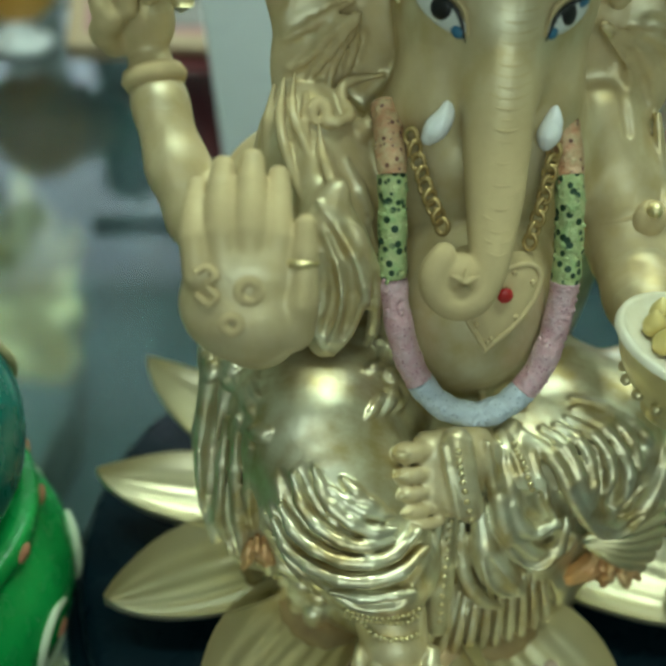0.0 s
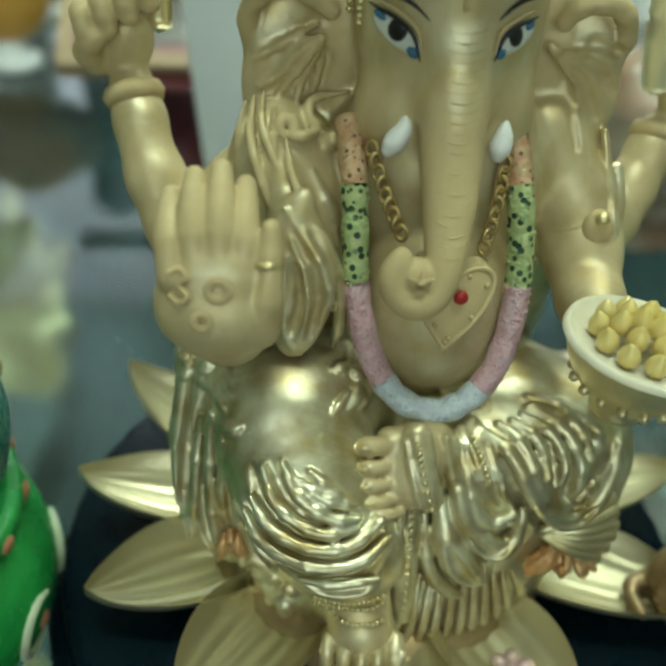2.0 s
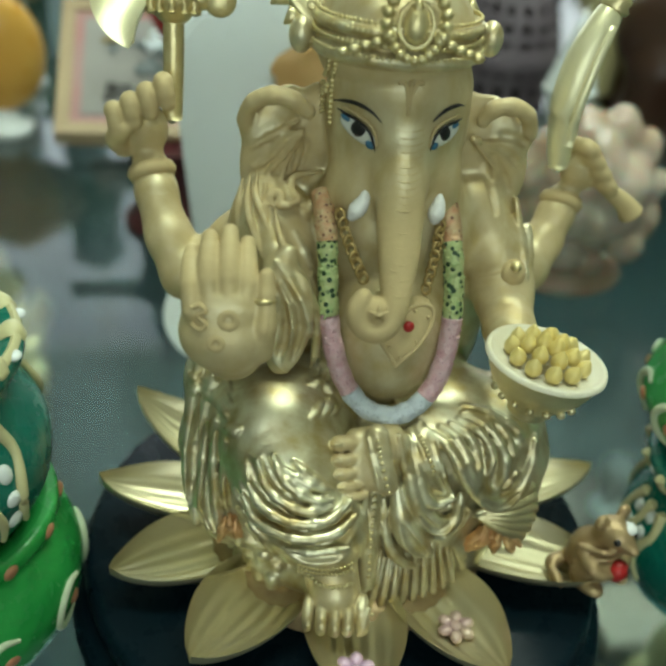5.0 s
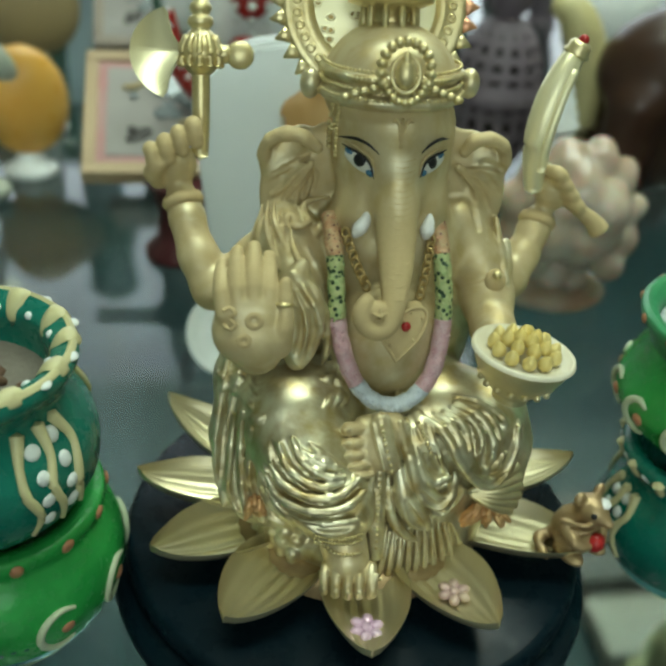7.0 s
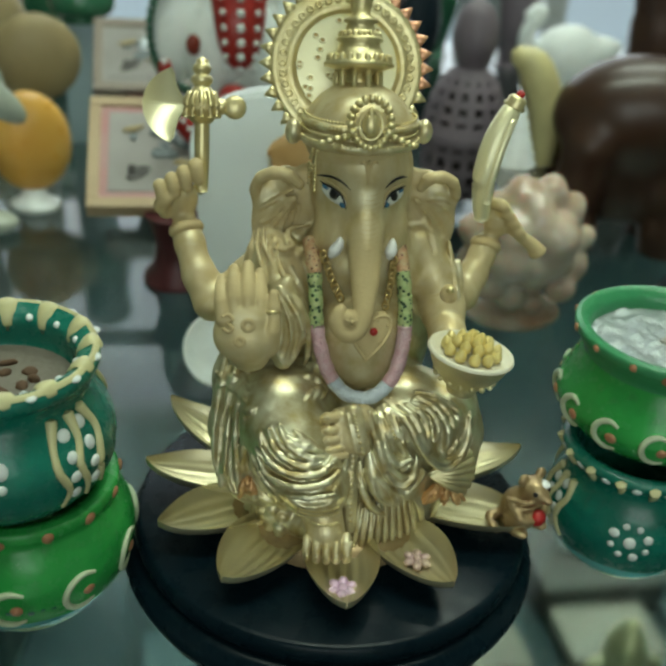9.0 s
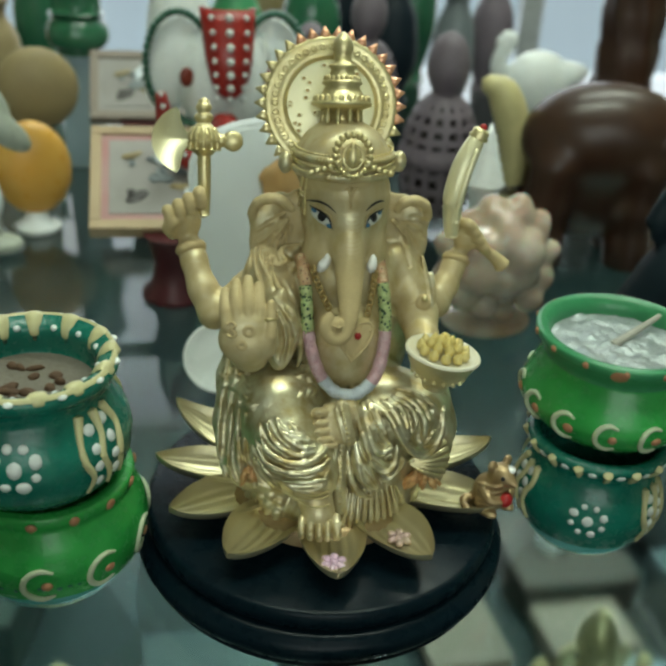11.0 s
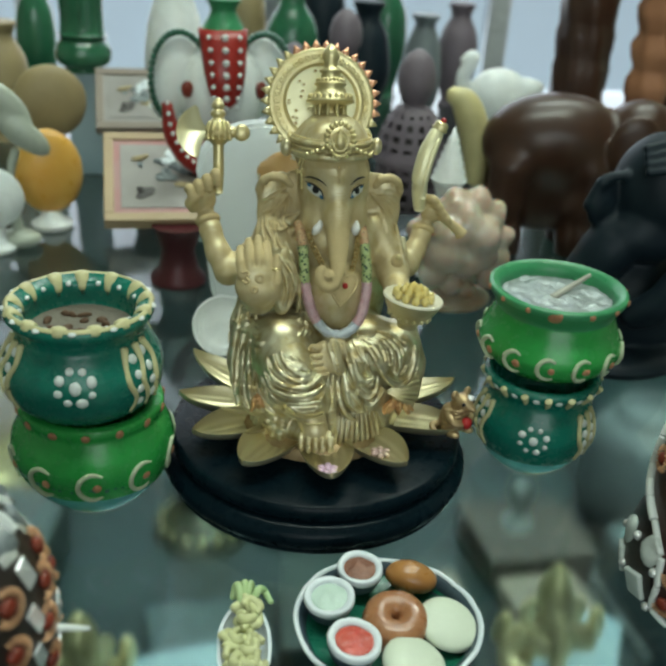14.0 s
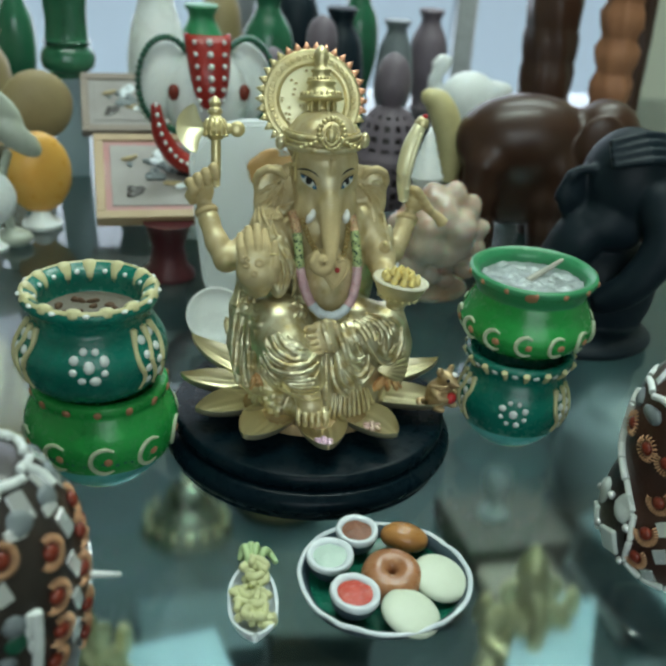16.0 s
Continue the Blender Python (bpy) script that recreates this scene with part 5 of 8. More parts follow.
    # beads round the crown's band, and its front jewel
    for z, r, size in ((1.392, 0.150, 0.0058), (1.374, 0.156, 0.0042), (1.414, 0.151, 0.0046), (1.428, 0.146, 0.0040)):
        for n in range(-26, 27):
            a = radians(n * 3.9)
            add(ball((0.028 + r * math.sin(a), 0.143 - (r - 0.008) * math.cos(a), z + 0.010 * math.cos(a)), size, 5, 8), "gold")
    jewel = Matrix.Translation((0.034, -0.002, 1.442)) @ Matrix.Rotation(radians(74), 4, "X")
    add(ball((0, 0, 0), (0.021, 0.031, 0.015), 8, 14), "gold", jewel)
    add(ball((0, 0.026, 0), (0.010, 0.018, 0.012), 8, 10), "gold", jewel)
    add(lathe([(0.025, 0.0), (0.029, 0.006), (0.033, 0.0)], 28), "gold", jewel @ Matrix.Diagonal((1, 1.25, 1, 1)))
    for n in range(13):
        a = radians(-25 + 230 * n / 12)
        add(ball((0.050 * math.cos(a), 0.006 + 0.056 * math.sin(a), 0.003), (0.0125, 0.0105, 0.012), 6, 9, Matrix.Rotation(a, 4, "Z")), "gold", jewel)
    for n in range(9):
        a = radians(205 + 130 * n / 8)
        add(ball((0.044 * math.cos(a), 0.056 * math.sin(a), 0.002), 0.0095, 5, 8), "gold", jewel)
    for s in (-1, 1):
        for n in range(4):
            add(ball((s * (0.062 + 0.018 * n), -0.030 - 0.006 * n, -0.006 - 0.008 * n), (0.012, 0.009, 0.008), 5, 8), "gold", jewel)

    # eyes with lids and brows
    def face(x, z):
        hit = front_of(x, z)
        return Vector((x, hit, z))

    front_map = clay.front()

    def front_of(x, z):
        i, j = int((x - clay.low[0]) / clay.step), int((z - clay.low[2]) / clay.step)
        near = front_map[i - 1 : i + 2, j - 1 : j + 2]
        return float(np.nanmin(near)) if np.isfinite(near).any() else 0.09

    for s, x, z, wide in ((-1, -0.042, 1.243, 1.06), (1, 0.114, 1.245, 0.86)):
        across, along = (face(x + 0.030, z).y - face(x - 0.030, z).y) / 0.060, (face(x, z + 0.016).y - face(x, z - 0.016).y) / 0.032
        normal = Vector((across, -1, along)).normalized()
        turn = normal.to_track_quat("Z", "Y").to_matrix().to_4x4() @ Matrix.Rotation(radians(24 * s), 4, "Z")
        spot = face(x, z) + normal * 0.0005
        eye = Matrix.Translation(spot) @ turn @ Matrix.Diagonal((wide * s, 1, 1, 1))
        # painted almond: white, dark iris, blue inner corner, lid lines
        add(ball((0, -0.001, -0.002), (0.039, 0.0160, 0.0042), 10, 20), "eyewhite", eye)
        add(ball((0.030, 0.0060, 0.0002), (0.0105, 0.0052, 0.0030), 6, 10), "blue", eye)
        add(ball((0.001, 0.0045, 0.0005), (0.0140, 0.0150, 0.0050), 8, 16), "black", eye)
        add(ball((-0.030, -0.0060, 0.0004), (0.0095, 0.0078, 0.0032), 6, 10), "blue", eye)
        add(sweep([(-0.044, -0.010, 0.000), (-0.020, 0.0150, 0.003), (0.010, 0.0180, 0.003), (0.030, 0.014, 0.002), (0.050, 0.010, -0.001)], [0.0010, 0.0028, 0.0032, 0.0028, 0.0012], 6), "black", eye)
        add(sweep([(-0.044, -0.004, -0.001), (-0.022, 0.0225, 0.000), (0.012, 0.0260, 0.000), (0.046, 0.019, -0.002)], [0.0015, 0.0032, 0.0032, 0.0015], 6), "idol", eye)
    for brow in ([(-0.084, 1.279), (-0.068, 1.288), (-0.048, 1.291), (-0.024, 1.284), (-0.003, 1.267)], [(0.148, 1.292), (0.134, 1.297), (0.118, 1.295), (0.102, 1.287), (0.087, 1.273)]):
        add(sweep([face(*p) + Vector((0, 0.0005, 0)) for p in brow], [0.0010, 0.0030, 0.0036, 0.0030, 0.0010], 6), "black")
    # straps at the temples, and a raised mark on the forehead
    for x in (-0.098, -0.088):
        for n in range(13):
            add(ball((x, face(x, 1.350 - 0.0095 * n).y, 1.350 - 0.0095 * n), (0.0060, 0.0050, 0.0054), 5, 8), "gold")
    for line in ([(0.020, 1.338), (0.026, 1.342), (0.034, 1.330), (0.038, 1.300)], [(0.062, 1.338), (0.056, 1.342), (0.046, 1.330), (0.040, 1.300)], [(0.040, 1.345), (0.040, 1.285)]):
        add(sweep([face(*p) + Vector((0, 0.001, 0)) for p in line], 0.0040, 6, 4), "idol")
    # fine creases across the trunk
    def depth(x, z):
        i, j = int((x - clay.low[0]) / clay.step + 0.5), int((z - clay.low[2]) / clay.step + 0.5)
        row = clay.d[i, :, j]
        n = max(1, int((row < 0).argmax()))
        return float(clay.low[1] + clay.step * (n - 1 + row[n - 1] / (row[n - 1] - row[n] + 1e-9)))

    for n in range(23):
        z = 1.262 - 0.0118 * n
        half = 0.030 if z > 1.05 else 0.030 - 0.14 * (1.05 - z)
        mid = 0.0445
        add(sweep([(mid + half * v, depth(mid + half * v, z - 0.006 * (1 - v * v)) + 0.0010, z - 0.006 * (1 - v * v)) for v in (-1, -0.6, -0.2, 0.2, 0.6, 1)], [0.0005, 0.0013, 0.0014, 0.0014, 0.0013, 0.0005], 6, 3), "idol")
    # short blunt tusks beside the trunk
    for s, x, z, lean in ((-1, -0.022, 1.104, -0.022), (1, 0.119, 1.102, -0.004)):
        p = Vector((x, face(x, z).y, z))
        add(sweep([p + Vector((0.004, 0.010, 0.030)), p + Vector((0.002, -0.004, 0.012)), p + Vector((lean * 0.5, -0.010, -0.008)), p + Vector((lean, -0.012, -0.024))], [0.0030, 0.0125, 0.0160, 0.0075], 14), "tusk")
    # heart-shaped plate on the belly, with a raised rim, and a red mark
    def plate(u, v):
        """u 0 to 1 from the middle outwards, v round the rim."""
        a = 2 * math.pi * v
        hx = 0.9 * math.sin(a) ** 3
        hz = 0.82 * math.cos(a) - 0.32 * math.cos(2 * a) - 0.12 * math.cos(3 * a)
        x, z = 0.066 * u * hx, 0.068 * u * (hz + 0.1)
        x, z = x * 0.995 + z * 0.10, z * 0.995 - x * 0.10
        return Vector((0.062 + x, -0.090 + z * 0.38 + 3.0 * x * x - (0.004 if u < 0.98 else 0.0), 0.895 + z))

    heart = bmesh.new()
    rows = [[heart.verts.new(plate(u, n / 40)) for n in range(40)] for u in (0.12, 0.5, 0.9, 1.0)]
    rows.append([heart.verts.new(plate(1.0, n / 40) + Vector((0, 0.03, 0))) for n in range(40)])
    heart.faces.new(rows[0][::-1])
    for inner, outer in zip(rows[:-1], rows[1:]):
        for n in range(40):
            heart.faces.new((inner[n], inner[(n + 1) % 40], outer[(n + 1) % 40], outer[n]))
    add(heart, "idol")
    add(sweep([plate(1.0, n / 40) + Vector((0, -0.002, 0)) for n in range(41)], 0.0045, 8, 2), "idol")
    for n in range(0, 40, 4):
        add(ball(plate(0.82, n / 40 + 0.03), 0.0042, 5, 7), "idol")
    add(ball(plate(0.1, 0.2) + Vector((0.006, -0.003, 0.012)), (0.011, 0.006, 0.012), 6, 10), "redpaint")
    # star on the sweet in the trunk's curl
    for n in range(5):
        a = radians(90 + 72 * n)
        add(sweep([(0.003, -0.1505, 0.970), (0.003 + 0.019 * math.cos(a), -0.146, 0.970 + 0.019 * math.sin(a))], [0.006, 0.0015], 6, 2), "idol")

    # garland: one thick cord in four colours
    cord = [(-0.104, 0.080, 1.095), (-0.099, 0.040, 1.075), (-0.093, 0.000, 1.035), (-0.088, -0.035, 0.965), (-0.082, -0.060, 0.900), (-0.066, -0.085, 0.835), (-0.038, -0.104, 0.775),
            (0.005, -0.118, 0.732), (0.058, -0.122, 0.718), (0.108, -0.115, 0.735), (0.148, -0.098, 0.782), (0.168, -0.075, 0.845), (0.174, -0.050, 0.915), (0.172, -0.025, 0.975), (0.164, 0.005, 1.040), (0.150, 0.10, 1.150)]
    cord = [(0.044 + 0.93 * (x - 0.044), y, z) for x, y, z in cord]
    pts, _ = spline(cord, [1] * len(cord), 8)
    cuts = [(0, 16, "g_red"), (16, 31, "g_green"), (31, 49, "g_pink"), (49, 76, "g_white"), (76, 95, "g_pink"), (95, 112, "g_green"), (112, len(pts) - 1, "g_red")]
    rnd = random.Random(4)
    for a, b, name in cuts:
        fat = [0.0198 * (1 + 0.05 * math.sin(n * 2.1) + rnd.uniform(-0.03, 0.03)) for n in range(len(pts[a : b + 1 : 2]) + 1)]
        add(sweep([tuple(p) for p in pts[a : b + 1 : 2]] + [tuple(pts[b])], fat, 16, 3), name)
        for _ in range((b - a) * 3):
            p = Vector(pts[rnd.randint(a, b)])
            t = rnd.uniform(0, math.pi)
            off = Vector((math.cos(t), -math.sin(t), rnd.uniform(-0.3, 0.3))).normalized() * 0.0172
            add(ball(p + off, rnd.uniform(0.003, 0.0052), 5, 7), name)
    # bead chains
    for chain in ([(-0.062, 0.012, 1.085), (-0.040, -0.020, 1.030), (-0.015, -0.045, 0.985)], [(0.128, 0.005, 1.075), (0.122, -0.015, 1.020), (0.110, -0.035, 0.960)]):
        pts_c, _ = spline(chain, [1] * 3, 4)
        for k, p in enumerate(pts_c):
            ring = Matrix.Translation(p) @ Matrix.Rotation(radians(80), 4, "X") @ Matrix.Rotation(radians(24 if k % 2 else -24), 4, "Y") @ Matrix.Diagonal((0.95, 1.2, 1, 1))
            add(lathe([(0.0055, 0.0), (0.0065, 0.003), (0.0088, 0.004), (0.0112, 0.003), (0.0122, 0.0), (0.0112, -0.003), (0.0088, -0.004), (0.0065, -0.003), (0.0055, 0.0)], 16), "chain", ring)

    # axe: shaft, hub, blade, round end
    shaft = [(-0.392, 0.338, 1.13), (-0.388, 0.352, 1.22), (-0.388, 0.392, 1.36), (-0.387, 0.432, 1.48)]
    add(sweep(shaft, [0.021, 0.021, 0.021, 0.018], 14), "gold")
    hub = Matrix.Translation((-0.388, 0.392, 1.362)) @ Matrix.Rotation(radians(-18), 4, "X")
    add(lathe(rounded([(0.0, -0.05), (0.024, -0.048), (0.046, -0.02), (0.048, 0.012), (0.030, 0.045), (0.022, 0.055), (0.030, 0.066), (0.028, 0.08), (0.020, 0.086), (0.026, 0.10), (0.022, 0.112), (0.010, 0.122), (0.0, 0.124)], 3), 24), "gold", hub)
    for n in range(12):
        a = 2 * math.pi * n / 12
        add(sweep([(0.047 * math.cos(a), 0.047 * math.sin(a), -0.03), (0.051 * math.cos(a), 0.051 * math.sin(a), 0.0), (0.034 * math.cos(a), 0.034 * math.sin(a), 0.038)], 0.008, 6, 4), "gold", hub)
    blade = bmesh.new()
    outline = []
    for n in range(25):
        a = radians(112 + 136 * n / 24)
        outline.append((-0.020 + 0.125 * math.cos(a) - 0.0, 0.125 * math.sin(a) * 0.92))
    for n in range(25):
        a = radians(248 - 136 * n / 24)
        k = abs(n - 12) / 12
        outline.append((-0.020 + (0.012 + 0.085 * k**3.2) * math.cos(a) + 0.030 * (1 - k), (0.012 + 0.085 * k**3.2) * math.sin(a)))
    for sgn in (1, -1):
        ring = [blade.verts.new((x, y, sgn * 0.009 * (1 if n > 24 else 0.25))) for n, (x, y) in enumerate(outline)]
        for n in range(24):
            blade.faces.new((ring[n], ring[n + 1], ring[48 - n], ring[49 - n]))
    blade.verts.ensure_lookup_table()
    for n in range(50):
        m = (n + 1) % 50
        blade.faces.new((blade.verts[n], blade.verts[m], blade.verts[50 + m], blade.verts[50 + n]))
    add(blade, "polish", Matrix.Translation((-0.408, 0.392, 1.362)) @ Matrix.Rotation(radians(58), 4, "X") @ Matrix.Diagonal((1.0, 1.0, 1.0, 1)))
    add(sweep([(-0.355, 0.392, 1.362), (-0.322, 0.392, 1.362)], [0.024, 0.022], 12, 3), "gold")
    add(lathe([(0, -0.014), (0.026, -0.014), (0.033, -0.006), (0.033, 0.006), (0.026, 0.014), (0, 0.014)], 24), "gold", Matrix.Translation((-0.296, 0.388, 1.362)) @ Matrix.Rotation(radians(72), 4, "X"))
    # bangles
    for at_b, axis, r in (((-0.432, 0.288, 1.032), (-0.25, 0.6, 0.78), 0.046), ((0.462, 0.298, 0.995), (0.3, 0.55, 0.75), 0.043)):
        ring = Matrix.Translation(at_b) @ Vector(axis).to_track_quat("Z", "Y").to_matrix().to_4x4()
        add(lathe([(r - 0.012, -0.013), (r, -0.014), (r + 0.006, 0.0), (r, 0.014), (r - 0.012, 0.013)], 28), "idol", ring)

    # horn in the other hand
    add(sweep([(0.436, 0.296, 1.08), (0.430, 0.296, 1.14), (0.428, 0.298, 1.22), (0.448, 0.315, 1.31), (0.482, 0.34, 1.38), (0.497, 0.352, 1.405)], [0.022, 0.030, 0.036, 0.037, 0.031, 0.024], 16), "polish")
    add(sweep([(0.438, 0.268, 1.14), (0.440, 0.265, 1.22), (0.462, 0.282, 1.31), (0.490, 0.312, 1.375)], 0.011, 8), "polish")
    horn = Matrix.Translation((0.497, 0.352, 1.400)) @ Matrix.Rotation(radians(22), 4, "Y")
    add(lathe([(0, 0), (0.031, 0.0), (0.034, 0.008), (0.027, 0.016), (0.029, 0.026), (0.020, 0.036), (0, 0.038)], 20), "gold", horn)
    add(ball((0, 0, 0.042), (0.013, 0.013, 0.012), 6, 10), "redpaint", horn)
    add(sweep([(0.525, 0.285, 1.06), (0.565, 0.285, 1.03), (0.605, 0.29, 1.00), (0.628, 0.29, 0.975)], [0.018, 0.018, 0.022, 0.028], 12), "idol")

    # bowl of sweets
    bowl = Matrix.Translation((0.322, -0.172, 0.893)) @ Matrix.Rotation(radians(7), 4, "Y") @ Matrix.Rotation(radians(-2), 4, "X")
    add(lathe(rounded([(0.0, -0.120), (0.036, -0.118), (0.042, -0.098), (0.064, -0.078), (0.094, -0.040), (0.108, -0.006), (0.114, 0.004), (0.108, 0.009), (0.098, -0.004), (0.06, -0.014), (0.0, -0.016)], 4), 56), "idol_gold", bowl)
    add(lathe([(0.100, 0.002), (0.107, 0.011), (0.114, 0.009), (0.116, 0.001)], 56), "glaze", bowl)
    add(lathe([(0.0, -0.010), (0.06, -0.006), (0.094, 0.002), (0.104, 0.008)], 48), "glaze", bowl)
    for n in range(16):
        a = 2 * math.pi * n / 16
        add(ball((0.079 * math.cos(a), 0.079 * math.sin(a), -0.066), 0.0085, 5, 8), "idol_gold", bowl)
    for count, r, z in ((11, 0.066, 0.010), (7, 0.040, 0.024), (4, 0.018, 0.036)):
        for n in range(count):
            a = 2 * math.pi * n / count + r * 9
            drop = [(0.0, -0.012), (0.0125, -0.008), (0.0160, 0.001), (0.0140, 0.011), (0.0085, 0.019), (0.003, 0.025), (0.0, 0.026)]
            add(lathe(rounded(drop, 3), 12), "sweet", bowl @ Matrix.Translation((r * math.cos(a), r * math.sin(a), z)) @ Matrix.Rotation(r * 4.5, 4, (-math.sin(a), math.cos(a), 0)))

    # rings in the raised palm, a ring on the finger, a gem on the armlet
    curl = [(-0.012, 0.016), (0.002, 0.021), (0.011, 0.012), (0.000, 0.002), (0.012, -0.008), (0.003, -0.019), (-0.012, -0.014)]
    add(sweep([face(-0.312 + a, 1.000 + b) + Vector((0, -0.001, 0)) for a, b in curl], 0.0046, 7, 4), "idol")
    for x, z, r in ((-0.262, 1.000, 0.013), (-0.282, 0.962, 0.010)):
        p = face(x, z)
        add(lathe([(r - 0.007, 0.0), (r, 0.005), (r + 0.006, 0.0)], 20), "idol", Matrix.Translation(p + Vector((0, -0.001, 0))) @ Matrix.Rotation(radians(75), 4, "X"))
    gem = Matrix.Translation((0.300, 0.043, 0.955)) @ Matrix.Rotation(radians(80), 4, "X")
    add(ball((0, 0, 0), (0.026, 0.030, 0.016), 8, 14), "idol", gem)
    add(ball((0.0, 0.018, 0.012), 0.012, 6, 10), "gold", gem)
    add(lathe([(0.058, -0.008), (0.068, -0.009), (0.071, 0.0), (0.068, 0.009), (0.058, 0.008)], 36), "idol", Matrix.Translation((0.287, 0.108, 0.935)) @ Vector((0.35, -0.35, -0.87)).to_track_quat("Z", "Y").to_matrix().to_4x4())

    # beads along hems and anklets
    def bead_row(places, count, size):
        pts_b, _ = spline([(a, 0, b) for a, b in places], [1] * len(places), max(2, count // (len(places) - 1)))
        for p in pts_b:
            add(ball(face(p[0], p[2]), (size, size * 0.7, size), 5, 8), "gold")

    bead_row([(0.026, 0.708), (0.035, 0.671), (0.055, 0.604)], 9, 0.0052)
    bead_row([(0.115, 0.690), (0.129, 0.668), (0.147, 0.628)], 8, 0.0052)
    bead_row([(0.034, 0.57), (0.032, 0.48), (0.034, 0.37)], 12, 0.0050)
    for z in (0.462, 0.446, 0.424):
        bead_row([(-0.116, z + 0.004), (-0.065, z), (-0.010, z + 0.002)], 14, 0.0050)
    # coloured tassels and fan of cloth at the sides
    for n in range(6):
        a = radians(-34 + 11.5 * n)
        tip = Vector((0.258 + 0.138 * math.cos(a), -0.145 + 0.007 * n, 0.478 + 0.118 * math.sin(a)))
        root = Vector((0.258, -0.150, 0.478))
        add(sweep([root, root.lerp(tip, 0.55) + Vector((0, -0.014, 0.004)), tip], [0.006, 0.012, 0.0165], 10, 5), "idol_gold")
    for x, y0, z, wide, drop, count in ((0.312, -0.150, 0.432, 0.062, 0.052, 34), (-0.250, -0.150, 0.470, 0.024, 0.062, 14)):
        for n in range(count):
            u = rnd.uniform(-1, 1)
            top = Vector((x + 0.5 * wide * u, y0 + rnd.uniform(-0.006, 0.008), z + rnd.uniform(-0.012, 0.012)))
            low = top + Vector((0.55 * wide * u + rnd.uniform(-0.006, 0.006), -0.006, -drop * rnd.uniform(0.6, 1.0)))
            add(sweep([top, top.lerp(low, 0.5) + Vector((0, -0.009, 0.002)), low], [0.005, 0.0095, 0.0055], 7, 4), "orange")
    # ring on a finger
    add(lathe([(0.0165, -0.004), (0.0200, -0.005), (0.0215, 0.0), (0.0200, 0.005), (0.0165, 0.004)], 24), "gold", Matrix.Translation((-0.202, -0.192, 1.020)) @ Matrix.Rotation(radians(-25), 4, "X"))

    bm.to_mesh(data)
    bm.free()
    data.transform(Matrix.Diagonal((U, U, U, 1)))
    data.polygons.foreach_set("use_smooth", [True] * len(data.polygons))
    middle = Vector((0.0, -0.014, 0.080))
    data.transform(Matrix.Translation(-middle))
    ob = new("idol_statue", data)
    ob.location = middle
    cam.data.dof.focus_object = ob
    return tagged(ob, "seated gold painted elephant-headed idol with a coloured garland", "statue")


idol()




def mouse():
    """A small crouching mouse that holds a red sweet, on the petal's tip."""
    clay = Clay((-0.12, -0.12, 0.0), (0.12, 0.12, 0.22), 0.004)
    c = clay
    c.ball((0, 0.0, 0.055), (0.048, 0.050, 0.060), 1.0)
    c.ball((0.012, -0.022, 0.128), (0.032, 0.036, 0.032), 1.0, k=0.02)
    c.tube([(0.016, -0.045, 0.124), (0.020, -0.072, 0.116)], [0.020, 0.010], 0.4, smooth=False)
    for s in (-1, 1):
        c.ball((0.012 + 0.030 * s, -0.012, 0.158), (0.016, 0.010, 0.018), 0.5, k=0.006)
        c.ball((0.034 * s, -0.030, 0.020), (0.022, 0.040, 0.016), 0.6, k=0.01)
        c.tube([(0.040 * s, -0.01, 0.085), (0.040 * s, -0.045, 0.066), (0.015 * s, -0.058, 0.058)], [0.016, 0.013, 0.011], 0.6, k=0.008)
    for n in range(5):
        c.tube([(-0.048, 0.0, 0.03 + 0.018 * n), (-0.02, -0.046, 0.036 + 0.018 * n), (0.03, -0.046, 0.036 + 0.018 * n)], [0.006] * 3, 1.0, k=0.004)
    c.tube([(0.0, 0.045, 0.02), (-0.06, 0.04, 0.016), (-0.08, -0.01, 0.014)], [0.012, 0.009, 0.005], 0.6)
    data = clay_mesh("mouse_figurine", clay, "bronze")
    bm = bmesh.new()
    bm.from_mesh(data)
    for n, one in enumerate(("redpaint", "black", "tusk")):
        data.materials.append(M[one])
    put(bm, ball((0.008, -0.060, 0.060), (0.022, 0.019, 0.024), 8, 12), None, 1)
    for s in (-1, 1):
        put(bm, ball((0.014 + 0.022 * s, -0.050, 0.134), 0.0075, 6, 8), None, 2)
    put(bm, ball((0.026, -0.040, 0.146), (0.020, 0.018, 0.010), 6, 10), None, 3)
    bm.to_mesh(data)
    bm.free()
    data.transform(Matrix.Diagonal((U, U, U, 1)))
    data.polygons.foreach_set("use_smooth", [True] * len(data.polygons))
    ob = new("mouse_figurine", data)
    ob.matrix_basis = pose(0.0560, -0.0125, 0.0268, 0, 0, 28) @ Matrix.Scale(1.15, 4)
    return tagged(ob, "small brown mouse figurine with a red sweet on a petal", "figurine")


mouse()

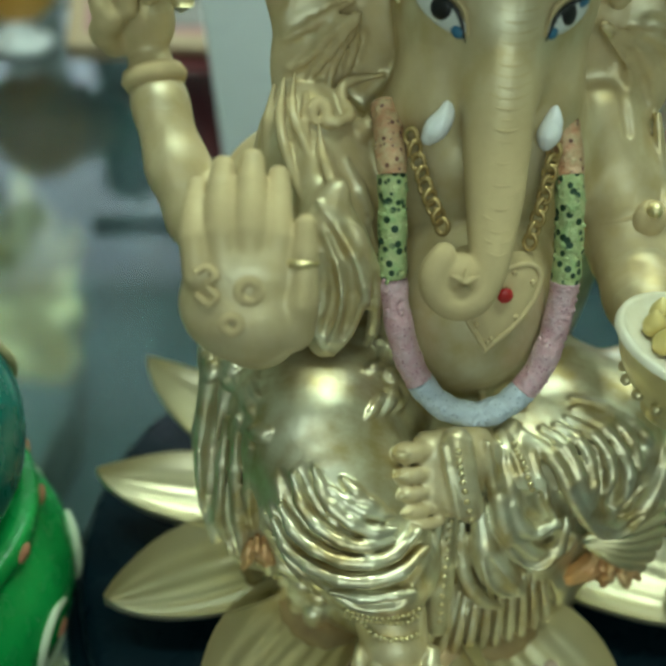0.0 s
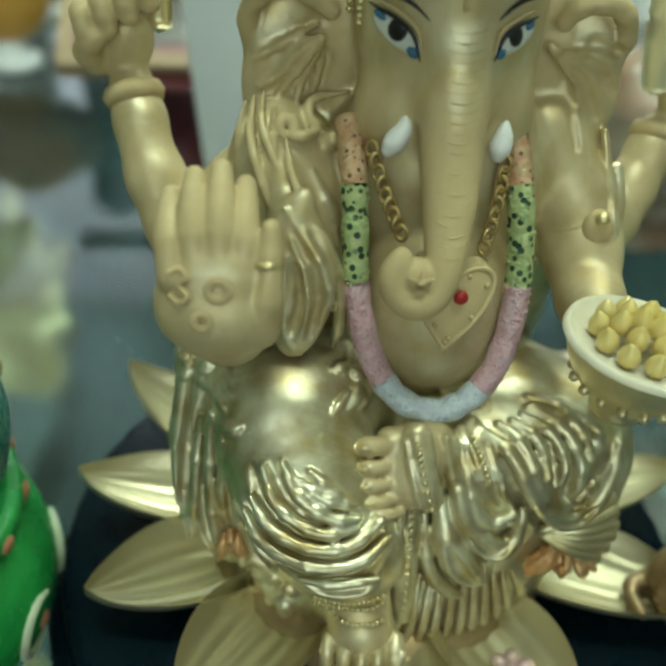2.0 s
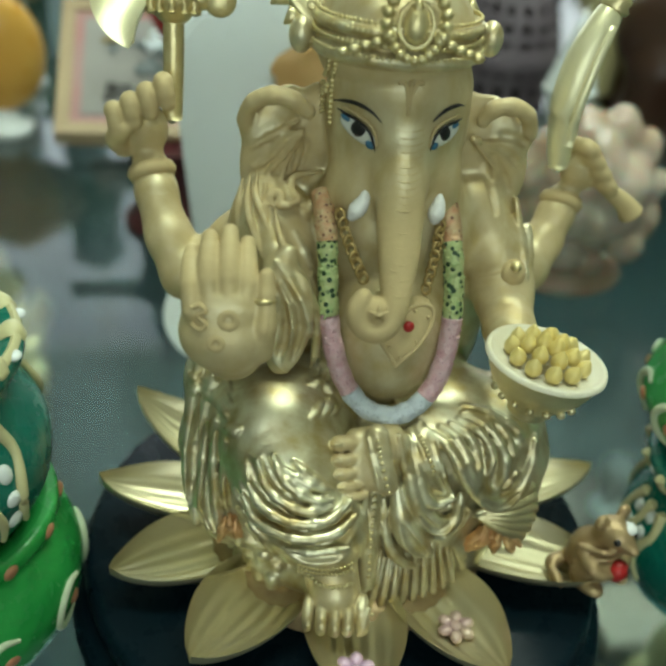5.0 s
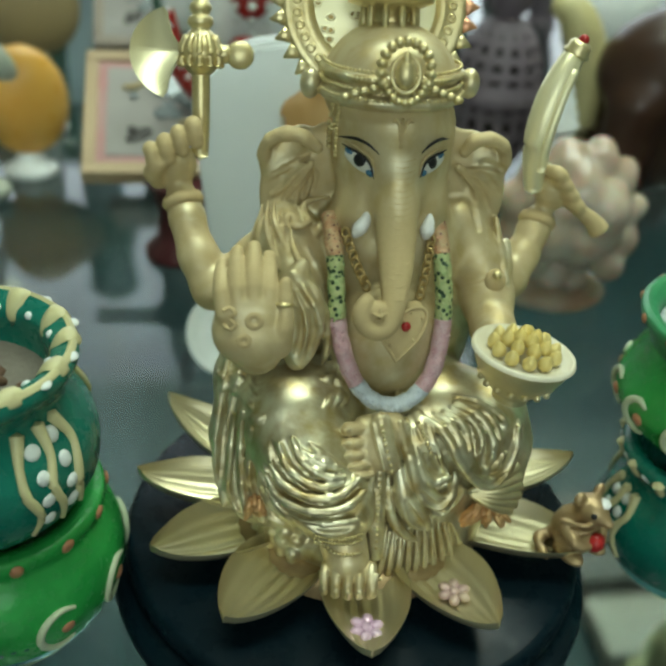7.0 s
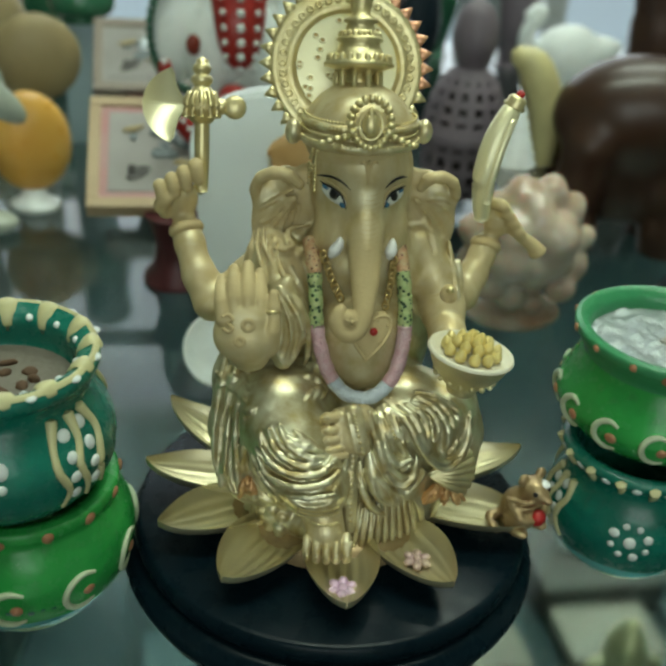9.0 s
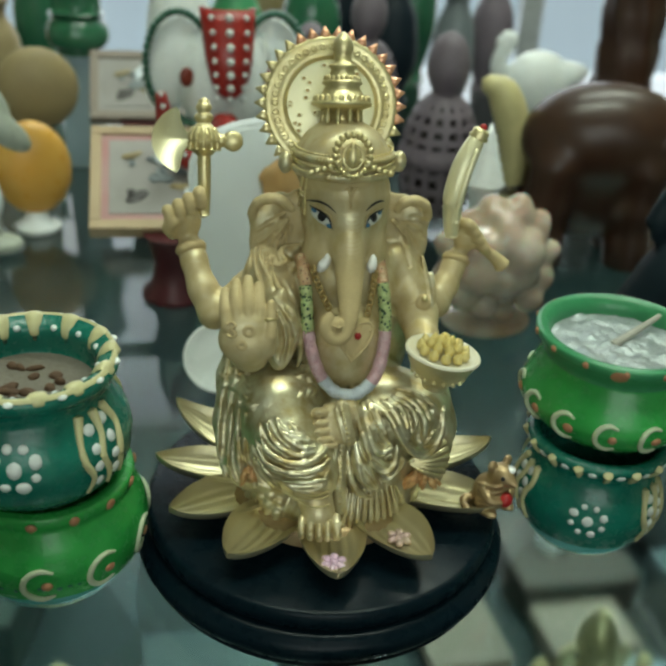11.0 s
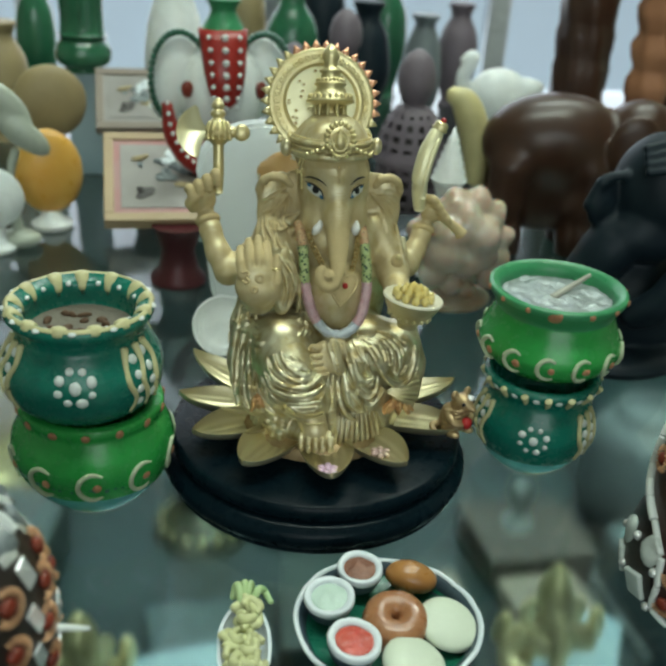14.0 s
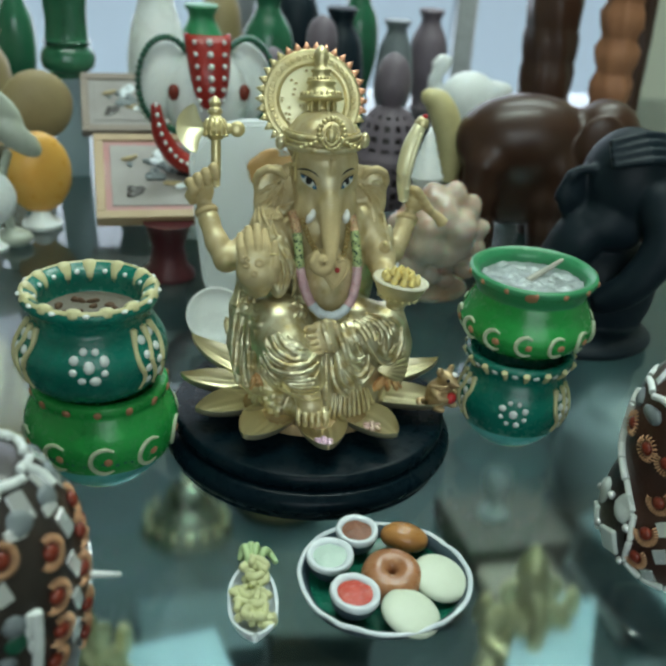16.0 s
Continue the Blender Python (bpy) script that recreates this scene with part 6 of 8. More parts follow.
# ---- painted clay pots, stacked in pairs ----
class Turned:
    """A turned pot and the places on its outside."""

    def __init__(self, outside, inside):
        self.out = rounded(outside, 6)
        self.full = [(0.0, outside[0][1])] + self.out + rounded(inside, 4) + [(0.0, inside[-1][1])]

    def spot(self, angle, z, off=0.0):
        """A place on the outside, and the way out of it."""
        zs, rs = [p[1] for p in self.out], [p[0] for p in self.out]
        n = min(range(len(zs) - 1), key=lambda i: abs(zs[i] - z) + abs(zs[i + 1] - z))
        dz = zs[n + 1] - zs[n]
        t = min(1, max(0, (z - zs[n]) / dz if abs(dz) > 1e-6 else 0))
        r = rs[n] + (rs[n + 1] - rs[n]) * t
        a = radians(angle)
        slope = -(rs[n + 1] - rs[n]) / (abs(dz) + 1e-6) * (1 if dz > 0 else -1)
        out = Vector((math.cos(a), math.sin(a), max(-1.5, min(1.5, slope)))).normalized()
        return Vector((r * math.cos(a), r * math.sin(a), z)) + out * off, out


def dot(pot, angle, z, size, mat, parent, name="dot", flat=0.45):
    p, out = pot.spot(angle, z)
    rnd = random.Random(int(angle * 7 + z * 991))
    bm = ball((0, 0, 0), (size * rnd.uniform(0.88, 1.1), size * rnd.uniform(0.9, 1.12), size * flat), 6, 12)
    m = Matrix.Translation(p) @ out.to_track_quat("Z", "Y").to_matrix().to_4x4()
    bmesh.ops.transform(bm, matrix=m, verts=bm.verts)
    return part(name, bm, mat, parent)


def line(pot, places, radii, mat, parent, name="painted_line"):
    pts = []
    for angle, z in places:
        p, _ = pot.spot(angle, z, 0.002)
        pts.append(tuple(p))
    return part(name, sweep(pts, radii, 8, 4), mat, parent)


def flower_of_dots(pot, angle, z, parent, size=0.019, reach=0.062, step=1.0):
    dot(pot, angle, z, size * 1.25, "whitedot", parent)
    r = pot.spot(angle, z)[0].xy.length
    for n in range(8):
        t = radians(45 * n + 20)
        dot(pot, angle + math.degrees(reach * math.cos(t) / r), z + reach * 0.92 * math.sin(t), size * (0.78 + 0.3 * (n % 3 == 0)), "whitedot", parent)


def ladder(pot, angle, low, high, parent):
    """Three wavy uprights with white dots between."""
    for n, off in enumerate((-13, 0, 13)):
        rows = [(angle + off + 3 * math.sin(k * 1.9 + n), low + (high - low) * k / 4) for k in range(5)]
        line(pot, rows, [0.007, 0.0105, 0.012, 0.0105, 0.016], "cream", parent)
    for k in range(4):
        for off in (-6, 7):
            dot(pot, angle + off, low + (high - low) * (0.14 + 0.23 * k) + 0.01 * (off > 0), 0.0185, "whitedot", parent)


def curl(pot, angle, z, parent, size=0.045, copper=True):
    """An open C with a copper dot in it."""
    r = pot.spot(angle, z)[0].xy.length
    rows = []
    for n in range(8):
        t = radians(55 + 250 * n / 7)
        rows.append((angle + math.degrees(size * 0.95 * math.cos(t) / r), z + size * math.sin(t)))
    line(pot, rows, [0.005, 0.0085, 0.010, 0.010, 0.010, 0.0095, 0.0085, 0.004], "palecurl", parent, "painted_curl")
    dot(pot, angle + math.degrees(0.012 / r), z - 0.002, 0.0175, "copper", parent)


def frill(pot, z, count, parent, z2):
    """Cream tears and white dots by turns along a rim."""
    for n in range(count):
        a = 360 * n / count
        rows = [(a, z), (a + 1.0, (z + z2) / 2), (a, z2)]
        if n % 2:
            line(pot, rows, [0.017, 0.012, 0.006], "cream", parent)
        else:
            dot(pot, a, (z + z2) / 2 + 0.006, 0.015, "whitedot", parent)


def pot_teal_left():
    pot = Turned([(0.17, 0.0), (0.232, 0.020), (0.282, 0.078), (0.298, 0.150), (0.288, 0.210), (0.252, 0.275), (0.234, 0.310), (0.246, 0.345), (0.268, 0.375), (0.266, 0.400), (0.250, 0.412)],
                 [(0.230, 0.404), (0.205, 0.378), (0.205, 0.31), (0.19, 0.28)])
    root = thing("clay_pot", "dark teal clay pot with white dot flowers, cream frills", "pot", (-0.905, -0.105, 0.452), -90, "stacked clay pots")
    part("body", lathe(pot.full, 80, 0.006, 1), "teal", root)
    part("filling", lathe([(0.0, 0.296), (0.10, 0.297), (0.20, 0.300), (0.204, 0.285), (0.0, 0.28)], 40, 0.01, 3), "clay", root, "grey clay filling")
    rnd = random.Random(21)
    for n in range(26):
        a, r = rnd.uniform(0, 6.3), 0.15 * rnd.random() ** 0.6
        bm = wavy(ball((r * math.cos(a), r * math.sin(a), 0.300), (rnd.uniform(0.015, 0.035), rnd.uniform(0.010, 0.02), 0.012), 6, 8, Matrix.Rotation(rnd.uniform(0, 3), 4, "Z")), 0.008, 40, n)
        part("bark_chip", bm, "bark", root, "brown bark chip")
    flower_of_dots(pot, 0, 0.205, root, 0.019, 0.062)
    for a in (53, -66, 140, 225):
        ladder(pot, a, 0.070, 0.300, root)
    flower_of_dots(pot, 180, 0.205, root, 0.019, 0.062)
    # frill on the rim's top and inner edge
    part("painted_line", lathe([(0.248, 0.412), (0.255, 0.4175), (0.262, 0.4135), (0.266, 0.405)], 80, 0.006, 1), "cream", root)
    for n in range(26):
        a = 360 * n / 26 + (3 if n % 3 else 0)
        c, s = math.cos(radians(a)), math.sin(radians(a))
        if n % 2:
            rows = [(r * c, r * s, z) for r, z in ((0.267, 0.394), (0.250, 0.414), (0.228, 0.405), (0.208, 0.375), (0.206, 0.345))]
            part("painted_line", sweep(rows, [0.017, 0.027, 0.024, 0.017, 0.007], 8, 4, 0.4), "cream", root)
        else:
            part("dot", ball((0.262 * c, 0.262 * s, 0.404), (0.017, 0.015, 0.008), 6, 10), "whitedot", root)
            part("dot", ball((0.214 * c, 0.212 * s, 0.385), (0.014, 0.012, 0.010), 6, 10), "whitedot", root)
    return root


def pot_green_left():
    pot = Turned([(0.12, 0.0), (0.16, 0.014), (0.225, 0.075), (0.285, 0.165), (0.311, 0.255), (0.303, 0.325), (0.275, 0.385), (0.266, 0.408), (0.274, 0.432), (0.270, 0.455), (0.25, 0.462)],
                 [(0.225, 0.456), (0.20, 0.42), (0.20, 0.34), (0.17, 0.28)])
    root = thing("clay_pot", "glossy green clay pot with cream curls under another pot", "pot", (-0.885, -0.095, 0.0), -90, "stacked clay pots")
    n = next(i for i, p in enumerate(pot.full) if p[1] > 0.165)
    part("body", lathe(pot.full[n - 1 :], 80, 0.006, 2), "green", root)
    part("foot", lathe(pot.full[:n], 80, 0.006, 2), "base_teal", root, "glossy teal foot with its mirrored sheen painted pale")
    for k in range(10):
        curl(pot, 36 * k + 4, 0.240, root, 0.060)
    rnd = random.Random(2)
    for k in range(60):
        dot(pot, 6 * k + rnd.uniform(-2, 2), 0.222 + rnd.uniform(-0.008, 0.008), rnd.uniform(0.006, 0.012), "leafplate", root, "stain", 0.12)
    for k in range(14):
        dot(pot, 360 * k / 14, 0.432, 0.018, "copper", root)
    return root


def pot_teal_right():
    pot = Turned([(0.105, 0.0), (0.145, 0.012), (0.210, 0.080), (0.248, 0.160), (0.258, 0.230), (0.242, 0.300), (0.218, 0.350), (0.212, 0.380), (0.230, 0.415), (0.246, 0.437), (0.243, 0.457), (0.226, 0.466)],
                 [(0.205, 0.458), (0.19, 0.43), (0.18, 0.35), (0.15, 0.30)])
    root = thing("clay_pot", "dark teal clay pot with white dot flower under another pot", "pot", (0.985, 0.035, 0.0), -115, "stacked clay pots")
    n = next(i for i, p in enumerate(pot.full) if p[1] > 0.125)
    part("body", lathe(pot.full[n - 1 :], 80, 0.006, 5), "teal", root)
    part("foot", lathe(pot.full[:n], 80, 0.006, 5), "base_teal", root, "glossy teal foot with its mirrored sheen painted pale")
    flower_of_dots(pot, 4, 0.250, root, 0.0145, 0.056)
    flower_of_dots(pot, 184, 0.250, root, 0.0145, 0.056)
    for a in (66, -64, 130, 235):
        ladder(pot, a, 0.140, 0.340, root)
    frill(pot, 0.446, 32, root, 0.398)
    return root


def pot_mint_right():
    pot = Turned([(0.15, 0.0), (0.21, 0.020), (0.275, 0.070), (0.302, 0.118), (0.300, 0.155), (0.278, 0.210), (0.254, 0.262), (0.248, 0.288), (0.266, 0.320), (0.286, 0.348), (0.288, 0.370), (0.275, 0.380)],
                 [(0.256, 0.374), (0.238, 0.347), (0.232, 0.30), (0.22, 0.27)])
    root = thing("clay_pot", "light green clay candle pot with silver wax and curls", "pot", (1.015, 0.095, 0.452), -115, "stacked clay pots")
    split = next(i for i, p in enumerate(pot.full) if p[1] > 0.28)
    part("body", lathe(pot.full[:split], 80, 0.006, 7), "green", root)
    part("rim", lathe(pot.full[split - 1 :], 80, 0.006, 7), "mint", root, "pale mint green flared rim")
    bm = lathe([(0.0, 0.327)] + [(0.012 * k, 0.327 - 0.0003 * k) for k in range(1, 20)] + [(0.234, 0.315), (0.22, 0.285), (0.0, 0.28)], 64)
    for v in bm.verts:
        if v.co.z > 0.318:
            v.co.z += 0.012 * noise.noise(v.co * 16) + 0.009 * noise.noise(v.co * 45)
    part("wax", bm, "wax", root, "silver glitter candle wax")
    part("wick", sweep([(0.02, -0.02, 0.322), (-0.04, 0.025, 0.338), (-0.10, 0.07, 0.356), (-0.165, 0.12, 0.378)], [0.016, 0.014, 0.012, 0.009], 10), "wick", root, "thick cotton wick lying on the wax")
    for k in range(13):
        curl(pot, 360 * k / 13 + 4, 0.124, root, 0.046)
    for k in range(14):
        dot(pot, 360 * k / 14 + 6, 0.358, 0.0135, "copper", root)
    dot(pot, 2, 0.346, 0.028, "copper", root, flat=0.2)
    return root


pot_green_left()
pot_teal_left()
pot_teal_right()
pot_mint_right()

# ---- toy food in front ----
def plate():
    root = thing("toy_plate", "dark toy plate with a green floor and uneven white rim", "plate", (0.132, -0.985, 0.0), 12)
    oval = Matrix.Diagonal((0.97, 0.94, 1, 1))
    for name, profile, mat, lab in (
        ("dish", rounded([(0.0, 0.0), (0.19, 0.0), (0.265, 0.020), (0.312, 0.058), (0.325, 0.088)], 4) + [(0.320, 0.094), (0.300, 0.086)] + rounded([(0.285, 0.06), (0.25, 0.032), (0.0, 0.026)], 3), "navy", "dark grey-blue dish"),
        ("lining", rounded([(0.0, 0.029), (0.245, 0.034), (0.288, 0.064), (0.300, 0.084)], 4), "leafplate", "glossy green lining"),
        ("rim", rounded([(0.306, 0.086), (0.312, 0.094), (0.320, 0.097), (0.327, 0.092), (0.326, 0.084)], 4), "enamel", "uneven white painted rim"),
    ):
        bm = lathe(profile, 72, 0.012, 9)
        for v in bm.verts:
            v.co += Vector((0, 0, 0.010 * noise.noise(v.co * 8) + 0.006 * noise.noise(v.co * 26))) * (v.co.xy.length > 0.27)
        bmesh.ops.transform(bm, matrix=oval, verts=bm.verts)
        part(name, bm, mat, root, lab)
    return root


def cup(at, r, fill, label, tilt=(0, 0)):
    root = thing("toy_cup", label, "cup", at, group="cups on the toy plate")
    root.matrix_basis = pose(at[0] * U, at[1] * U, at[2] * U, tilt[0], tilt[1], 0)
    part("bowl", lathe(rounded([(0.0, 0.0), (0.55 * r, 0.0), (0.85 * r, 0.03), (0.98 * r, 0.07)], 4), 36), "navy", root, "dark outside")
    part("lip", wavy(lathe(rounded([(0.97 * r, 0.066), (1.02 * r, 0.078), (0.98 * r, 0.092), (0.86 * r, 0.094), (0.72 * r, 0.086), (0.68 * r, 0.07)], 4), 36), 0.003, 20), "enamel", root, "thick white lip")
    bm = lathe([(0.0, 0.088)] + [(0.1 * k * r, 0.088 - 0.00012 * k * k) for k in range(1, 8)] + [(0.74 * r, 0.076)], 36)
    for v in bm.verts:
        v.co.z += 0.006 * noise.noise(v.co * 30)
    part("filling", bm, fill, root)
    return root


def doughnut():
    ob = part("doughnut", wavy(lathe(rounded([(0.010, 0.060), (0.014, 0.03), (0.055, 0.004), (0.098, 0.022), (0.115, 0.062), (0.100, 0.104), (0.060, 0.120), (0.024, 0.106), (0.012, 0.080), (0.010, 0.060)], 5), 48), 0.004, 12), "doughnut")
    ob.matrix_basis = pose(0.0156, -0.0995, 0.0034, 10, -3, 0) @ Matrix.Scale(0.98, 4)
    return tagged(ob, "shiny brown toy doughnut with a dimpled hole", "doughnut")


def bun():
    bm = ball((0, 0, 0), (0.094, 0.062, 0.054), 20, 28)
    wavy(bm, 0.006, 9, 2)
    ob = part("bread_roll", bm, "bun")
    ob.matrix_basis = pose(0.0252, -0.0800, 0.0098, 4, 6, -12)
    return tagged(ob, "glossy golden brown oval toy bread roll", "bread roll")


def rice_cake(at, turn):
    bm = wavy(lathe(rounded([(0.0, 0.0), (0.05, 0.002), (0.098, 0.024), (0.106, 0.040), (0.092, 0.058), (0.05, 0.072), (0.0, 0.076)], 5), 48), 0.003, 9, at[0])
    ob = part("rice_cake", bm, "rice")
    ob.matrix_basis = pose(at[0] * U, at[1] * U, at[2] * U, *turn)
    return tagged(ob, "pale greenish white steamed toy rice cake", "rice cake", "rice cakes on the toy plate")


def boat():
    """A small white leaf-shaped boat full of green sprouts."""
    root = thing("toy_boat_dish", "white boat-shaped toy dish heaped with green sprouts", "dish", (-0.350, -1.035, 0.0), 86)
    bm = bmesh.new()
    nu, nv = 20, 12
    rows = []
    for i in range(nu + 1):
        u = i / nu * 2 - 1
        w = 0.088 * max(0.03, (1 - abs(u) ** 2.4)) ** 0.6
        row = []
        for j in range(nv + 1):
            a = math.pi * j / nv
            row.append(bm.verts.new((0.195 * u, -w * math.cos(a), 0.062 + 0.030 * u * u * (u < 0) - 0.060 * math.sin(a) * (1 - 0.4 * abs(u) ** 3))))
        rows.append(row)
    for a, b in zip(rows[:-1], rows[1:]):
        for j in range(nv):
            bm.faces.new((a[j], a[j + 1], b[j + 1], b[j]))
    bmesh.ops.recalc_face_normals(bm, faces=bm.faces)
    bmesh.ops.solidify(bm, geom=bm.faces[:], thickness=0.012)
    part("shell", wavy(bm, 0.003, 20), "enamel", root, "white glazed shell")
    rnd = random.Random(12)
    for n in range(24):
        x, y = rnd.uniform(-0.12, 0.15), rnd.uniform(-0.048, 0.048)
        z = 0.060 + rnd.uniform(0, 0.04) + (0.03 if x > 0.08 else 0)
        a = rnd.uniform(0, 6.3)
        pts = []
        for k in range(6):
            t = a + k * rnd.uniform(0.5, 0.95)
            pts.append((x + 0.030 * math.cos(t), y + 0.026 * math.sin(t), z + 0.006 * k * rnd.uniform(0.2, 1)))
        part("sprout", sweep(pts, [0.014, 0.0155, 0.0155, 0.015, 0.014, 0.012], 8, 4), "sprout", root)
    for n in range(6):
        t = rnd.uniform(-1.3, 1.3)
        pts = [(0.12, 0.02 * math.sin(t), 0.095), (0.165 + 0.02 * math.cos(t), 0.05 * math.sin(t), 0.135), (0.200, 0.075 * math.sin(t), 0.125 + 0.02 * math.cos(3 * t)), (0.190 - 0.03 * abs(t), 0.10 * math.sin(t), 0.095)]
        part("sprout", sweep(pts, [0.013, 0.013, 0.012, 0.009], 8, 4), "sprouttip", root, "bright green sprout tip")
    return root


plate()
cup((0.070, -0.775, 0.050), 0.080, "browncurry", "white-lipped toy cup of brown curry", (4, 0))
cup((-0.052, -0.905, 0.050), 0.086, "chutney", "white-lipped toy cup of pale green chutney", (5, -4))
cup((-0.012, -1.110, 0.052), 0.088, "redchutney", "white-lipped toy cup of red chutney", (4, 4))
doughnut()
bun()
rice_cake((0.322, -1.022, 0.052), (10, 10, 0))
rice_cake((0.172, -1.182, 0.050), (12, 4, 40))
boat()

# ---- behind the idol, on the same glass ----
def sculpt(name, mat, build, low, high, step, at, label, category, turn=0.0, group="", extras=()):
    """A carved figure in one mesh; extras are shapes with materials of their own in the same cast."""
    clay = Clay(low, high, step)
    build(clay)
    data = clay_mesh(name, clay, mat)
    bm = bmesh.new()
    bm.from_mesh(data)
    for other, one in extras:
        if M[one].name not in data.materials:
            data.materials.append(M[one])
        put(bm, other, None, data.materials.find(M[one].name))
    bm.to_mesh(data)
    bm.free()
    data.transform(Matrix.Diagonal((U, U, U, 1)))
    data.polygons.foreach_set("use_smooth", [True] * len(data.polygons))
    ob = new(name, data)
    ob.matrix_basis = pose(at[0] * U, at[1] * U, at[2] * U, 0, 0, turn)
    return tagged(ob, label, category, group)


def marble_slab():
    root = thing("marble_plaque", "white marble plaque with an amber painted patch, standing on glass", "plaque", (-0.13, 1.27, 0.0), 4)
    bm = bmesh.new()
    ring = []
    for n in range(33):
        a = math.pi * n / 32
        ring.append((0.33 * math.cos(a), 0.93 + 0.26 * math.sin(a) ** 0.8))
    ring += [(-0.33, 0.93), (-0.26, 0.30), (-0.17, 0.0), (0.17, 0.0), (0.26, 0.30)]
    top = [bm.verts.new((x, -0.05, z)) for x, z in ring]
    face = bm.faces.new(top)
    more = bmesh.ops.extrude_face_region(bm, geom=[face])
    bmesh.ops.translate(bm, vec=(0, 0.11, 0), verts=[v for v in more["geom"] if isinstance(v, bmesh.types.BMVert)])
    bmesh.ops.bevel(bm, geom=[e for e in bm.edges if abs(e.verts[0].co.y - e.verts[1].co.y) < 1e-5], offset=0.02, segments=3, affect="EDGES")
    part("slab", bm, "plaque", root)
    part("patch", wavy(ball((0.110, -0.047, 0.935), (0.150, 0.010, 0.115), 12, 32), 0.016, 11, 2), "amberwash", root, "amber painted patch")
    return root


def marble_egg():
    ob = part("marble_dish", wavy(lathe(rounded([(0.0, 0.0), (0.095, 0.0), (0.140, 0.014), (0.163, 0.040), (0.165, 0.048), (0.156, 0.050), (0.130, 0.030), (0.090, 0.018), (0.0, 0.016)], 4), 48), 0.002, 6), "marble")
    ob.matrix_basis = pose(-0.0325, 0.1125, 0.0128, 48, 0, 0)
    return tagged(ob, "small white marble dish leaning against the plaque", "dish")


def picture_stand(at, size, lean, label, wood="pinewood", border="rosewash"):
    root = thing("picture_stand", label, "picture", at, 3, "leaning painted tablets")
    w, h = size
    tilt = Matrix.Translation((0, 0, 0.36)) @ Matrix.Rotation(radians(lean), 4, "X")
    frame_bm = bmesh.new()
    for x, z, sx, sz in ((0, 0.03, w, 0.06), (0, h - 0.03, w, 0.06), (-w / 2 + 0.03, h / 2, 0.06, h - 0.12), (w / 2 - 0.03, h / 2, 0.06, h - 0.12)):
        put(frame_bm, box((x, 0, z), (sx, 0.085, sz), 0.008))
    bmesh.ops.transform(frame_bm, matrix=tilt, verts=frame_bm.verts)
    part("frame", frame_bm, wood, root, "plain wooden frame", smooth=False)
    for name, y, inset, mat in (("border", -0.018, 0.058, border), ("painting", -0.024, 0.100, "picture")):
        bm = box((0, y, h / 2), (w - 2 * inset, 0.02, h - 2 * inset), 0.002)
        bmesh.ops.transform(bm, matrix=tilt, verts=bm.verts)
        part(name, bm, mat, root, smooth=False)
    rnd = random.Random(3)
    for n in range(22):
        bm = wavy(ball((0, 0, 0), (rnd.uniform(0.02, 0.075), 0.003, rnd.uniform(0.012, 0.035)), 6, 14), 0.02, 22, n)
        m = Matrix.Translation((rnd.uniform(-w / 2 + 0.2, w / 2 - 0.2), -0.034 - 0.0004 * n, rnd.uniform(0.16, h - 0.16))) @ Matrix.Rotation(rnd.uniform(-0.9, 0.9), 4, "Y")
        bmesh.ops.transform(bm, matrix=tilt @ m, verts=bm.verts)
        part("painted_shape", bm, ("greystone", "enamel", "lac", "tan", "greystone")[n % 5], root)
    part("pedestal", lathe([(0.0, 0.0), (0.17, 0.0), (0.17, 0.03), (0.12, 0.08), (0.10, 0.20), (0.14, 0.33), (0.16, 0.36), (0.0, 0.36)], 24), "maroon", root, "maroon turned pedestal")
    return root


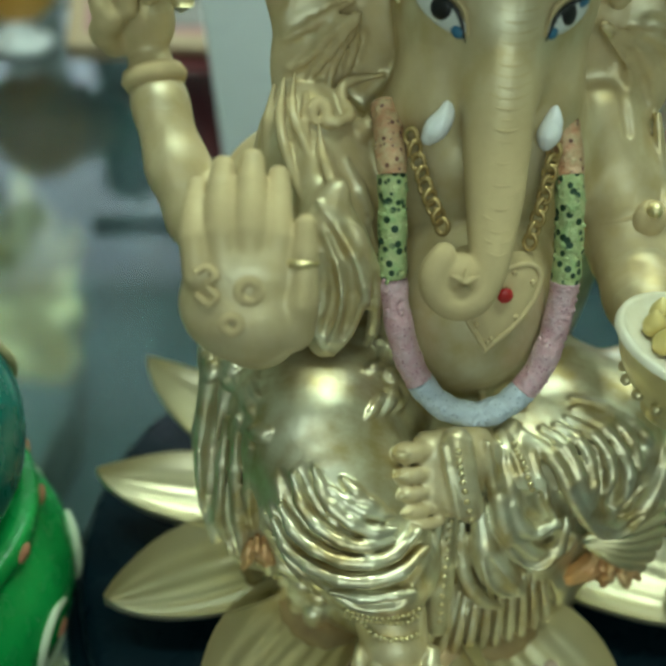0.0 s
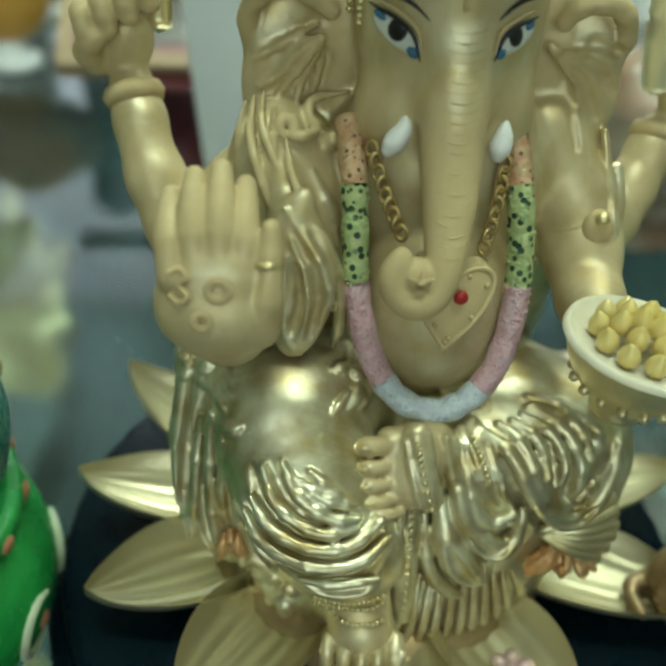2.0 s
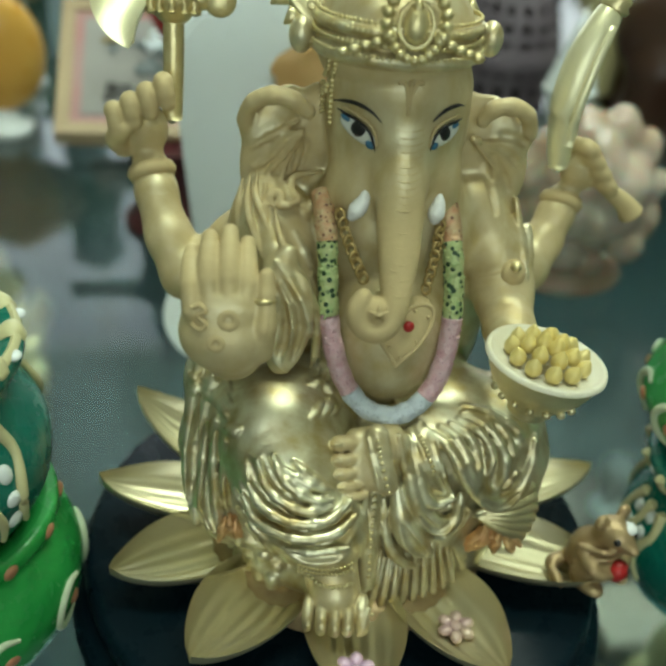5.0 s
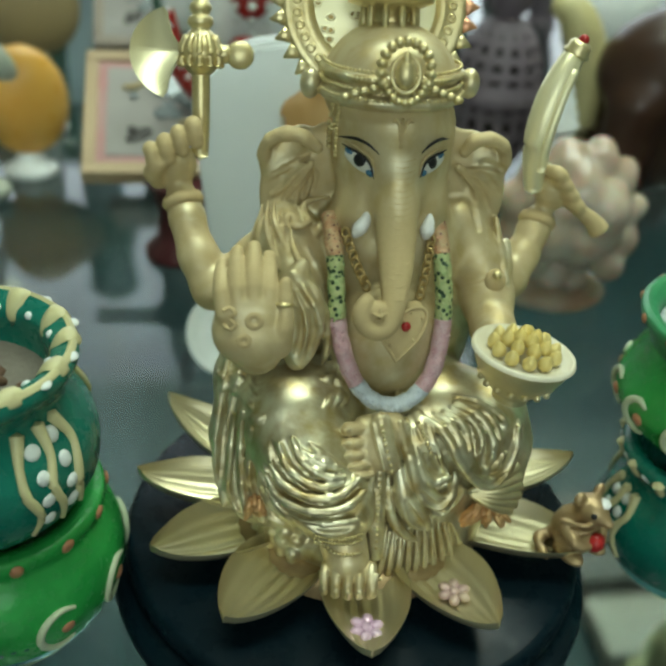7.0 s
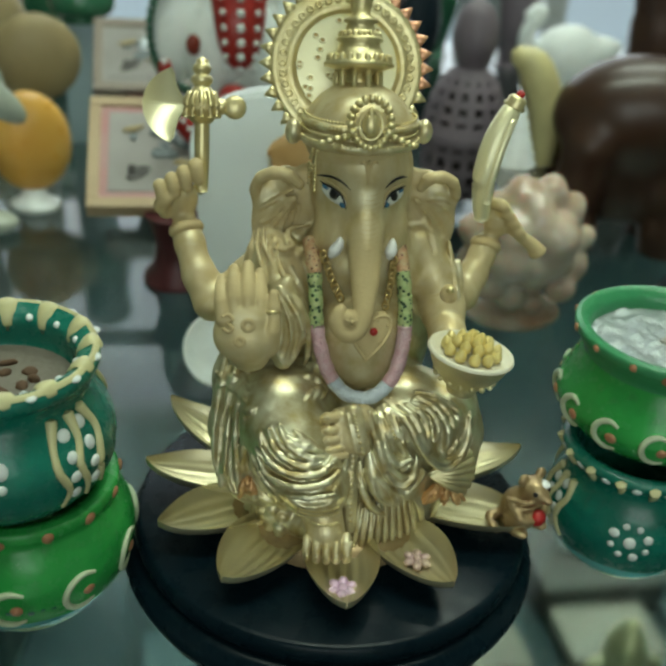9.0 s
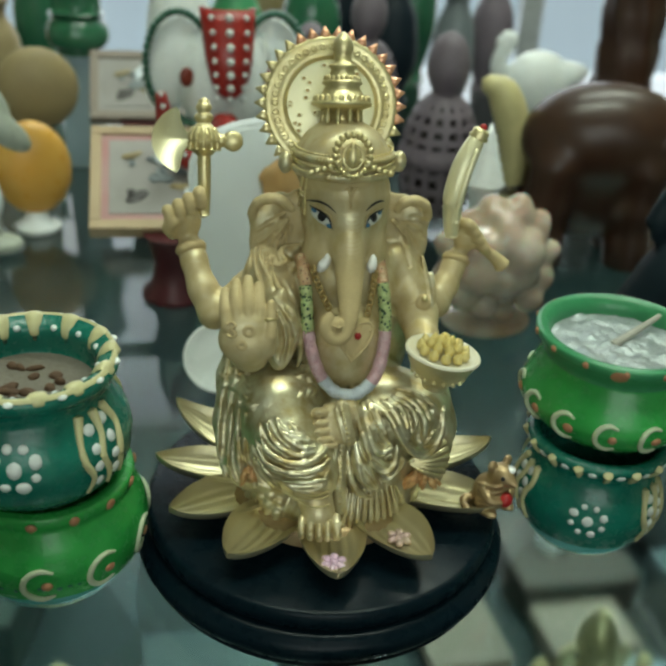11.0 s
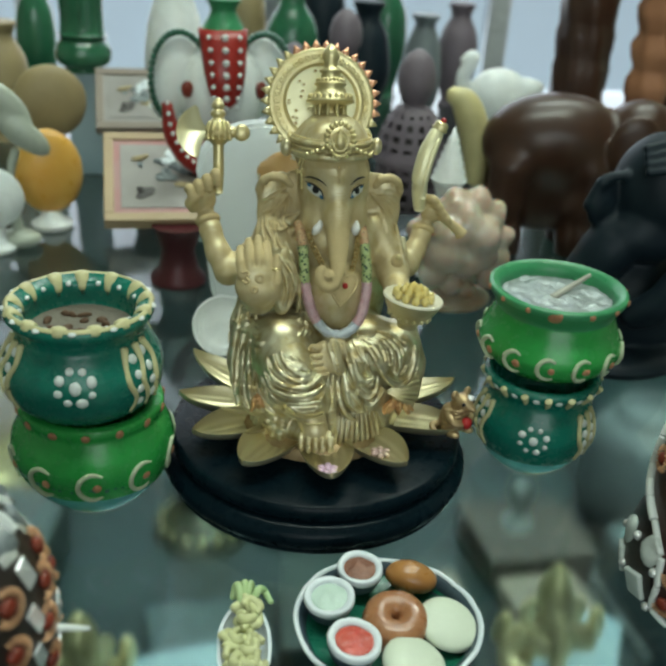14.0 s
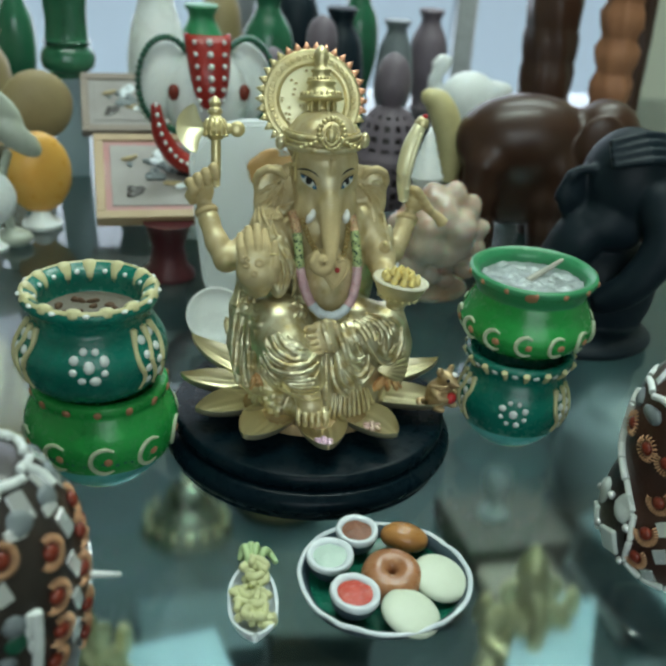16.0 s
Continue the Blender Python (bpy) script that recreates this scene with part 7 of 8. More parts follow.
def marble_face():
    """A white marble bust: broad ears with a green beaded edge, a red painted trunk with white dots."""
    def build(c):
        c.ball((0, 0, 0.95), (0.27, 0.20, 0.36), 0)
        c.ball((-0.30, 0.05, 1.05), (0.16, 0.07, 0.28), 0, turn=(0, 14, 0))
        c.ball((0.30, 0.05, 1.05), (0.16, 0.07, 0.28), 0, turn=(0, -14, 0))
        c.ball((0, 0.06, 0.45), (0.36, 0.26, 0.40), 0)
        c.tube([(-0.3, -0.05, 0.62), (-0.34, -0.2, 0.4), (-0.15, -0.28, 0.2)], [0.12, 0.10, 0.09], 0)
        c.ball((0, 0.03, 0.08), (0.42, 0.32, 0.10), 0)

    extras = []
    trunk = bmesh.new()
    rows = []
    for i in range(15):
        t = i / 14
        z, w = 1.38 - 0.74 * t, 0.158 - 0.075 * t
        y = -0.10 - 0.13 * math.sin(math.pi * min(1, t * 1.15))
        rows.append([trunk.verts.new((w * math.sin(radians(a)), y + 0.10 * (1 - math.cos(radians(a))), z)) for a in range(-90, 91, 15)])
    for a, b in zip(rows[:-1], rows[1:]):
        for k in range(12):
            trunk.faces.new((a[k], a[k + 1], b[k + 1], b[k]))
    bmesh.ops.recalc_face_normals(trunk, faces=trunk.faces)
    bmesh.ops.solidify(trunk, geom=trunk.faces[:], thickness=0.03)
    extras.append((trunk, "redenamel"))
    for i in range(10):
        t = 0.04 + i / 10.5
        y = -0.10 - 0.13 * math.sin(math.pi * min(1, t * 1.15))
        for dx in (-0.10, 0.0, 0.10):
            extras.append((ball((dx * (1 - 0.45 * t), y - 0.012 + 1.4 * dx * dx, 1.37 - 0.74 * t), 0.022 if dx == 0 else 0.016, 6, 10), "whitedot"))
    for s in (-1, 1):
        extras.append((ball((0.235 * s, -0.125, 1.02), (0.038, 0.02, 0.055), 8, 12), "ruby"))
        for n in range(26):
            a = radians(-75 + 215 * n / 25)
            extras.append((ball((s * (0.27 + 0.185 * math.cos(a)), 0.0, 1.06 + 0.29 * math.sin(a)), (0.023, 0.045, 0.023), 6, 8), "greenenamel"))
        for n in range(9):
            u = n / 8
            extras.append((ball((s * (0.30 - 0.17 * u), -0.02 - 0.17 * u, 0.775 - 0.04 * u), (0.023, 0.04, 0.023), 6, 8), "greenenamel"))
    curl = [(-0.03, -0.24, 0.78), (-0.06, -0.42, 0.72), (-0.16, -0.50, 0.645), (-0.27, -0.50, 0.70), (-0.355, -0.50, 0.84), (-0.385, -0.50, 1.02)]
    extras.append((sweep(curl, [0.085, 0.075, 0.065, 0.060, 0.052, 0.030], 14), "redenamel"))
    pts, _ = spline(curl, [1] * 6, 3)
    for p in pts[4:]:
        extras.append((ball(Vector(p) + Vector((0, -0.055, 0.012)), 0.014, 6, 8), "whitedot"))
    return sculpt("marble_bust", "marble", build, (-0.6, -0.6, 0.0), (0.6, 0.5, 1.5), 0.02, (-0.27, 2.85, 0.0), "white marble elephant-faced bust with red trunk and green edging", "statue", 4, extras=extras)


def lattice_jar(at, scale, label):
    root = thing("lattice_jar", label, "jar", at, group="carved lattice jars")
    for name, profile, holes in (
        ("bowl", [(0.12, 0.0), (0.17, 0.02), (0.215, 0.10), (0.235, 0.20), (0.235, 0.30), (0.225, 0.36)], True),
        ("lid", [(0.262, 0.37), (0.262, 0.41), (0.245, 0.45), (0.235, 0.52), (0.215, 0.60), (0.18, 0.68), (0.13, 0.74), (0.10, 0.76)], True),
        ("finial", [(0.105, 0.755), (0.075, 0.78), (0.10, 0.82), (0.128, 0.90), (0.125, 1.00), (0.09, 1.09), (0.03, 1.14), (0.0, 1.145)], False),
    ):
        bm = lathe([(r * scale, z * scale) for r, z in (rounded(profile, 1) if holes else rounded(profile, 4))], 15 if holes else 28)
        if holes:
            faces = [f for f in bm.faces if abs(f.normal.z) < 0.9]
            got = bmesh.ops.inset_individual(bm, faces=faces, thickness=0.031 * scale)
            bmesh.ops.delete(bm, geom=faces, context="FACES_ONLY")
            bmesh.ops.solidify(bm, geom=bm.faces[:], thickness=0.014)
        part(name, bm, "lattice", root)
    # solid black filler put behind the holes in place of the jar's inner shade
    part("core", lathe([(0.0, 0.02), (0.14 * scale, 0.03), (0.19 * scale, 0.2 * scale), (0.19 * scale, 0.45 * scale), (0.12 * scale, 0.68 * scale), (0.0, 0.72 * scale)], 24), "lac", root, "black core in place of the shade inside")
    return root


def agate_carving():
    """A lump of banded agate carved into rounded lobes, frilled above and polished bulbs below."""
    def build(c):
        rnd = random.Random(8)
        c.ball((0, 0, 0.36), (0.17, 0.14, 0.33), 0)
        c.ball((0, 0, 0.06), (0.24, 0.19, 0.08), 0)
        for x, z, r in ((0.02, 0.36, 0.125), (-0.17, 0.26, 0.085), (-0.06, 0.20, 0.075), (0.05, 0.16, 0.055), (0.17, 0.24, 0.075)):
            c.ball((x, -0.14, z), (r, r * 0.8, r * 0.9), 0, k=0.012)
        c.tube([(-0.06, -0.235, 0.43), (0.02, -0.250, 0.46), (0.10, -0.225, 0.42)], [0.008, 0.014, 0.008], 0, k=0.01, cut=True)
        # frilled crest: two rings of pointed lobes that fan out round the upper half
        for count, far, long, y0 in ((8, 0.215, 0.085, -0.02), (5, 0.120, 0.060, -0.13)):
            for n in range(count):
                a = radians(-25 + 230 * n / (count - 1)) + rnd.uniform(-0.06, 0.06)
                r, tip = far * rnd.uniform(0.78, 1.10), long * rnd.uniform(0.5, 1.25)
                x, z = math.cos(a), math.sin(a)
                c.tube([(0.6 * r * x, y0 + 0.03, 0.44 + 0.6 * r * z), (r * x, y0 - 0.03, 0.44 + r * z), ((r + tip) * x, y0 - 0.01, 0.44 + (r + tip) * z * 1.05)], [0.070, 0.060 + 0.045 * rnd.random(), 0.044], 0, k=0.045)

    return sculpt("agate_carving", "rose", build, (-0.45, -0.42, 0.0), (0.45, 0.42, 0.9), 0.011, (1.06, 1.66, 0.0), "polished banded agate carving with frilled lobes on the glass", "carving")


def shell_cone():
    prof = [(0.0, 0.0), (0.10, 0.0)]
    for n in range(6):
        prof += [(0.115 - 0.016 * n, 0.03 + 0.05 * n), (0.098 - 0.016 * n, 0.055 + 0.05 * n)]
    prof += [(0.0, 0.36)]
    root = thing("stone_spire", "ringed white stone spire on a slim foot", "ornament", (1.10, 2.12, 0.0))
    part("spire", lathe([(r, z + 0.62) for r, z in prof], 28), "marble", root)
    part("foot", lathe(rounded([(0.0, 0.0), (0.14, 0.0), (0.10, 0.05), (0.055, 0.2), (0.05, 0.45), (0.09, 0.62), (0.0, 0.62)], 3), 24), "marble", root)
    return root


def wooden_elephant():
    def build(c):
        c.ball((0, 0, 0.74), (0.50, 0.30, 0.34), 0, k=0.05)
        for x in (-0.30, 0.22):
            for y in (-0.15, 0.15):
                c.tube([(x, y, 0.6), (x - 0.02, y, 0.3), (x, y, 0.0)], [0.15, 0.12, 0.13], 0, k=0.06)
        c.ball((-0.04, 0.0, 0.42), (0.30, 0.20, 0.30), 0, k=0.08)
        c.ball((0.55, -0.05, 0.80), (0.26, 0.24, 0.28), 0, k=0.06)
        c.tube([(0.74, -0.1, 0.78), (0.86, -0.14, 0.5), (0.84, -0.16, 0.2), (0.95, -0.18, 0.08)], [0.13, 0.10, 0.08, 0.06], 0)
        c.ball((0.46, -0.26, 0.80), (0.17, 0.05, 0.22), 0)

    return sculpt("wooden_elephant", "walnut", build, (-0.7, -0.5, 0.0), (1.15, 0.5, 1.2), 0.02, (1.98, 2.66, 0.0), "large dark polished wooden elephant figure on the glass", "statue", -8)


def black_figure():
    def build(c):
        c.ball((0.10, 0.10, 0.30), (0.34, 0.30, 0.36), 0, k=0.06)
        c.ball((0.10, 0.02, 0.95), (0.26, 0.24, 0.30), 0, k=0.05)
        c.ball((-0.16, 0.05, 0.90), (0.17, 0.06, 0.14), 0, turn=(0, -28, 20), k=0.02)
        c.tube([(-0.31, 0.02, 0.88), (-0.24, 0.0, 1.02), (-0.08, -0.03, 1.05)], [0.025, 0.028, 0.02], 0)
        c.tube([(0.16, -0.20, 0.92), (0.17, -0.32, 0.72), (0.05, -0.30, 0.48), (-0.06, -0.22, 0.36)], [0.12, 0.105, 0.09, 0.07], 0, ripple=0.03, waves=14)
        c.tube([(-0.22, 0.05, 0.16), (-0.24, 0.02, 0.48), (-0.10, -0.03, 0.72), (0.06, -0.08, 0.72)], [0.13, 0.13, 0.125, 0.12], 0, k=0.05)
        c.ball((0.0, 0.0, 0.06), (0.40, 0.34, 0.09), 0)
        for n in range(4):
            c.tube([(0.10 - 0.22, -0.16 + 0.02 * n, 1.10 + 0.035 * n), (0.10, -0.22 + 0.035 * n, 1.14 + 0.035 * n), (0.34, -0.14 + 0.02 * n, 1.08 + 0.035 * n)], [0.02, 0.024, 0.02], 0, k=0.012)
        c.ball((0.13, -0.215, 0.985), (0.045, 0.02, 0.03), 0, k=0.008)
        c.tube([(0.08, -0.215, 0.985), (0.13, -0.235, 1.02), (0.18, -0.21, 0.985), (0.13, -0.23, 0.955), (0.08, -0.215, 0.985)], [0.010] * 5, 0, k=0.006)

    return sculpt("stone_elephant", "blackstone", build, (-0.55, -0.55, 0.0), (0.6, 0.55, 1.35), 0.012, (1.80, 0.98, 0.0), "blue-black carved stone elephant figure with a curled trunk", "statue", 6)


def onyx_discs():
    for at, r, mat, text in (((-1.42, 2.98, 0.0), 0.225, "honey", "amber onyx disc standing on a small foot"), ((-1.47, 3.65, 0.0), 0.26, "tan", "tan stone disc standing on a small foot"), ((-1.72, 2.55, 0.0), 0.20, "marble", "white stone disc standing on a small foot")):
        root = thing("stone_disc", text, "ornament", at, 10, "standing stone discs")
        tall = r * (1.28 if mat == "honey" else 1.0)
        lift = {"honey": 0.10, "tan": 0.44}.get(mat, 0.14)
        bm = ball((0, 0, lift + tall), (r, 0.11, tall), 20, 32)
        part("disc", wavy(bm, 0.006, 5, r), mat, root)
        part("foot", lathe([(0.0, 0.0), (0.13, 0.0), (0.14, 0.03), (0.08, 0.07), (0.06, lift + 0.02), (0.0, lift + 0.03)], 24), "marble", root)


def marble_leaf():
    def build(c):
        c.ball((0, 0, 0.05), (0.14, 0.11, 0.06), 0)
        c.tube([(0, 0, 0.05), (-0.02, 0, 0.45), (0.02, 0, 0.62)], [0.035, 0.025, 0.03], 0)
        c.ball((0.08, -0.02, 0.74), (0.19, 0.05, 0.085), 0, turn=(0, 38, 0))
        c.ball((0.0, 0.0, 0.92), (0.18, 0.05, 0.08), 0, turn=(0, 48, 0))

    return sculpt("marble_leaf", "paleleaf", build, (-0.35, -0.2, 0.0), (0.35, 0.2, 1.15), 0.014, (-1.58, 2.62, 0.0), "white marble leaf spray on a slim stem", "ornament")


def lantern():
    block = thing("display_block", "pale blue painted display block on the glass", "pedestal", (-1.275, 4.28, 0.0), 4)
    part("block", box((0, 0, 0.385), (0.26, 0.24, 0.77), 0.012), "paleblue", block)
    part("top_board", box((0, 0, 0.784), (0.29, 0.27, 0.026), 0.006), "paleblue", block)
    root = thing("glass_lantern", "green glass lantern jar on a pale blue block", "lantern", (-1.275, 4.28, 0.798))
    part("jar", lathe(rounded([(0.0, 0.0), (0.130, 0.0), (0.150, 0.014), (0.145, 0.035), (0.195, 0.070), (0.215, 0.130), (0.200, 0.200), (0.168, 0.245), (0.180, 0.262), (0.0, 0.270)], 4), 40), "greenglass", root)
    part("lid", lathe(rounded([(0.0, 0.272), (0.182, 0.275), (0.165, 0.310), (0.160, 0.560), (0.184, 0.640), (0.178, 0.665), (0.100, 0.760), (0.030, 0.800), (0.0, 0.830)], 4), 40), "greenglass", root)
    for n in range(6):
        a = radians(30 + 60 * n)
        part("rib", sweep([(0.172 * math.cos(a), 0.172 * math.sin(a), 0.290), (0.163 * math.cos(a), 0.163 * math.sin(a), 0.440), (0.180 * math.cos(a), 0.180 * math.sin(a), 0.630)], 0.012, 8), "greenglass", root)



def vase(at, profile, mat, label):
    ob = part("vase", lathe(rounded(profile, 5), 40, 0.004), mat)
    ob.matrix_basis = pose(at[0] * U, at[1] * U, at[2] * U)
    return tagged(ob, label, "vase")


def swan():
    def build(c):
        c.ball((0.02, 0, 0.48), (0.31, 0.20, 0.30), 0, k=0.04)
        c.tube([(-0.2, 0, 0.42), (-0.34, 0, 0.66), (-0.26, 0, 0.86), (-0.36, 0, 0.84)], [0.10, 0.065, 0.065, 0.03], 0)
        c.tube([(0.1, 0, 0.50), (0.28, 0, 0.58), (0.42, 0, 0.62)], [0.17, 0.12, 0.04], 0)
        c.ball((0, 0, 0.1), (0.22, 0.16, 0.1), 0, k=0.05)

    return sculpt("marble_bird", "marble", build, (-0.55, -0.3, 0), (0.55, 0.3, 1.05), 0.02, (2.36, 5.1, 0.0), "white marble bird figure", "statue")


def horn_ornament():
    root = thing("stone_horn", "pale yellow curved stone horn on a foot", "ornament", (1.42, 2.85, 0.0))
    part("horn", sweep([(0.08, 0, 0.06), (0.09, 0, 0.40), (0.06, 0, 0.70), (-0.04, 0, 0.94), (-0.16, 0, 1.02)], [0.05, 0.075, 0.105, 0.10, 0.05], 16), "paleyellow", root)
    part("foot", lathe([(0.0, 0.0), (0.16, 0.0), (0.16, 0.05), (0.10, 0.10), (0.0, 0.10)], 24), "walnut", root)


def carved_post(at, r, high, mat, label, bulge=0.03):
    root = thing("carved_post", label, "carving", at, group="carved uprights")
    prof = [(0.0, 0.0), (r * 1.2, 0.0), (r * 1.2, 0.15)]
    n = int(high / 0.35)
    for k in range(n):
        z = 0.2 + k * (high - 0.4) / n
        prof += [(r * (1 - bulge), z), (r, z + 0.08), (r * 1.02, z + 0.2), (r * (0.98 - bulge), z + 0.29)]
    prof += [(r * 1.1, high - 0.1), (r * 1.1, high), (0.0, high)]
    bm = lathe(prof, 40)
    for v in bm.verts:
        a = math.atan2(v.co.y, v.co.x)
        v.co.xy *= 1 + 0.05 * math.sin(7 * a + v.co.z * 6) + 0.22 * max(0, bulge - 0.05) * 5 * noise.noise(v.co * 9)
    part("shaft", bm, mat, root)


marble_slab()
marble_egg()
picture_stand((-0.56, 2.06, 0.0), (0.86, 0.70), -58, "leaning painted tablet in a pale wooden frame on a maroon pedestal")
picture_stand((-0.80, 3.72, 0.12), (0.72, 0.55), -50, "smaller leaning painted tablet in a dull brown wooden frame", "dullframe", "picture")
marble_face()
lattice_jar((1.07, 3.05, 0.12), 1.0, "mauve soapstone lattice jar with a bud finial")
lattice_jar((0.82, 4.6, 0.1), 1.05, "farther mauve soapstone lattice jar with a bud finial")
lattice_jar((0.35, 4.2, 0.0), 0.95, "dark mauve soapstone lattice jar behind the bust")
agate_carving()
shell_cone()
wooden_elephant()
black_figure()
onyx_discs()
marble_leaf()
lantern()
vase((-0.58, 4.4, 0.0), [(0.0, 0.0), (0.16, 0.0), (0.14, 0.05), (0.19, 0.35), (0.24, 0.80), (0.21, 1.15), (0.14, 1.40), (0.17, 1.55), (0.0, 1.56)], "marble", "tall plain white marble vase")
vase((0.55, 6.2, 0.0), [(0.0, 0.0), (0.2, 0.0), (0.15, 0.1), (0.28, 0.5), (0.25, 0.9), (0.12, 1.15), (0.17, 1.3), (0.0, 1.31)], "greenglass", "dark green glazed vase")
vase((1.35, 6.4, 0.0), [(0.0, 0.0), (0.2, 0.0), (0.16, 0.1), (0.26, 0.4), (0.22, 0.8), (0.12, 1.0), (0.16, 1.15), (0.0, 1.16)], "blackstone", "dark blue-black stone vase")
vase((1.85, 6.0, 0.0), [(0.0, 0.0), (0.16, 0.0), (0.12, 0.1), (0.2, 0.4), (0.17, 0.8), (0.1, 1.0), (0.14, 1.1), (0.0, 1.11)], "greystone", "plain grey stone vase")
vase((-0.15, 5.6, 0.0), [(0.0, 0.0), (0.2, 0.0), (0.15, 0.1), (0.26, 0.45), (0.24, 0.85), (0.12, 1.1), (0.16, 1.22), (0.0, 1.23)], "mint", "pale green glazed vase")
for x, y, high, r, mat, text in ((-2.05, 5.2, 1.0, 0.22, "tan", "squat tan stone urn behind the discs"), (-1.95, 6.6, 1.25, 0.2, "greenglass", "green glazed urn far back on the glass, beside the lantern"),
                                 (0.15, 7.2, 1.4, 0.24, "tan", "tan stone urn far back on the glass"), (1.0, 7.3, 1.45, 0.28, "blackstone", "dark stone urn far back on the glass"), (1.75, 7.4, 1.3, 0.25, "greenglass", "green glazed urn far back on the glass"),
                                 (2.5, 7.0, 1.1, 0.22, "lattice", "mauve stone urn far back on the glass")):
    vase((x, y, 0.0), [(0.0, 0.0), (r * 0.7, 0.0), (r * 0.6, 0.08), (r, high * 0.4), (r * 0.9, high * 0.7), (r * 0.5, high * 0.88), (r * 0.65, high), (0.0, high)], mat, text)
swan()
horn_ornament()
carved_post((3.35, 5.6, 0.0), 0.27, 4.0, "walnut", "dark carved wooden upright")
carved_post((3.78, 5.0, 0.0), 0.20, 4.0, "terracotta", "carved orange sandstone upright", 0.16)
carved_post((4.62, 6.1, 0.0), 0.10, 4.0, "walnut", "slim dark wooden upright")


# ---- under the glass ----
def brass_figure(at, turn, scale):
    def build(c):
        c.ball((0, 0, 0.05), (0.34, 0.28, 0.06), 0)
        c.ball((0, 0.0, 0.20), (0.31, 0.22, 0.13), 0, k=0.02)
        c.ball((0, 0.03, 0.46), (0.19, 0.15, 0.22), 0, k=0.02)
        for s in (-1, 1):
            c.tube([(0.05 * s, -0.1, 0.22), (0.27 * s, -0.10, 0.20), (0.10 * s, -0.24, 0.16)], [0.10, 0.10, 0.06], 0, k=0.015)
            c.tube([(0.17 * s, 0.03, 0.60), (0.28 * s, -0.02, 0.44), (0.20 * s, -0.16, 0.42)], [0.065, 0.06, 0.05], 0, k=0.012)
            c.tube([(0.16 * s, 0.06, 0.60), (0.32 * s, 0.05, 0.56), (0.31 * s, 0.02, 0.72)], [0.055, 0.05, 0.05], 0, k=0.012)
            c.ball((0.13 * s, 0.02, 0.77), (0.10, 0.03, 0.10), 0, k=0.01)
        c.ball((0, 0.0, 0.77), (0.12, 0.13, 0.13), 0, k=0.012)
        c.tube([(0, -0.10, 0.76), (0, -0.18, 0.60), (-0.05, -0.22, 0.46), (-0.11, -0.22, 0.46)], [0.06, 0.05, 0.04, 0.03], 0, k=0.012)
        c.tube([(0, 0.02, 0.86), (0, 0.03, 0.94), (0, 0.03, 1.02), (0, 0.03, 1.08)], [0.12, 0.10, 0.06, 0.02], 0, k=0.01)
        for n in range(4):
            c.tube([(-0.16 + 0.01 * n, -0.16, 0.36 - 0.05 * n), (0, -0.24, 0.32 - 0.05 * n), (0.16 - 0.01 * n, -0.16, 0.36 - 0.05 * n)], [0.014] * 3, 0, k=0.012)

    return sculpt("brass_figurine", "brass", build, (-0.5, -0.4, 0), (0.5, 0.4, 1.2), 0.02, at, "seated brass figurine on the shelf under the glass", "statue", turn, "figurines under the glass")


model = brass_figure((1.84, 1.18, -2.55), 0, 1.0)
for x, y, turn in ((-1.08, 0.95, 35), (-1.9, 4.4, 0), (-2.5, 3.0, 30)):
    copy_thing(model, pose(x * U, y * U, -0.255, 0, 0, turn))


def gift_box(at, size, turn, mat, label):
    root = thing("gift_box", label, "box", at, turn, "boxes under the glass")
    part("base", box((0, 0, size[2] * 0.35), (size[0], size[1], size[2] * 0.7), 0.02), mat, root)
    part("lid", box((0, 0, size[2] * 0.85), (size[0] * 1.04, size[1] * 1.04, size[2] * 0.3), 0.02), mat, root)


gift_box((-0.62, 0.95, -2.55), (0.9, 0.8, 0.45), 12, "cloth", "pale blue box with a lid under the glass")
gift_box((1.91, 0.92, -2.55), (0.5, 1.3, 0.5), -28, "cloth", "long pale blue box under the glass")
gift_box((-0.32, 1.86, -2.55), (0.80, 0.62, 0.18), 4, "slate", "flat blue-grey box under the glass")
gift_box((0.55, 2.0, -2.55), (0.7, 1.0, 0.3), -6, "panel", "flat dark box under the glass")
gift_box((1.36, 2.16, -2.55), (0.55, 0.62, 0.12), 6, "dullframe", "low grey-brown cardboard box under the glass")
gift_box((2.28, 2.80, -2.55), (0.86, 0.80, 0.29), 4, "browncard", "low brown card box under the glass")
gift_box((2.24, 2.12, -2.55), (0.62, 0.46, 0.16), 4, "dullframe", "thin grey-brown box beside a brown box under the glass")
gift_box((3.34, 1.75, -2.55), (0.9, 1.5, 0.5), 8, "slate", "large slate-grey box under the glass")
gift_box((-1.9, 2.6, -2.55), (0.9, 1.2, 0.5), -8, "panel", "dark green box under the glass")


def goblet():
    root = thing("silver_goblet", "small silver goblet on a brown box under the glass", "goblet", (2.22, 2.84, -2.248))
    part("foot", lathe(rounded([(0.0, 0.0), (0.12, 0.0), (0.127, 0.018), (0.08, 0.04), (0.035, 0.07), (0.032, 0.14)], 4), 32), "steel", root)
    part("cup", lathe(rounded([(0.032, 0.14), (0.08, 0.18), (0.115, 0.26), (0.110, 0.34), (0.098, 0.34), (0.102, 0.26), (0.06, 0.19), (0.0, 0.18)], 4), 32), "steel", root)


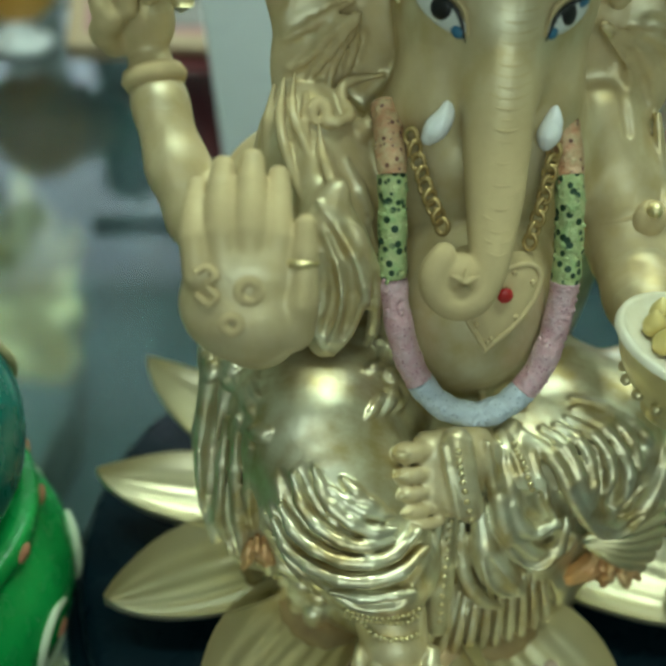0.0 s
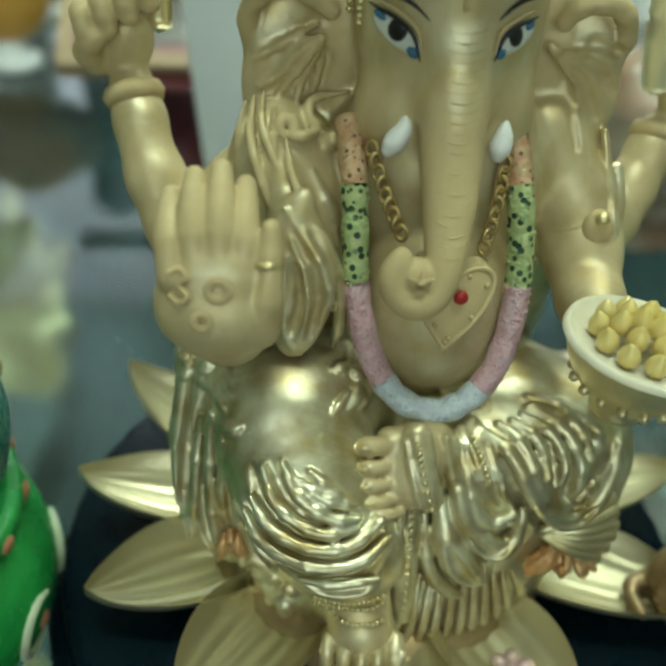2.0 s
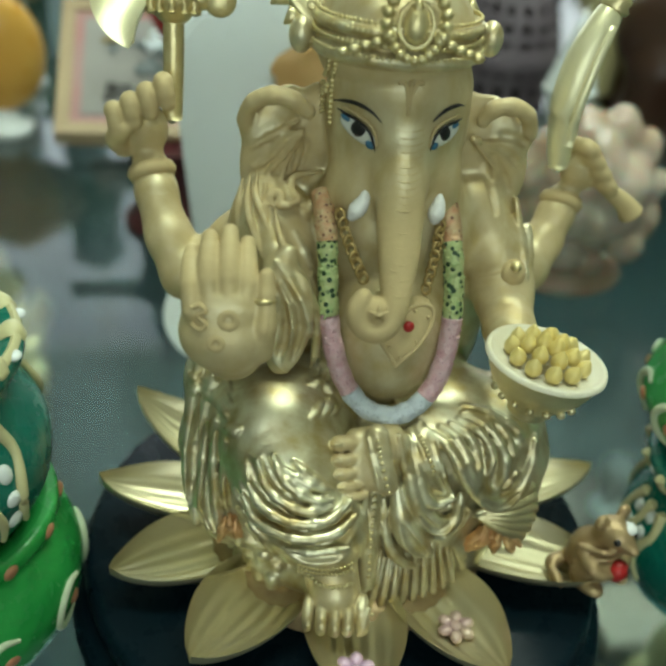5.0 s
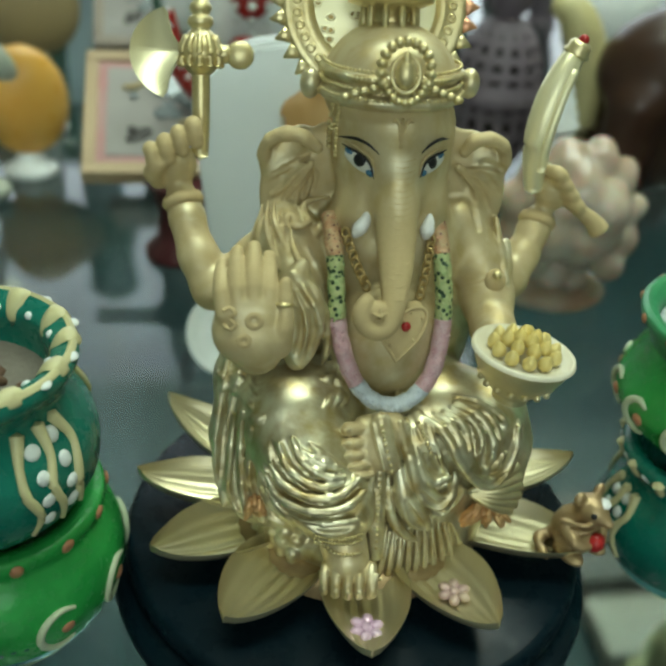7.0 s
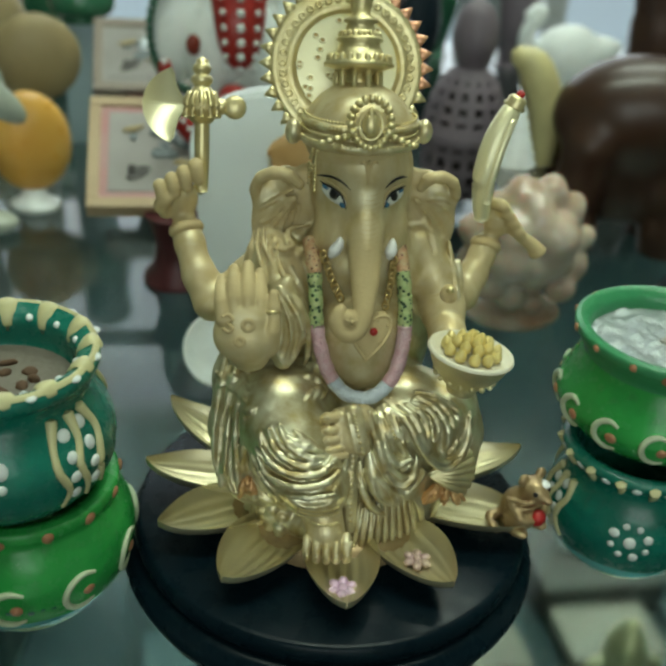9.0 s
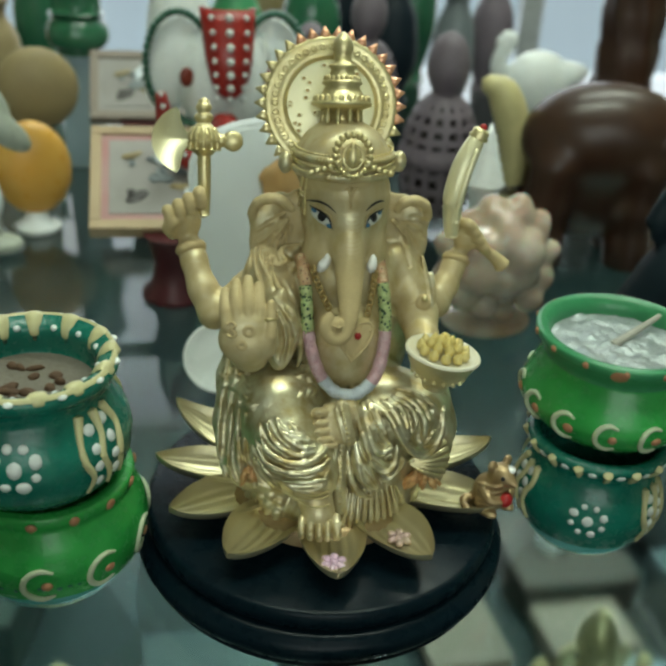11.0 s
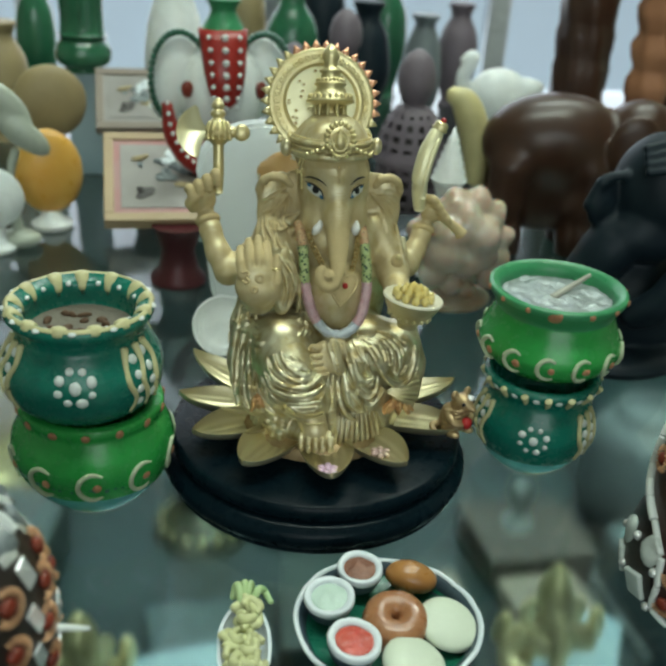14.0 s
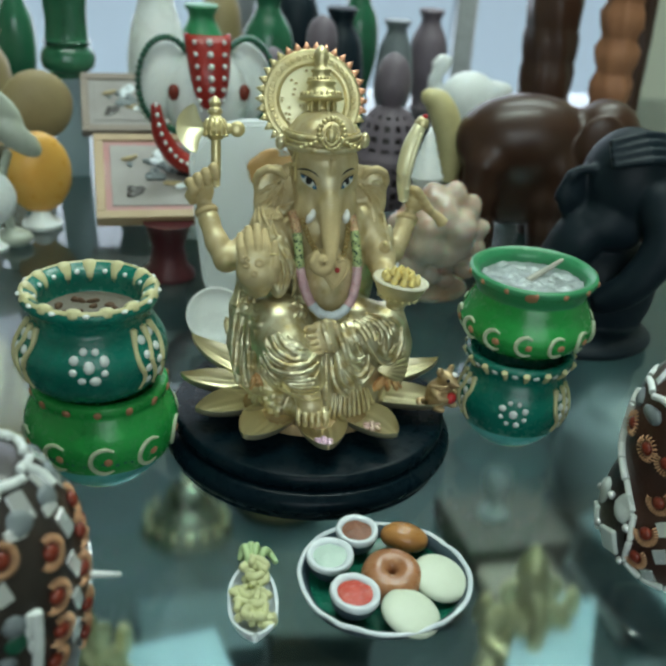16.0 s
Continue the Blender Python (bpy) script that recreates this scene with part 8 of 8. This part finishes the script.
def brass_bowl(at, r, high, label):
    root = thing("brass_bowl", label, "bowl", at, group="brass bowls under the glass")
    part("bowl", lathe(rounded([(0.0, 0.0), (r * 0.5, 0.0), (r * 0.85, high * 0.4), (r, high), (r * 0.95, high * 1.04), (r * 0.78, high * 0.45), (r * 0.4, 0.05), (0.0, 0.045)], 5), 44), "brass", root)
    for n in range(18):
        a = 2 * math.pi * n / 18
        part("bead", ball((r * 0.985 * math.cos(a), r * 0.985 * math.sin(a), high * 1.02), r * 0.075, 6, 9), "brass", root)


jar = part("grey_jar", lathe(rounded([(0.0, 0.0), (0.34, 0.0), (0.46, 0.16), (0.50, 0.45), (0.44, 0.78), (0.30, 0.92), (0.28, 0.98), (0.24, 0.98), (0.24, 0.90), (0.0, 0.85)], 5), 48, 0.01), "greystone")
jar.matrix_basis = pose(3.45 * U, 3.30 * U, -2.55 * U)
tagged(jar, "round pale grey stone jar on the shelf under the glass", "jar")
rail = part("metal_rail", box((0, 0, 0.035), (0.05, 0.95, 0.07), 0.012), "steel")
rail.matrix_basis = pose(2.79 * U, 2.0 * U, -2.55 * U, 0, 0, 1)
tagged(rail, "narrow pale metal rail beside a brown box under the glass", "rail")
goblet()

def brass_bell(at):
    root = thing("brass_bell", "stepped brass bell with a beaded rim under the glass", "bell", at)
    part("bell", lathe(rounded([(0.0, 0.46), (0.05, 0.455), (0.12, 0.42), (0.17, 0.34), (0.20, 0.24), (0.25, 0.20), (0.26, 0.16), (0.31, 0.12), (0.36, 0.06), (0.37, 0.0), (0.0, 0.0)], 3), 48), "bellmetal", root)
    for n in range(16):
        a = 2 * math.pi * n / 16
        part("bead", ball((0.335 * math.cos(a), 0.335 * math.sin(a), 0.115), 0.030, 6, 9), "brass", root)
    part("crown_loop", lathe([(0.020, 0.0), (0.035, 0.014), (0.050, 0.0), (0.035, -0.014), (0.020, 0.0)], 20), "brass", root).matrix_basis = pose(0, 0, 0.049, 90, 0, 0)


brass_bell((-0.33, 3.30, -2.55))
brass_bowl((-1.95, 3.6, -2.55), 0.48, 0.30, "wide beaded brass bowl on the shelf under the glass")
for at, r, mat, text in (((2.75, 0.75, -2.55), 0.36, "greystone", "round grey stone dish under the glass"), ((0.5, 3.6, -2.55), 0.4, "tan", "round tan stone dish under the glass")):
    ob = part("stone_dish", lathe(rounded([(0.0, 0.0), (r * 0.6, 0.0), (r * 0.9, 0.08), (r, 0.18), (r * 0.96, 0.20), (r * 0.8, 0.11), (0.0, 0.08)], 5), 40, 0.01), mat)
    ob.matrix_basis = pose(at[0] * U, at[1] * U, at[2] * U)
    tagged(ob, text, "dish", "dishes under the glass")
# ---- mirror-work ornaments in front ----
def coil_ring(parent, p, out, r, gap=70, turn=0):
    """A ring of twisted copper wire round a red bead."""
    m = Matrix.Translation(p) @ out.to_track_quat("Z", "Y").to_matrix().to_4x4() @ Matrix.Rotation(radians(turn), 4, "Z")
    # short wire staves stand side by side round the open ring
    bm = bmesh.new()
    for n in range(18):
        a = radians(gap / 2 + (360 - gap) * (n + 0.5) / 18)
        put(bm, sweep([(0.68 * r * math.cos(a), 0.68 * r * math.sin(a), 0.006), (0.95 * r * math.cos(a), 0.95 * r * math.sin(a), 0.014), (1.16 * r * math.cos(a), 1.16 * r * math.sin(a), 0.004)], [r * 0.050, r * 0.072, r * 0.060], 6, 2))
    bmesh.ops.transform(bm, matrix=m, verts=bm.verts)
    part("coil", bm, "ringgold", parent, "copper wire coil")
    bead = ball((0, 0, 0.006), (r * 0.58, r * 0.56, 0.016), 8, 14)
    bmesh.ops.transform(bead, matrix=m, verts=bead.verts)
    part("bead", bead, "ruby", parent, "dark red bead")


def mirror_chip(parent, p, out, size, turn, deep=0.008):
    bm = box((0, 0, 0), (size[0], size[1], deep), 0.0025)
    m = Matrix.Translation(p) @ out.to_track_quat("Z", "Y").to_matrix().to_4x4() @ Matrix.Rotation(radians(turn), 4, "Z")
    bmesh.ops.transform(bm, matrix=m, verts=bm.verts)
    return part("mirror_chip", bm, "mirror", parent, smooth=False)


def lac_pebble(parent, p, out, size, mat, seed):
    bm = wavy(ball((0, 0, 0), (size[0], size[1], 0.016), 8, 12), 0.012, 18, seed)
    bmesh.ops.transform(bm, matrix=Matrix.Translation(p) @ out.to_track_quat("Z", "Y").to_matrix().to_4x4(), verts=bm.verts)
    part("pebble", bm, mat, parent, "flat glass pebble")


def glass_rod(parent, body, places, r=0.014):
    pts = [body.spot(a, z, r * 0.6)[0] for a, z in places]
    part("glass_rod", sweep(pts, r, 8, 3), "whitedot", parent, "white glass rod")


def mirror_ornament_left():
    body = Turned([(0.22, 0.0), (0.25, 0.08), (0.285, 0.25), (0.315, 0.42), (0.328, 0.55), (0.324, 0.65), (0.300, 0.76), (0.250, 0.875), (0.165, 0.960), (0.07, 0.995)], [(0.05, 0.985), (0.03, 0.98)])
    root = thing("mirror_work_ornament", "black lac ornament with mirror chips and copper coils", "ornament", (-1.165, -1.385, 0.0), -60, "mirror-work ornaments")
    root.matrix_basis = pose(-0.1175, -0.1385, 0.0, 0, 0, -60) @ Matrix.Scale(0.955, 4)
    part("body", lathe([(0.0, 0.0)] + body.out + [(0.0, 1.0)], 64, 0.008, 3), "lac", root)
    rnd = random.Random(5)
    # copper coils in slanting rows
    for a, z in ((-2, 0.827), (26, 0.779), (56, 0.736), (22, 0.658), (46, 0.650), (22, 0.543), (18, 0.443), (68, 0.80), (46, 0.52), (48, 0.40), (20, 0.33), (-34, 0.80), (-40, 0.66), (-36, 0.52), (84, 0.66), (82, 0.52), (80, 0.38), (110, 0.60)):
        p, out = body.spot(a, z)
        coil_ring(root, p, out, 0.044, 90, 150 + rnd.uniform(-15, 15))
    # mirror chips beside them
    for a, z, w, h in ((45, 0.805, 0.050, 0.075), (39, 0.692, 0.045, 0.075), (36, 0.588, 0.04, 0.07), (34, 0.48, 0.04, 0.07), (-5, 0.742, 0.05, 0.06), (-22, 0.72, 0.05, 0.06), (66, 0.60, 0.05, 0.07), (64, 0.46, 0.05, 0.07), (98, 0.72, 0.05, 0.07), (95, 0.45, 0.05, 0.07)):
        p, out = body.spot(a, z, 0.004)
        mirror_chip(root, p, out, (w, h), 12 + rnd.uniform(-10, 10))
    # big chips and rods round the shoulder
    for n in range(12):
        p, out = body.spot(22 + 30 * n, 0.915 + rnd.uniform(-0.008, 0.008), 0.005)
        mirror_chip(root, p, out, (0.085, 0.055) if n % 3 == 0 else (0.060, 0.052), 90 + rnd.uniform(-8, 8))
        a = 28 + 30 * n
        glass_rod(root, body, [(a - 13, 0.958), (a, 0.952), (a + 13, 0.946)])
        if n % 2 == 0:
            glass_rod(root, body, [(a + 28, 0.890), (a + 30, 0.925), (a + 24, 0.960)], 0.016)
        p, out = body.spot(45 + 30 * n, 0.885, 0.0)
        lac_pebble(root, p, out, (0.04, 0.038), "greystone", n)
        p, out = body.spot(70 + 30 * n, 0.868, 0.005)
        mirror_chip(root, p, out, (0.03, 0.06), 80 + rnd.uniform(-10, 10))
    # a seam of rods and pebbles lower down
    glass_rod(root, body, [(9, 0.660), (8, 0.57), (7, 0.47)], 0.017)
    glass_rod(root, body, [(6, 0.66), (4, 0.60), (5, 0.545)], 0.010)
    glass_rod(root, body, [(7, 0.45), (9, 0.36), (8, 0.28)], 0.017)
    for a, z, mat in ((-1, 0.644, "greystone"), (-2, 0.582, "greenenamel"), (-8, 0.52, "greystone"), (-4, 0.45, "greystone"), (-14, 0.60, "lac"), (-12, 0.42, "greenenamel")):
        p, out = body.spot(a, z, 0.0)
        lac_pebble(root, p, out, (0.036, 0.034), mat, a)
    p, out = body.spot(50, 0.605, 0.0)
    part("spike", sweep([p, p + out * 0.10], [0.012, 0.006], 8, 3), "whitedot", root, "short white spike")
    return root


def mirror_ornament_right():
    body = Turned([(0.29, 0.0), (0.326, 0.05), (0.340, 0.13), (0.326, 0.24), (0.300, 0.34), (0.298, 0.50), (0.285, 0.62), (0.24, 0.74), (0.17, 0.83), (0.08, 0.875)], [(0.05, 0.87), (0.03, 0.86)])
    root = thing("mirror_work_ornament", "brown lac ornament edged with mirror chips and copper coils", "ornament", (1.400, -0.86, 0.0), -150, "mirror-work ornaments")
    part("body", lathe([(0.0, 0.0)] + body.out + [(0.0, 0.88)], 64, 0.008, 6), "brownlac", root)
    # a black lac panel that stands a little proud on one side
    panel = bmesh.new()
    rows = []
    for k in range(13):
        z = 0.02 + 0.345 * k / 12
        edge = -9 - 24 * (k / 12) ** 2
        rows.append([panel.verts.new(body.spot(edge - 75 * j / 12, z, 0.006)[0]) for j in range(13)])
    for low, high in zip(rows[:-1], rows[1:]):
        for j in range(12):
            panel.faces.new((low[j], low[j + 1], high[j + 1], high[j]))
    bmesh.ops.recalc_face_normals(panel, faces=panel.faces)
    bmesh.ops.solidify(panel, geom=panel.faces[:], thickness=0.008)
    part("panel", panel, "lac", root, "black lac panel")
    rnd = random.Random(9)
    for a, z, gap in ((-19, 0.529, 10), (-1, 0.52, 60), (1, 0.355, 90), (0, 0.225, 120), (-2, 0.115, 120), (24, 0.40, 60), (30, 0.54, 30), (28, 0.24, 90), (52, 0.50, 40), (54, 0.33, 60), (80, 0.46, 60), (-44, 0.56, 20)):
        p, out = body.spot(a, z)
        coil_ring(root, p, out, 0.044, gap, 120)
    for a, z in ((10, 0.27), (13, 0.165), (8, 0.06), (36, 0.31), (40, 0.16), (64, 0.22), (18, 0.46), (44, 0.42)):
        p, out = body.spot(a, z, 0.004)
        mirror_chip(root, p, out, (0.052, 0.056), 32 + rnd.uniform(-12, 12))
    # the edge of rods from the shoulder down, and two rows above
    edge = [(-65, 0.646), (-58, 0.60), (-57, 0.545), (-57, 0.49), (-54, 0.438), (-44, 0.395), (-30, 0.345)]
    for one, two in zip(edge[:-1], edge[1:]):
        glass_rod(root, body, [one, ((one[0] + two[0]) / 2, (one[1] + two[1]) / 2), (two[0] * 0.9 + one[0] * 0.1, two[1] * 0.9 + one[1] * 0.1)], 0.017)
    for n in range(12):
        a = -65 + 30 * n
        glass_rod(root, body, [(a, 0.700), (a + 13, 0.715), (a + 25, 0.705)], 0.014)
        p, out = body.spot(a + 20, 0.765, 0.005)
        mirror_chip(root, p, out, (0.07, 0.04), 90 + rnd.uniform(-18, 18))
        p, out = body.spot(a + 37, 0.645, 0.0)
        lac_pebble(root, p, out, (0.058, 0.032), "greystone", n)
    for one, two in (((-30, 0.345), (-14, 0.27)), ((-12, 0.26), (-8, 0.17)), ((-8, 0.16), (-9, 0.07)), ((-8, 0.06), (2, 0.025)), ((4, 0.022), (18, 0.022)), ((20, 0.022), (34, 0.024))):
        glass_rod(root, body, [one, ((one[0] + two[0]) / 2, (one[1] + two[1]) / 2), two], 0.013)
    for a, z in ((-21, 0.255), (-25, 0.095), (-50, 0.22), (-52, 0.09)):
        p, out = body.spot(a, z, 0.006)
        if z > 0.15:
            lac_pebble(root, p, out, (0.052, 0.060), "pebble", a)
        else:
            bm = wavy(box((0, 0, 0), (0.100, 0.096, 0.022), 0.010), 0.006, 14, 3)
            bmesh.ops.transform(bm, matrix=Matrix.Translation(p) @ out.to_track_quat("Z", "Y").to_matrix().to_4x4() @ Matrix.Rotation(radians(20), 4, "Z"), verts=bm.verts)
            part("pebble", bm, "pebble", root, "square white glass pebble")
    for a, z in ((-37, 0.25), (-42, 0.10), (-13, 0.05), (-13, 0.20), (-64, 0.18)):
        p, out = body.spot(a, z, 0.010)
        part("stud", ball(p, 0.018, 8, 12), "mirror", root, "small silver stud")
    return root


mirror_ornament_left()
mirror_ornament_right()
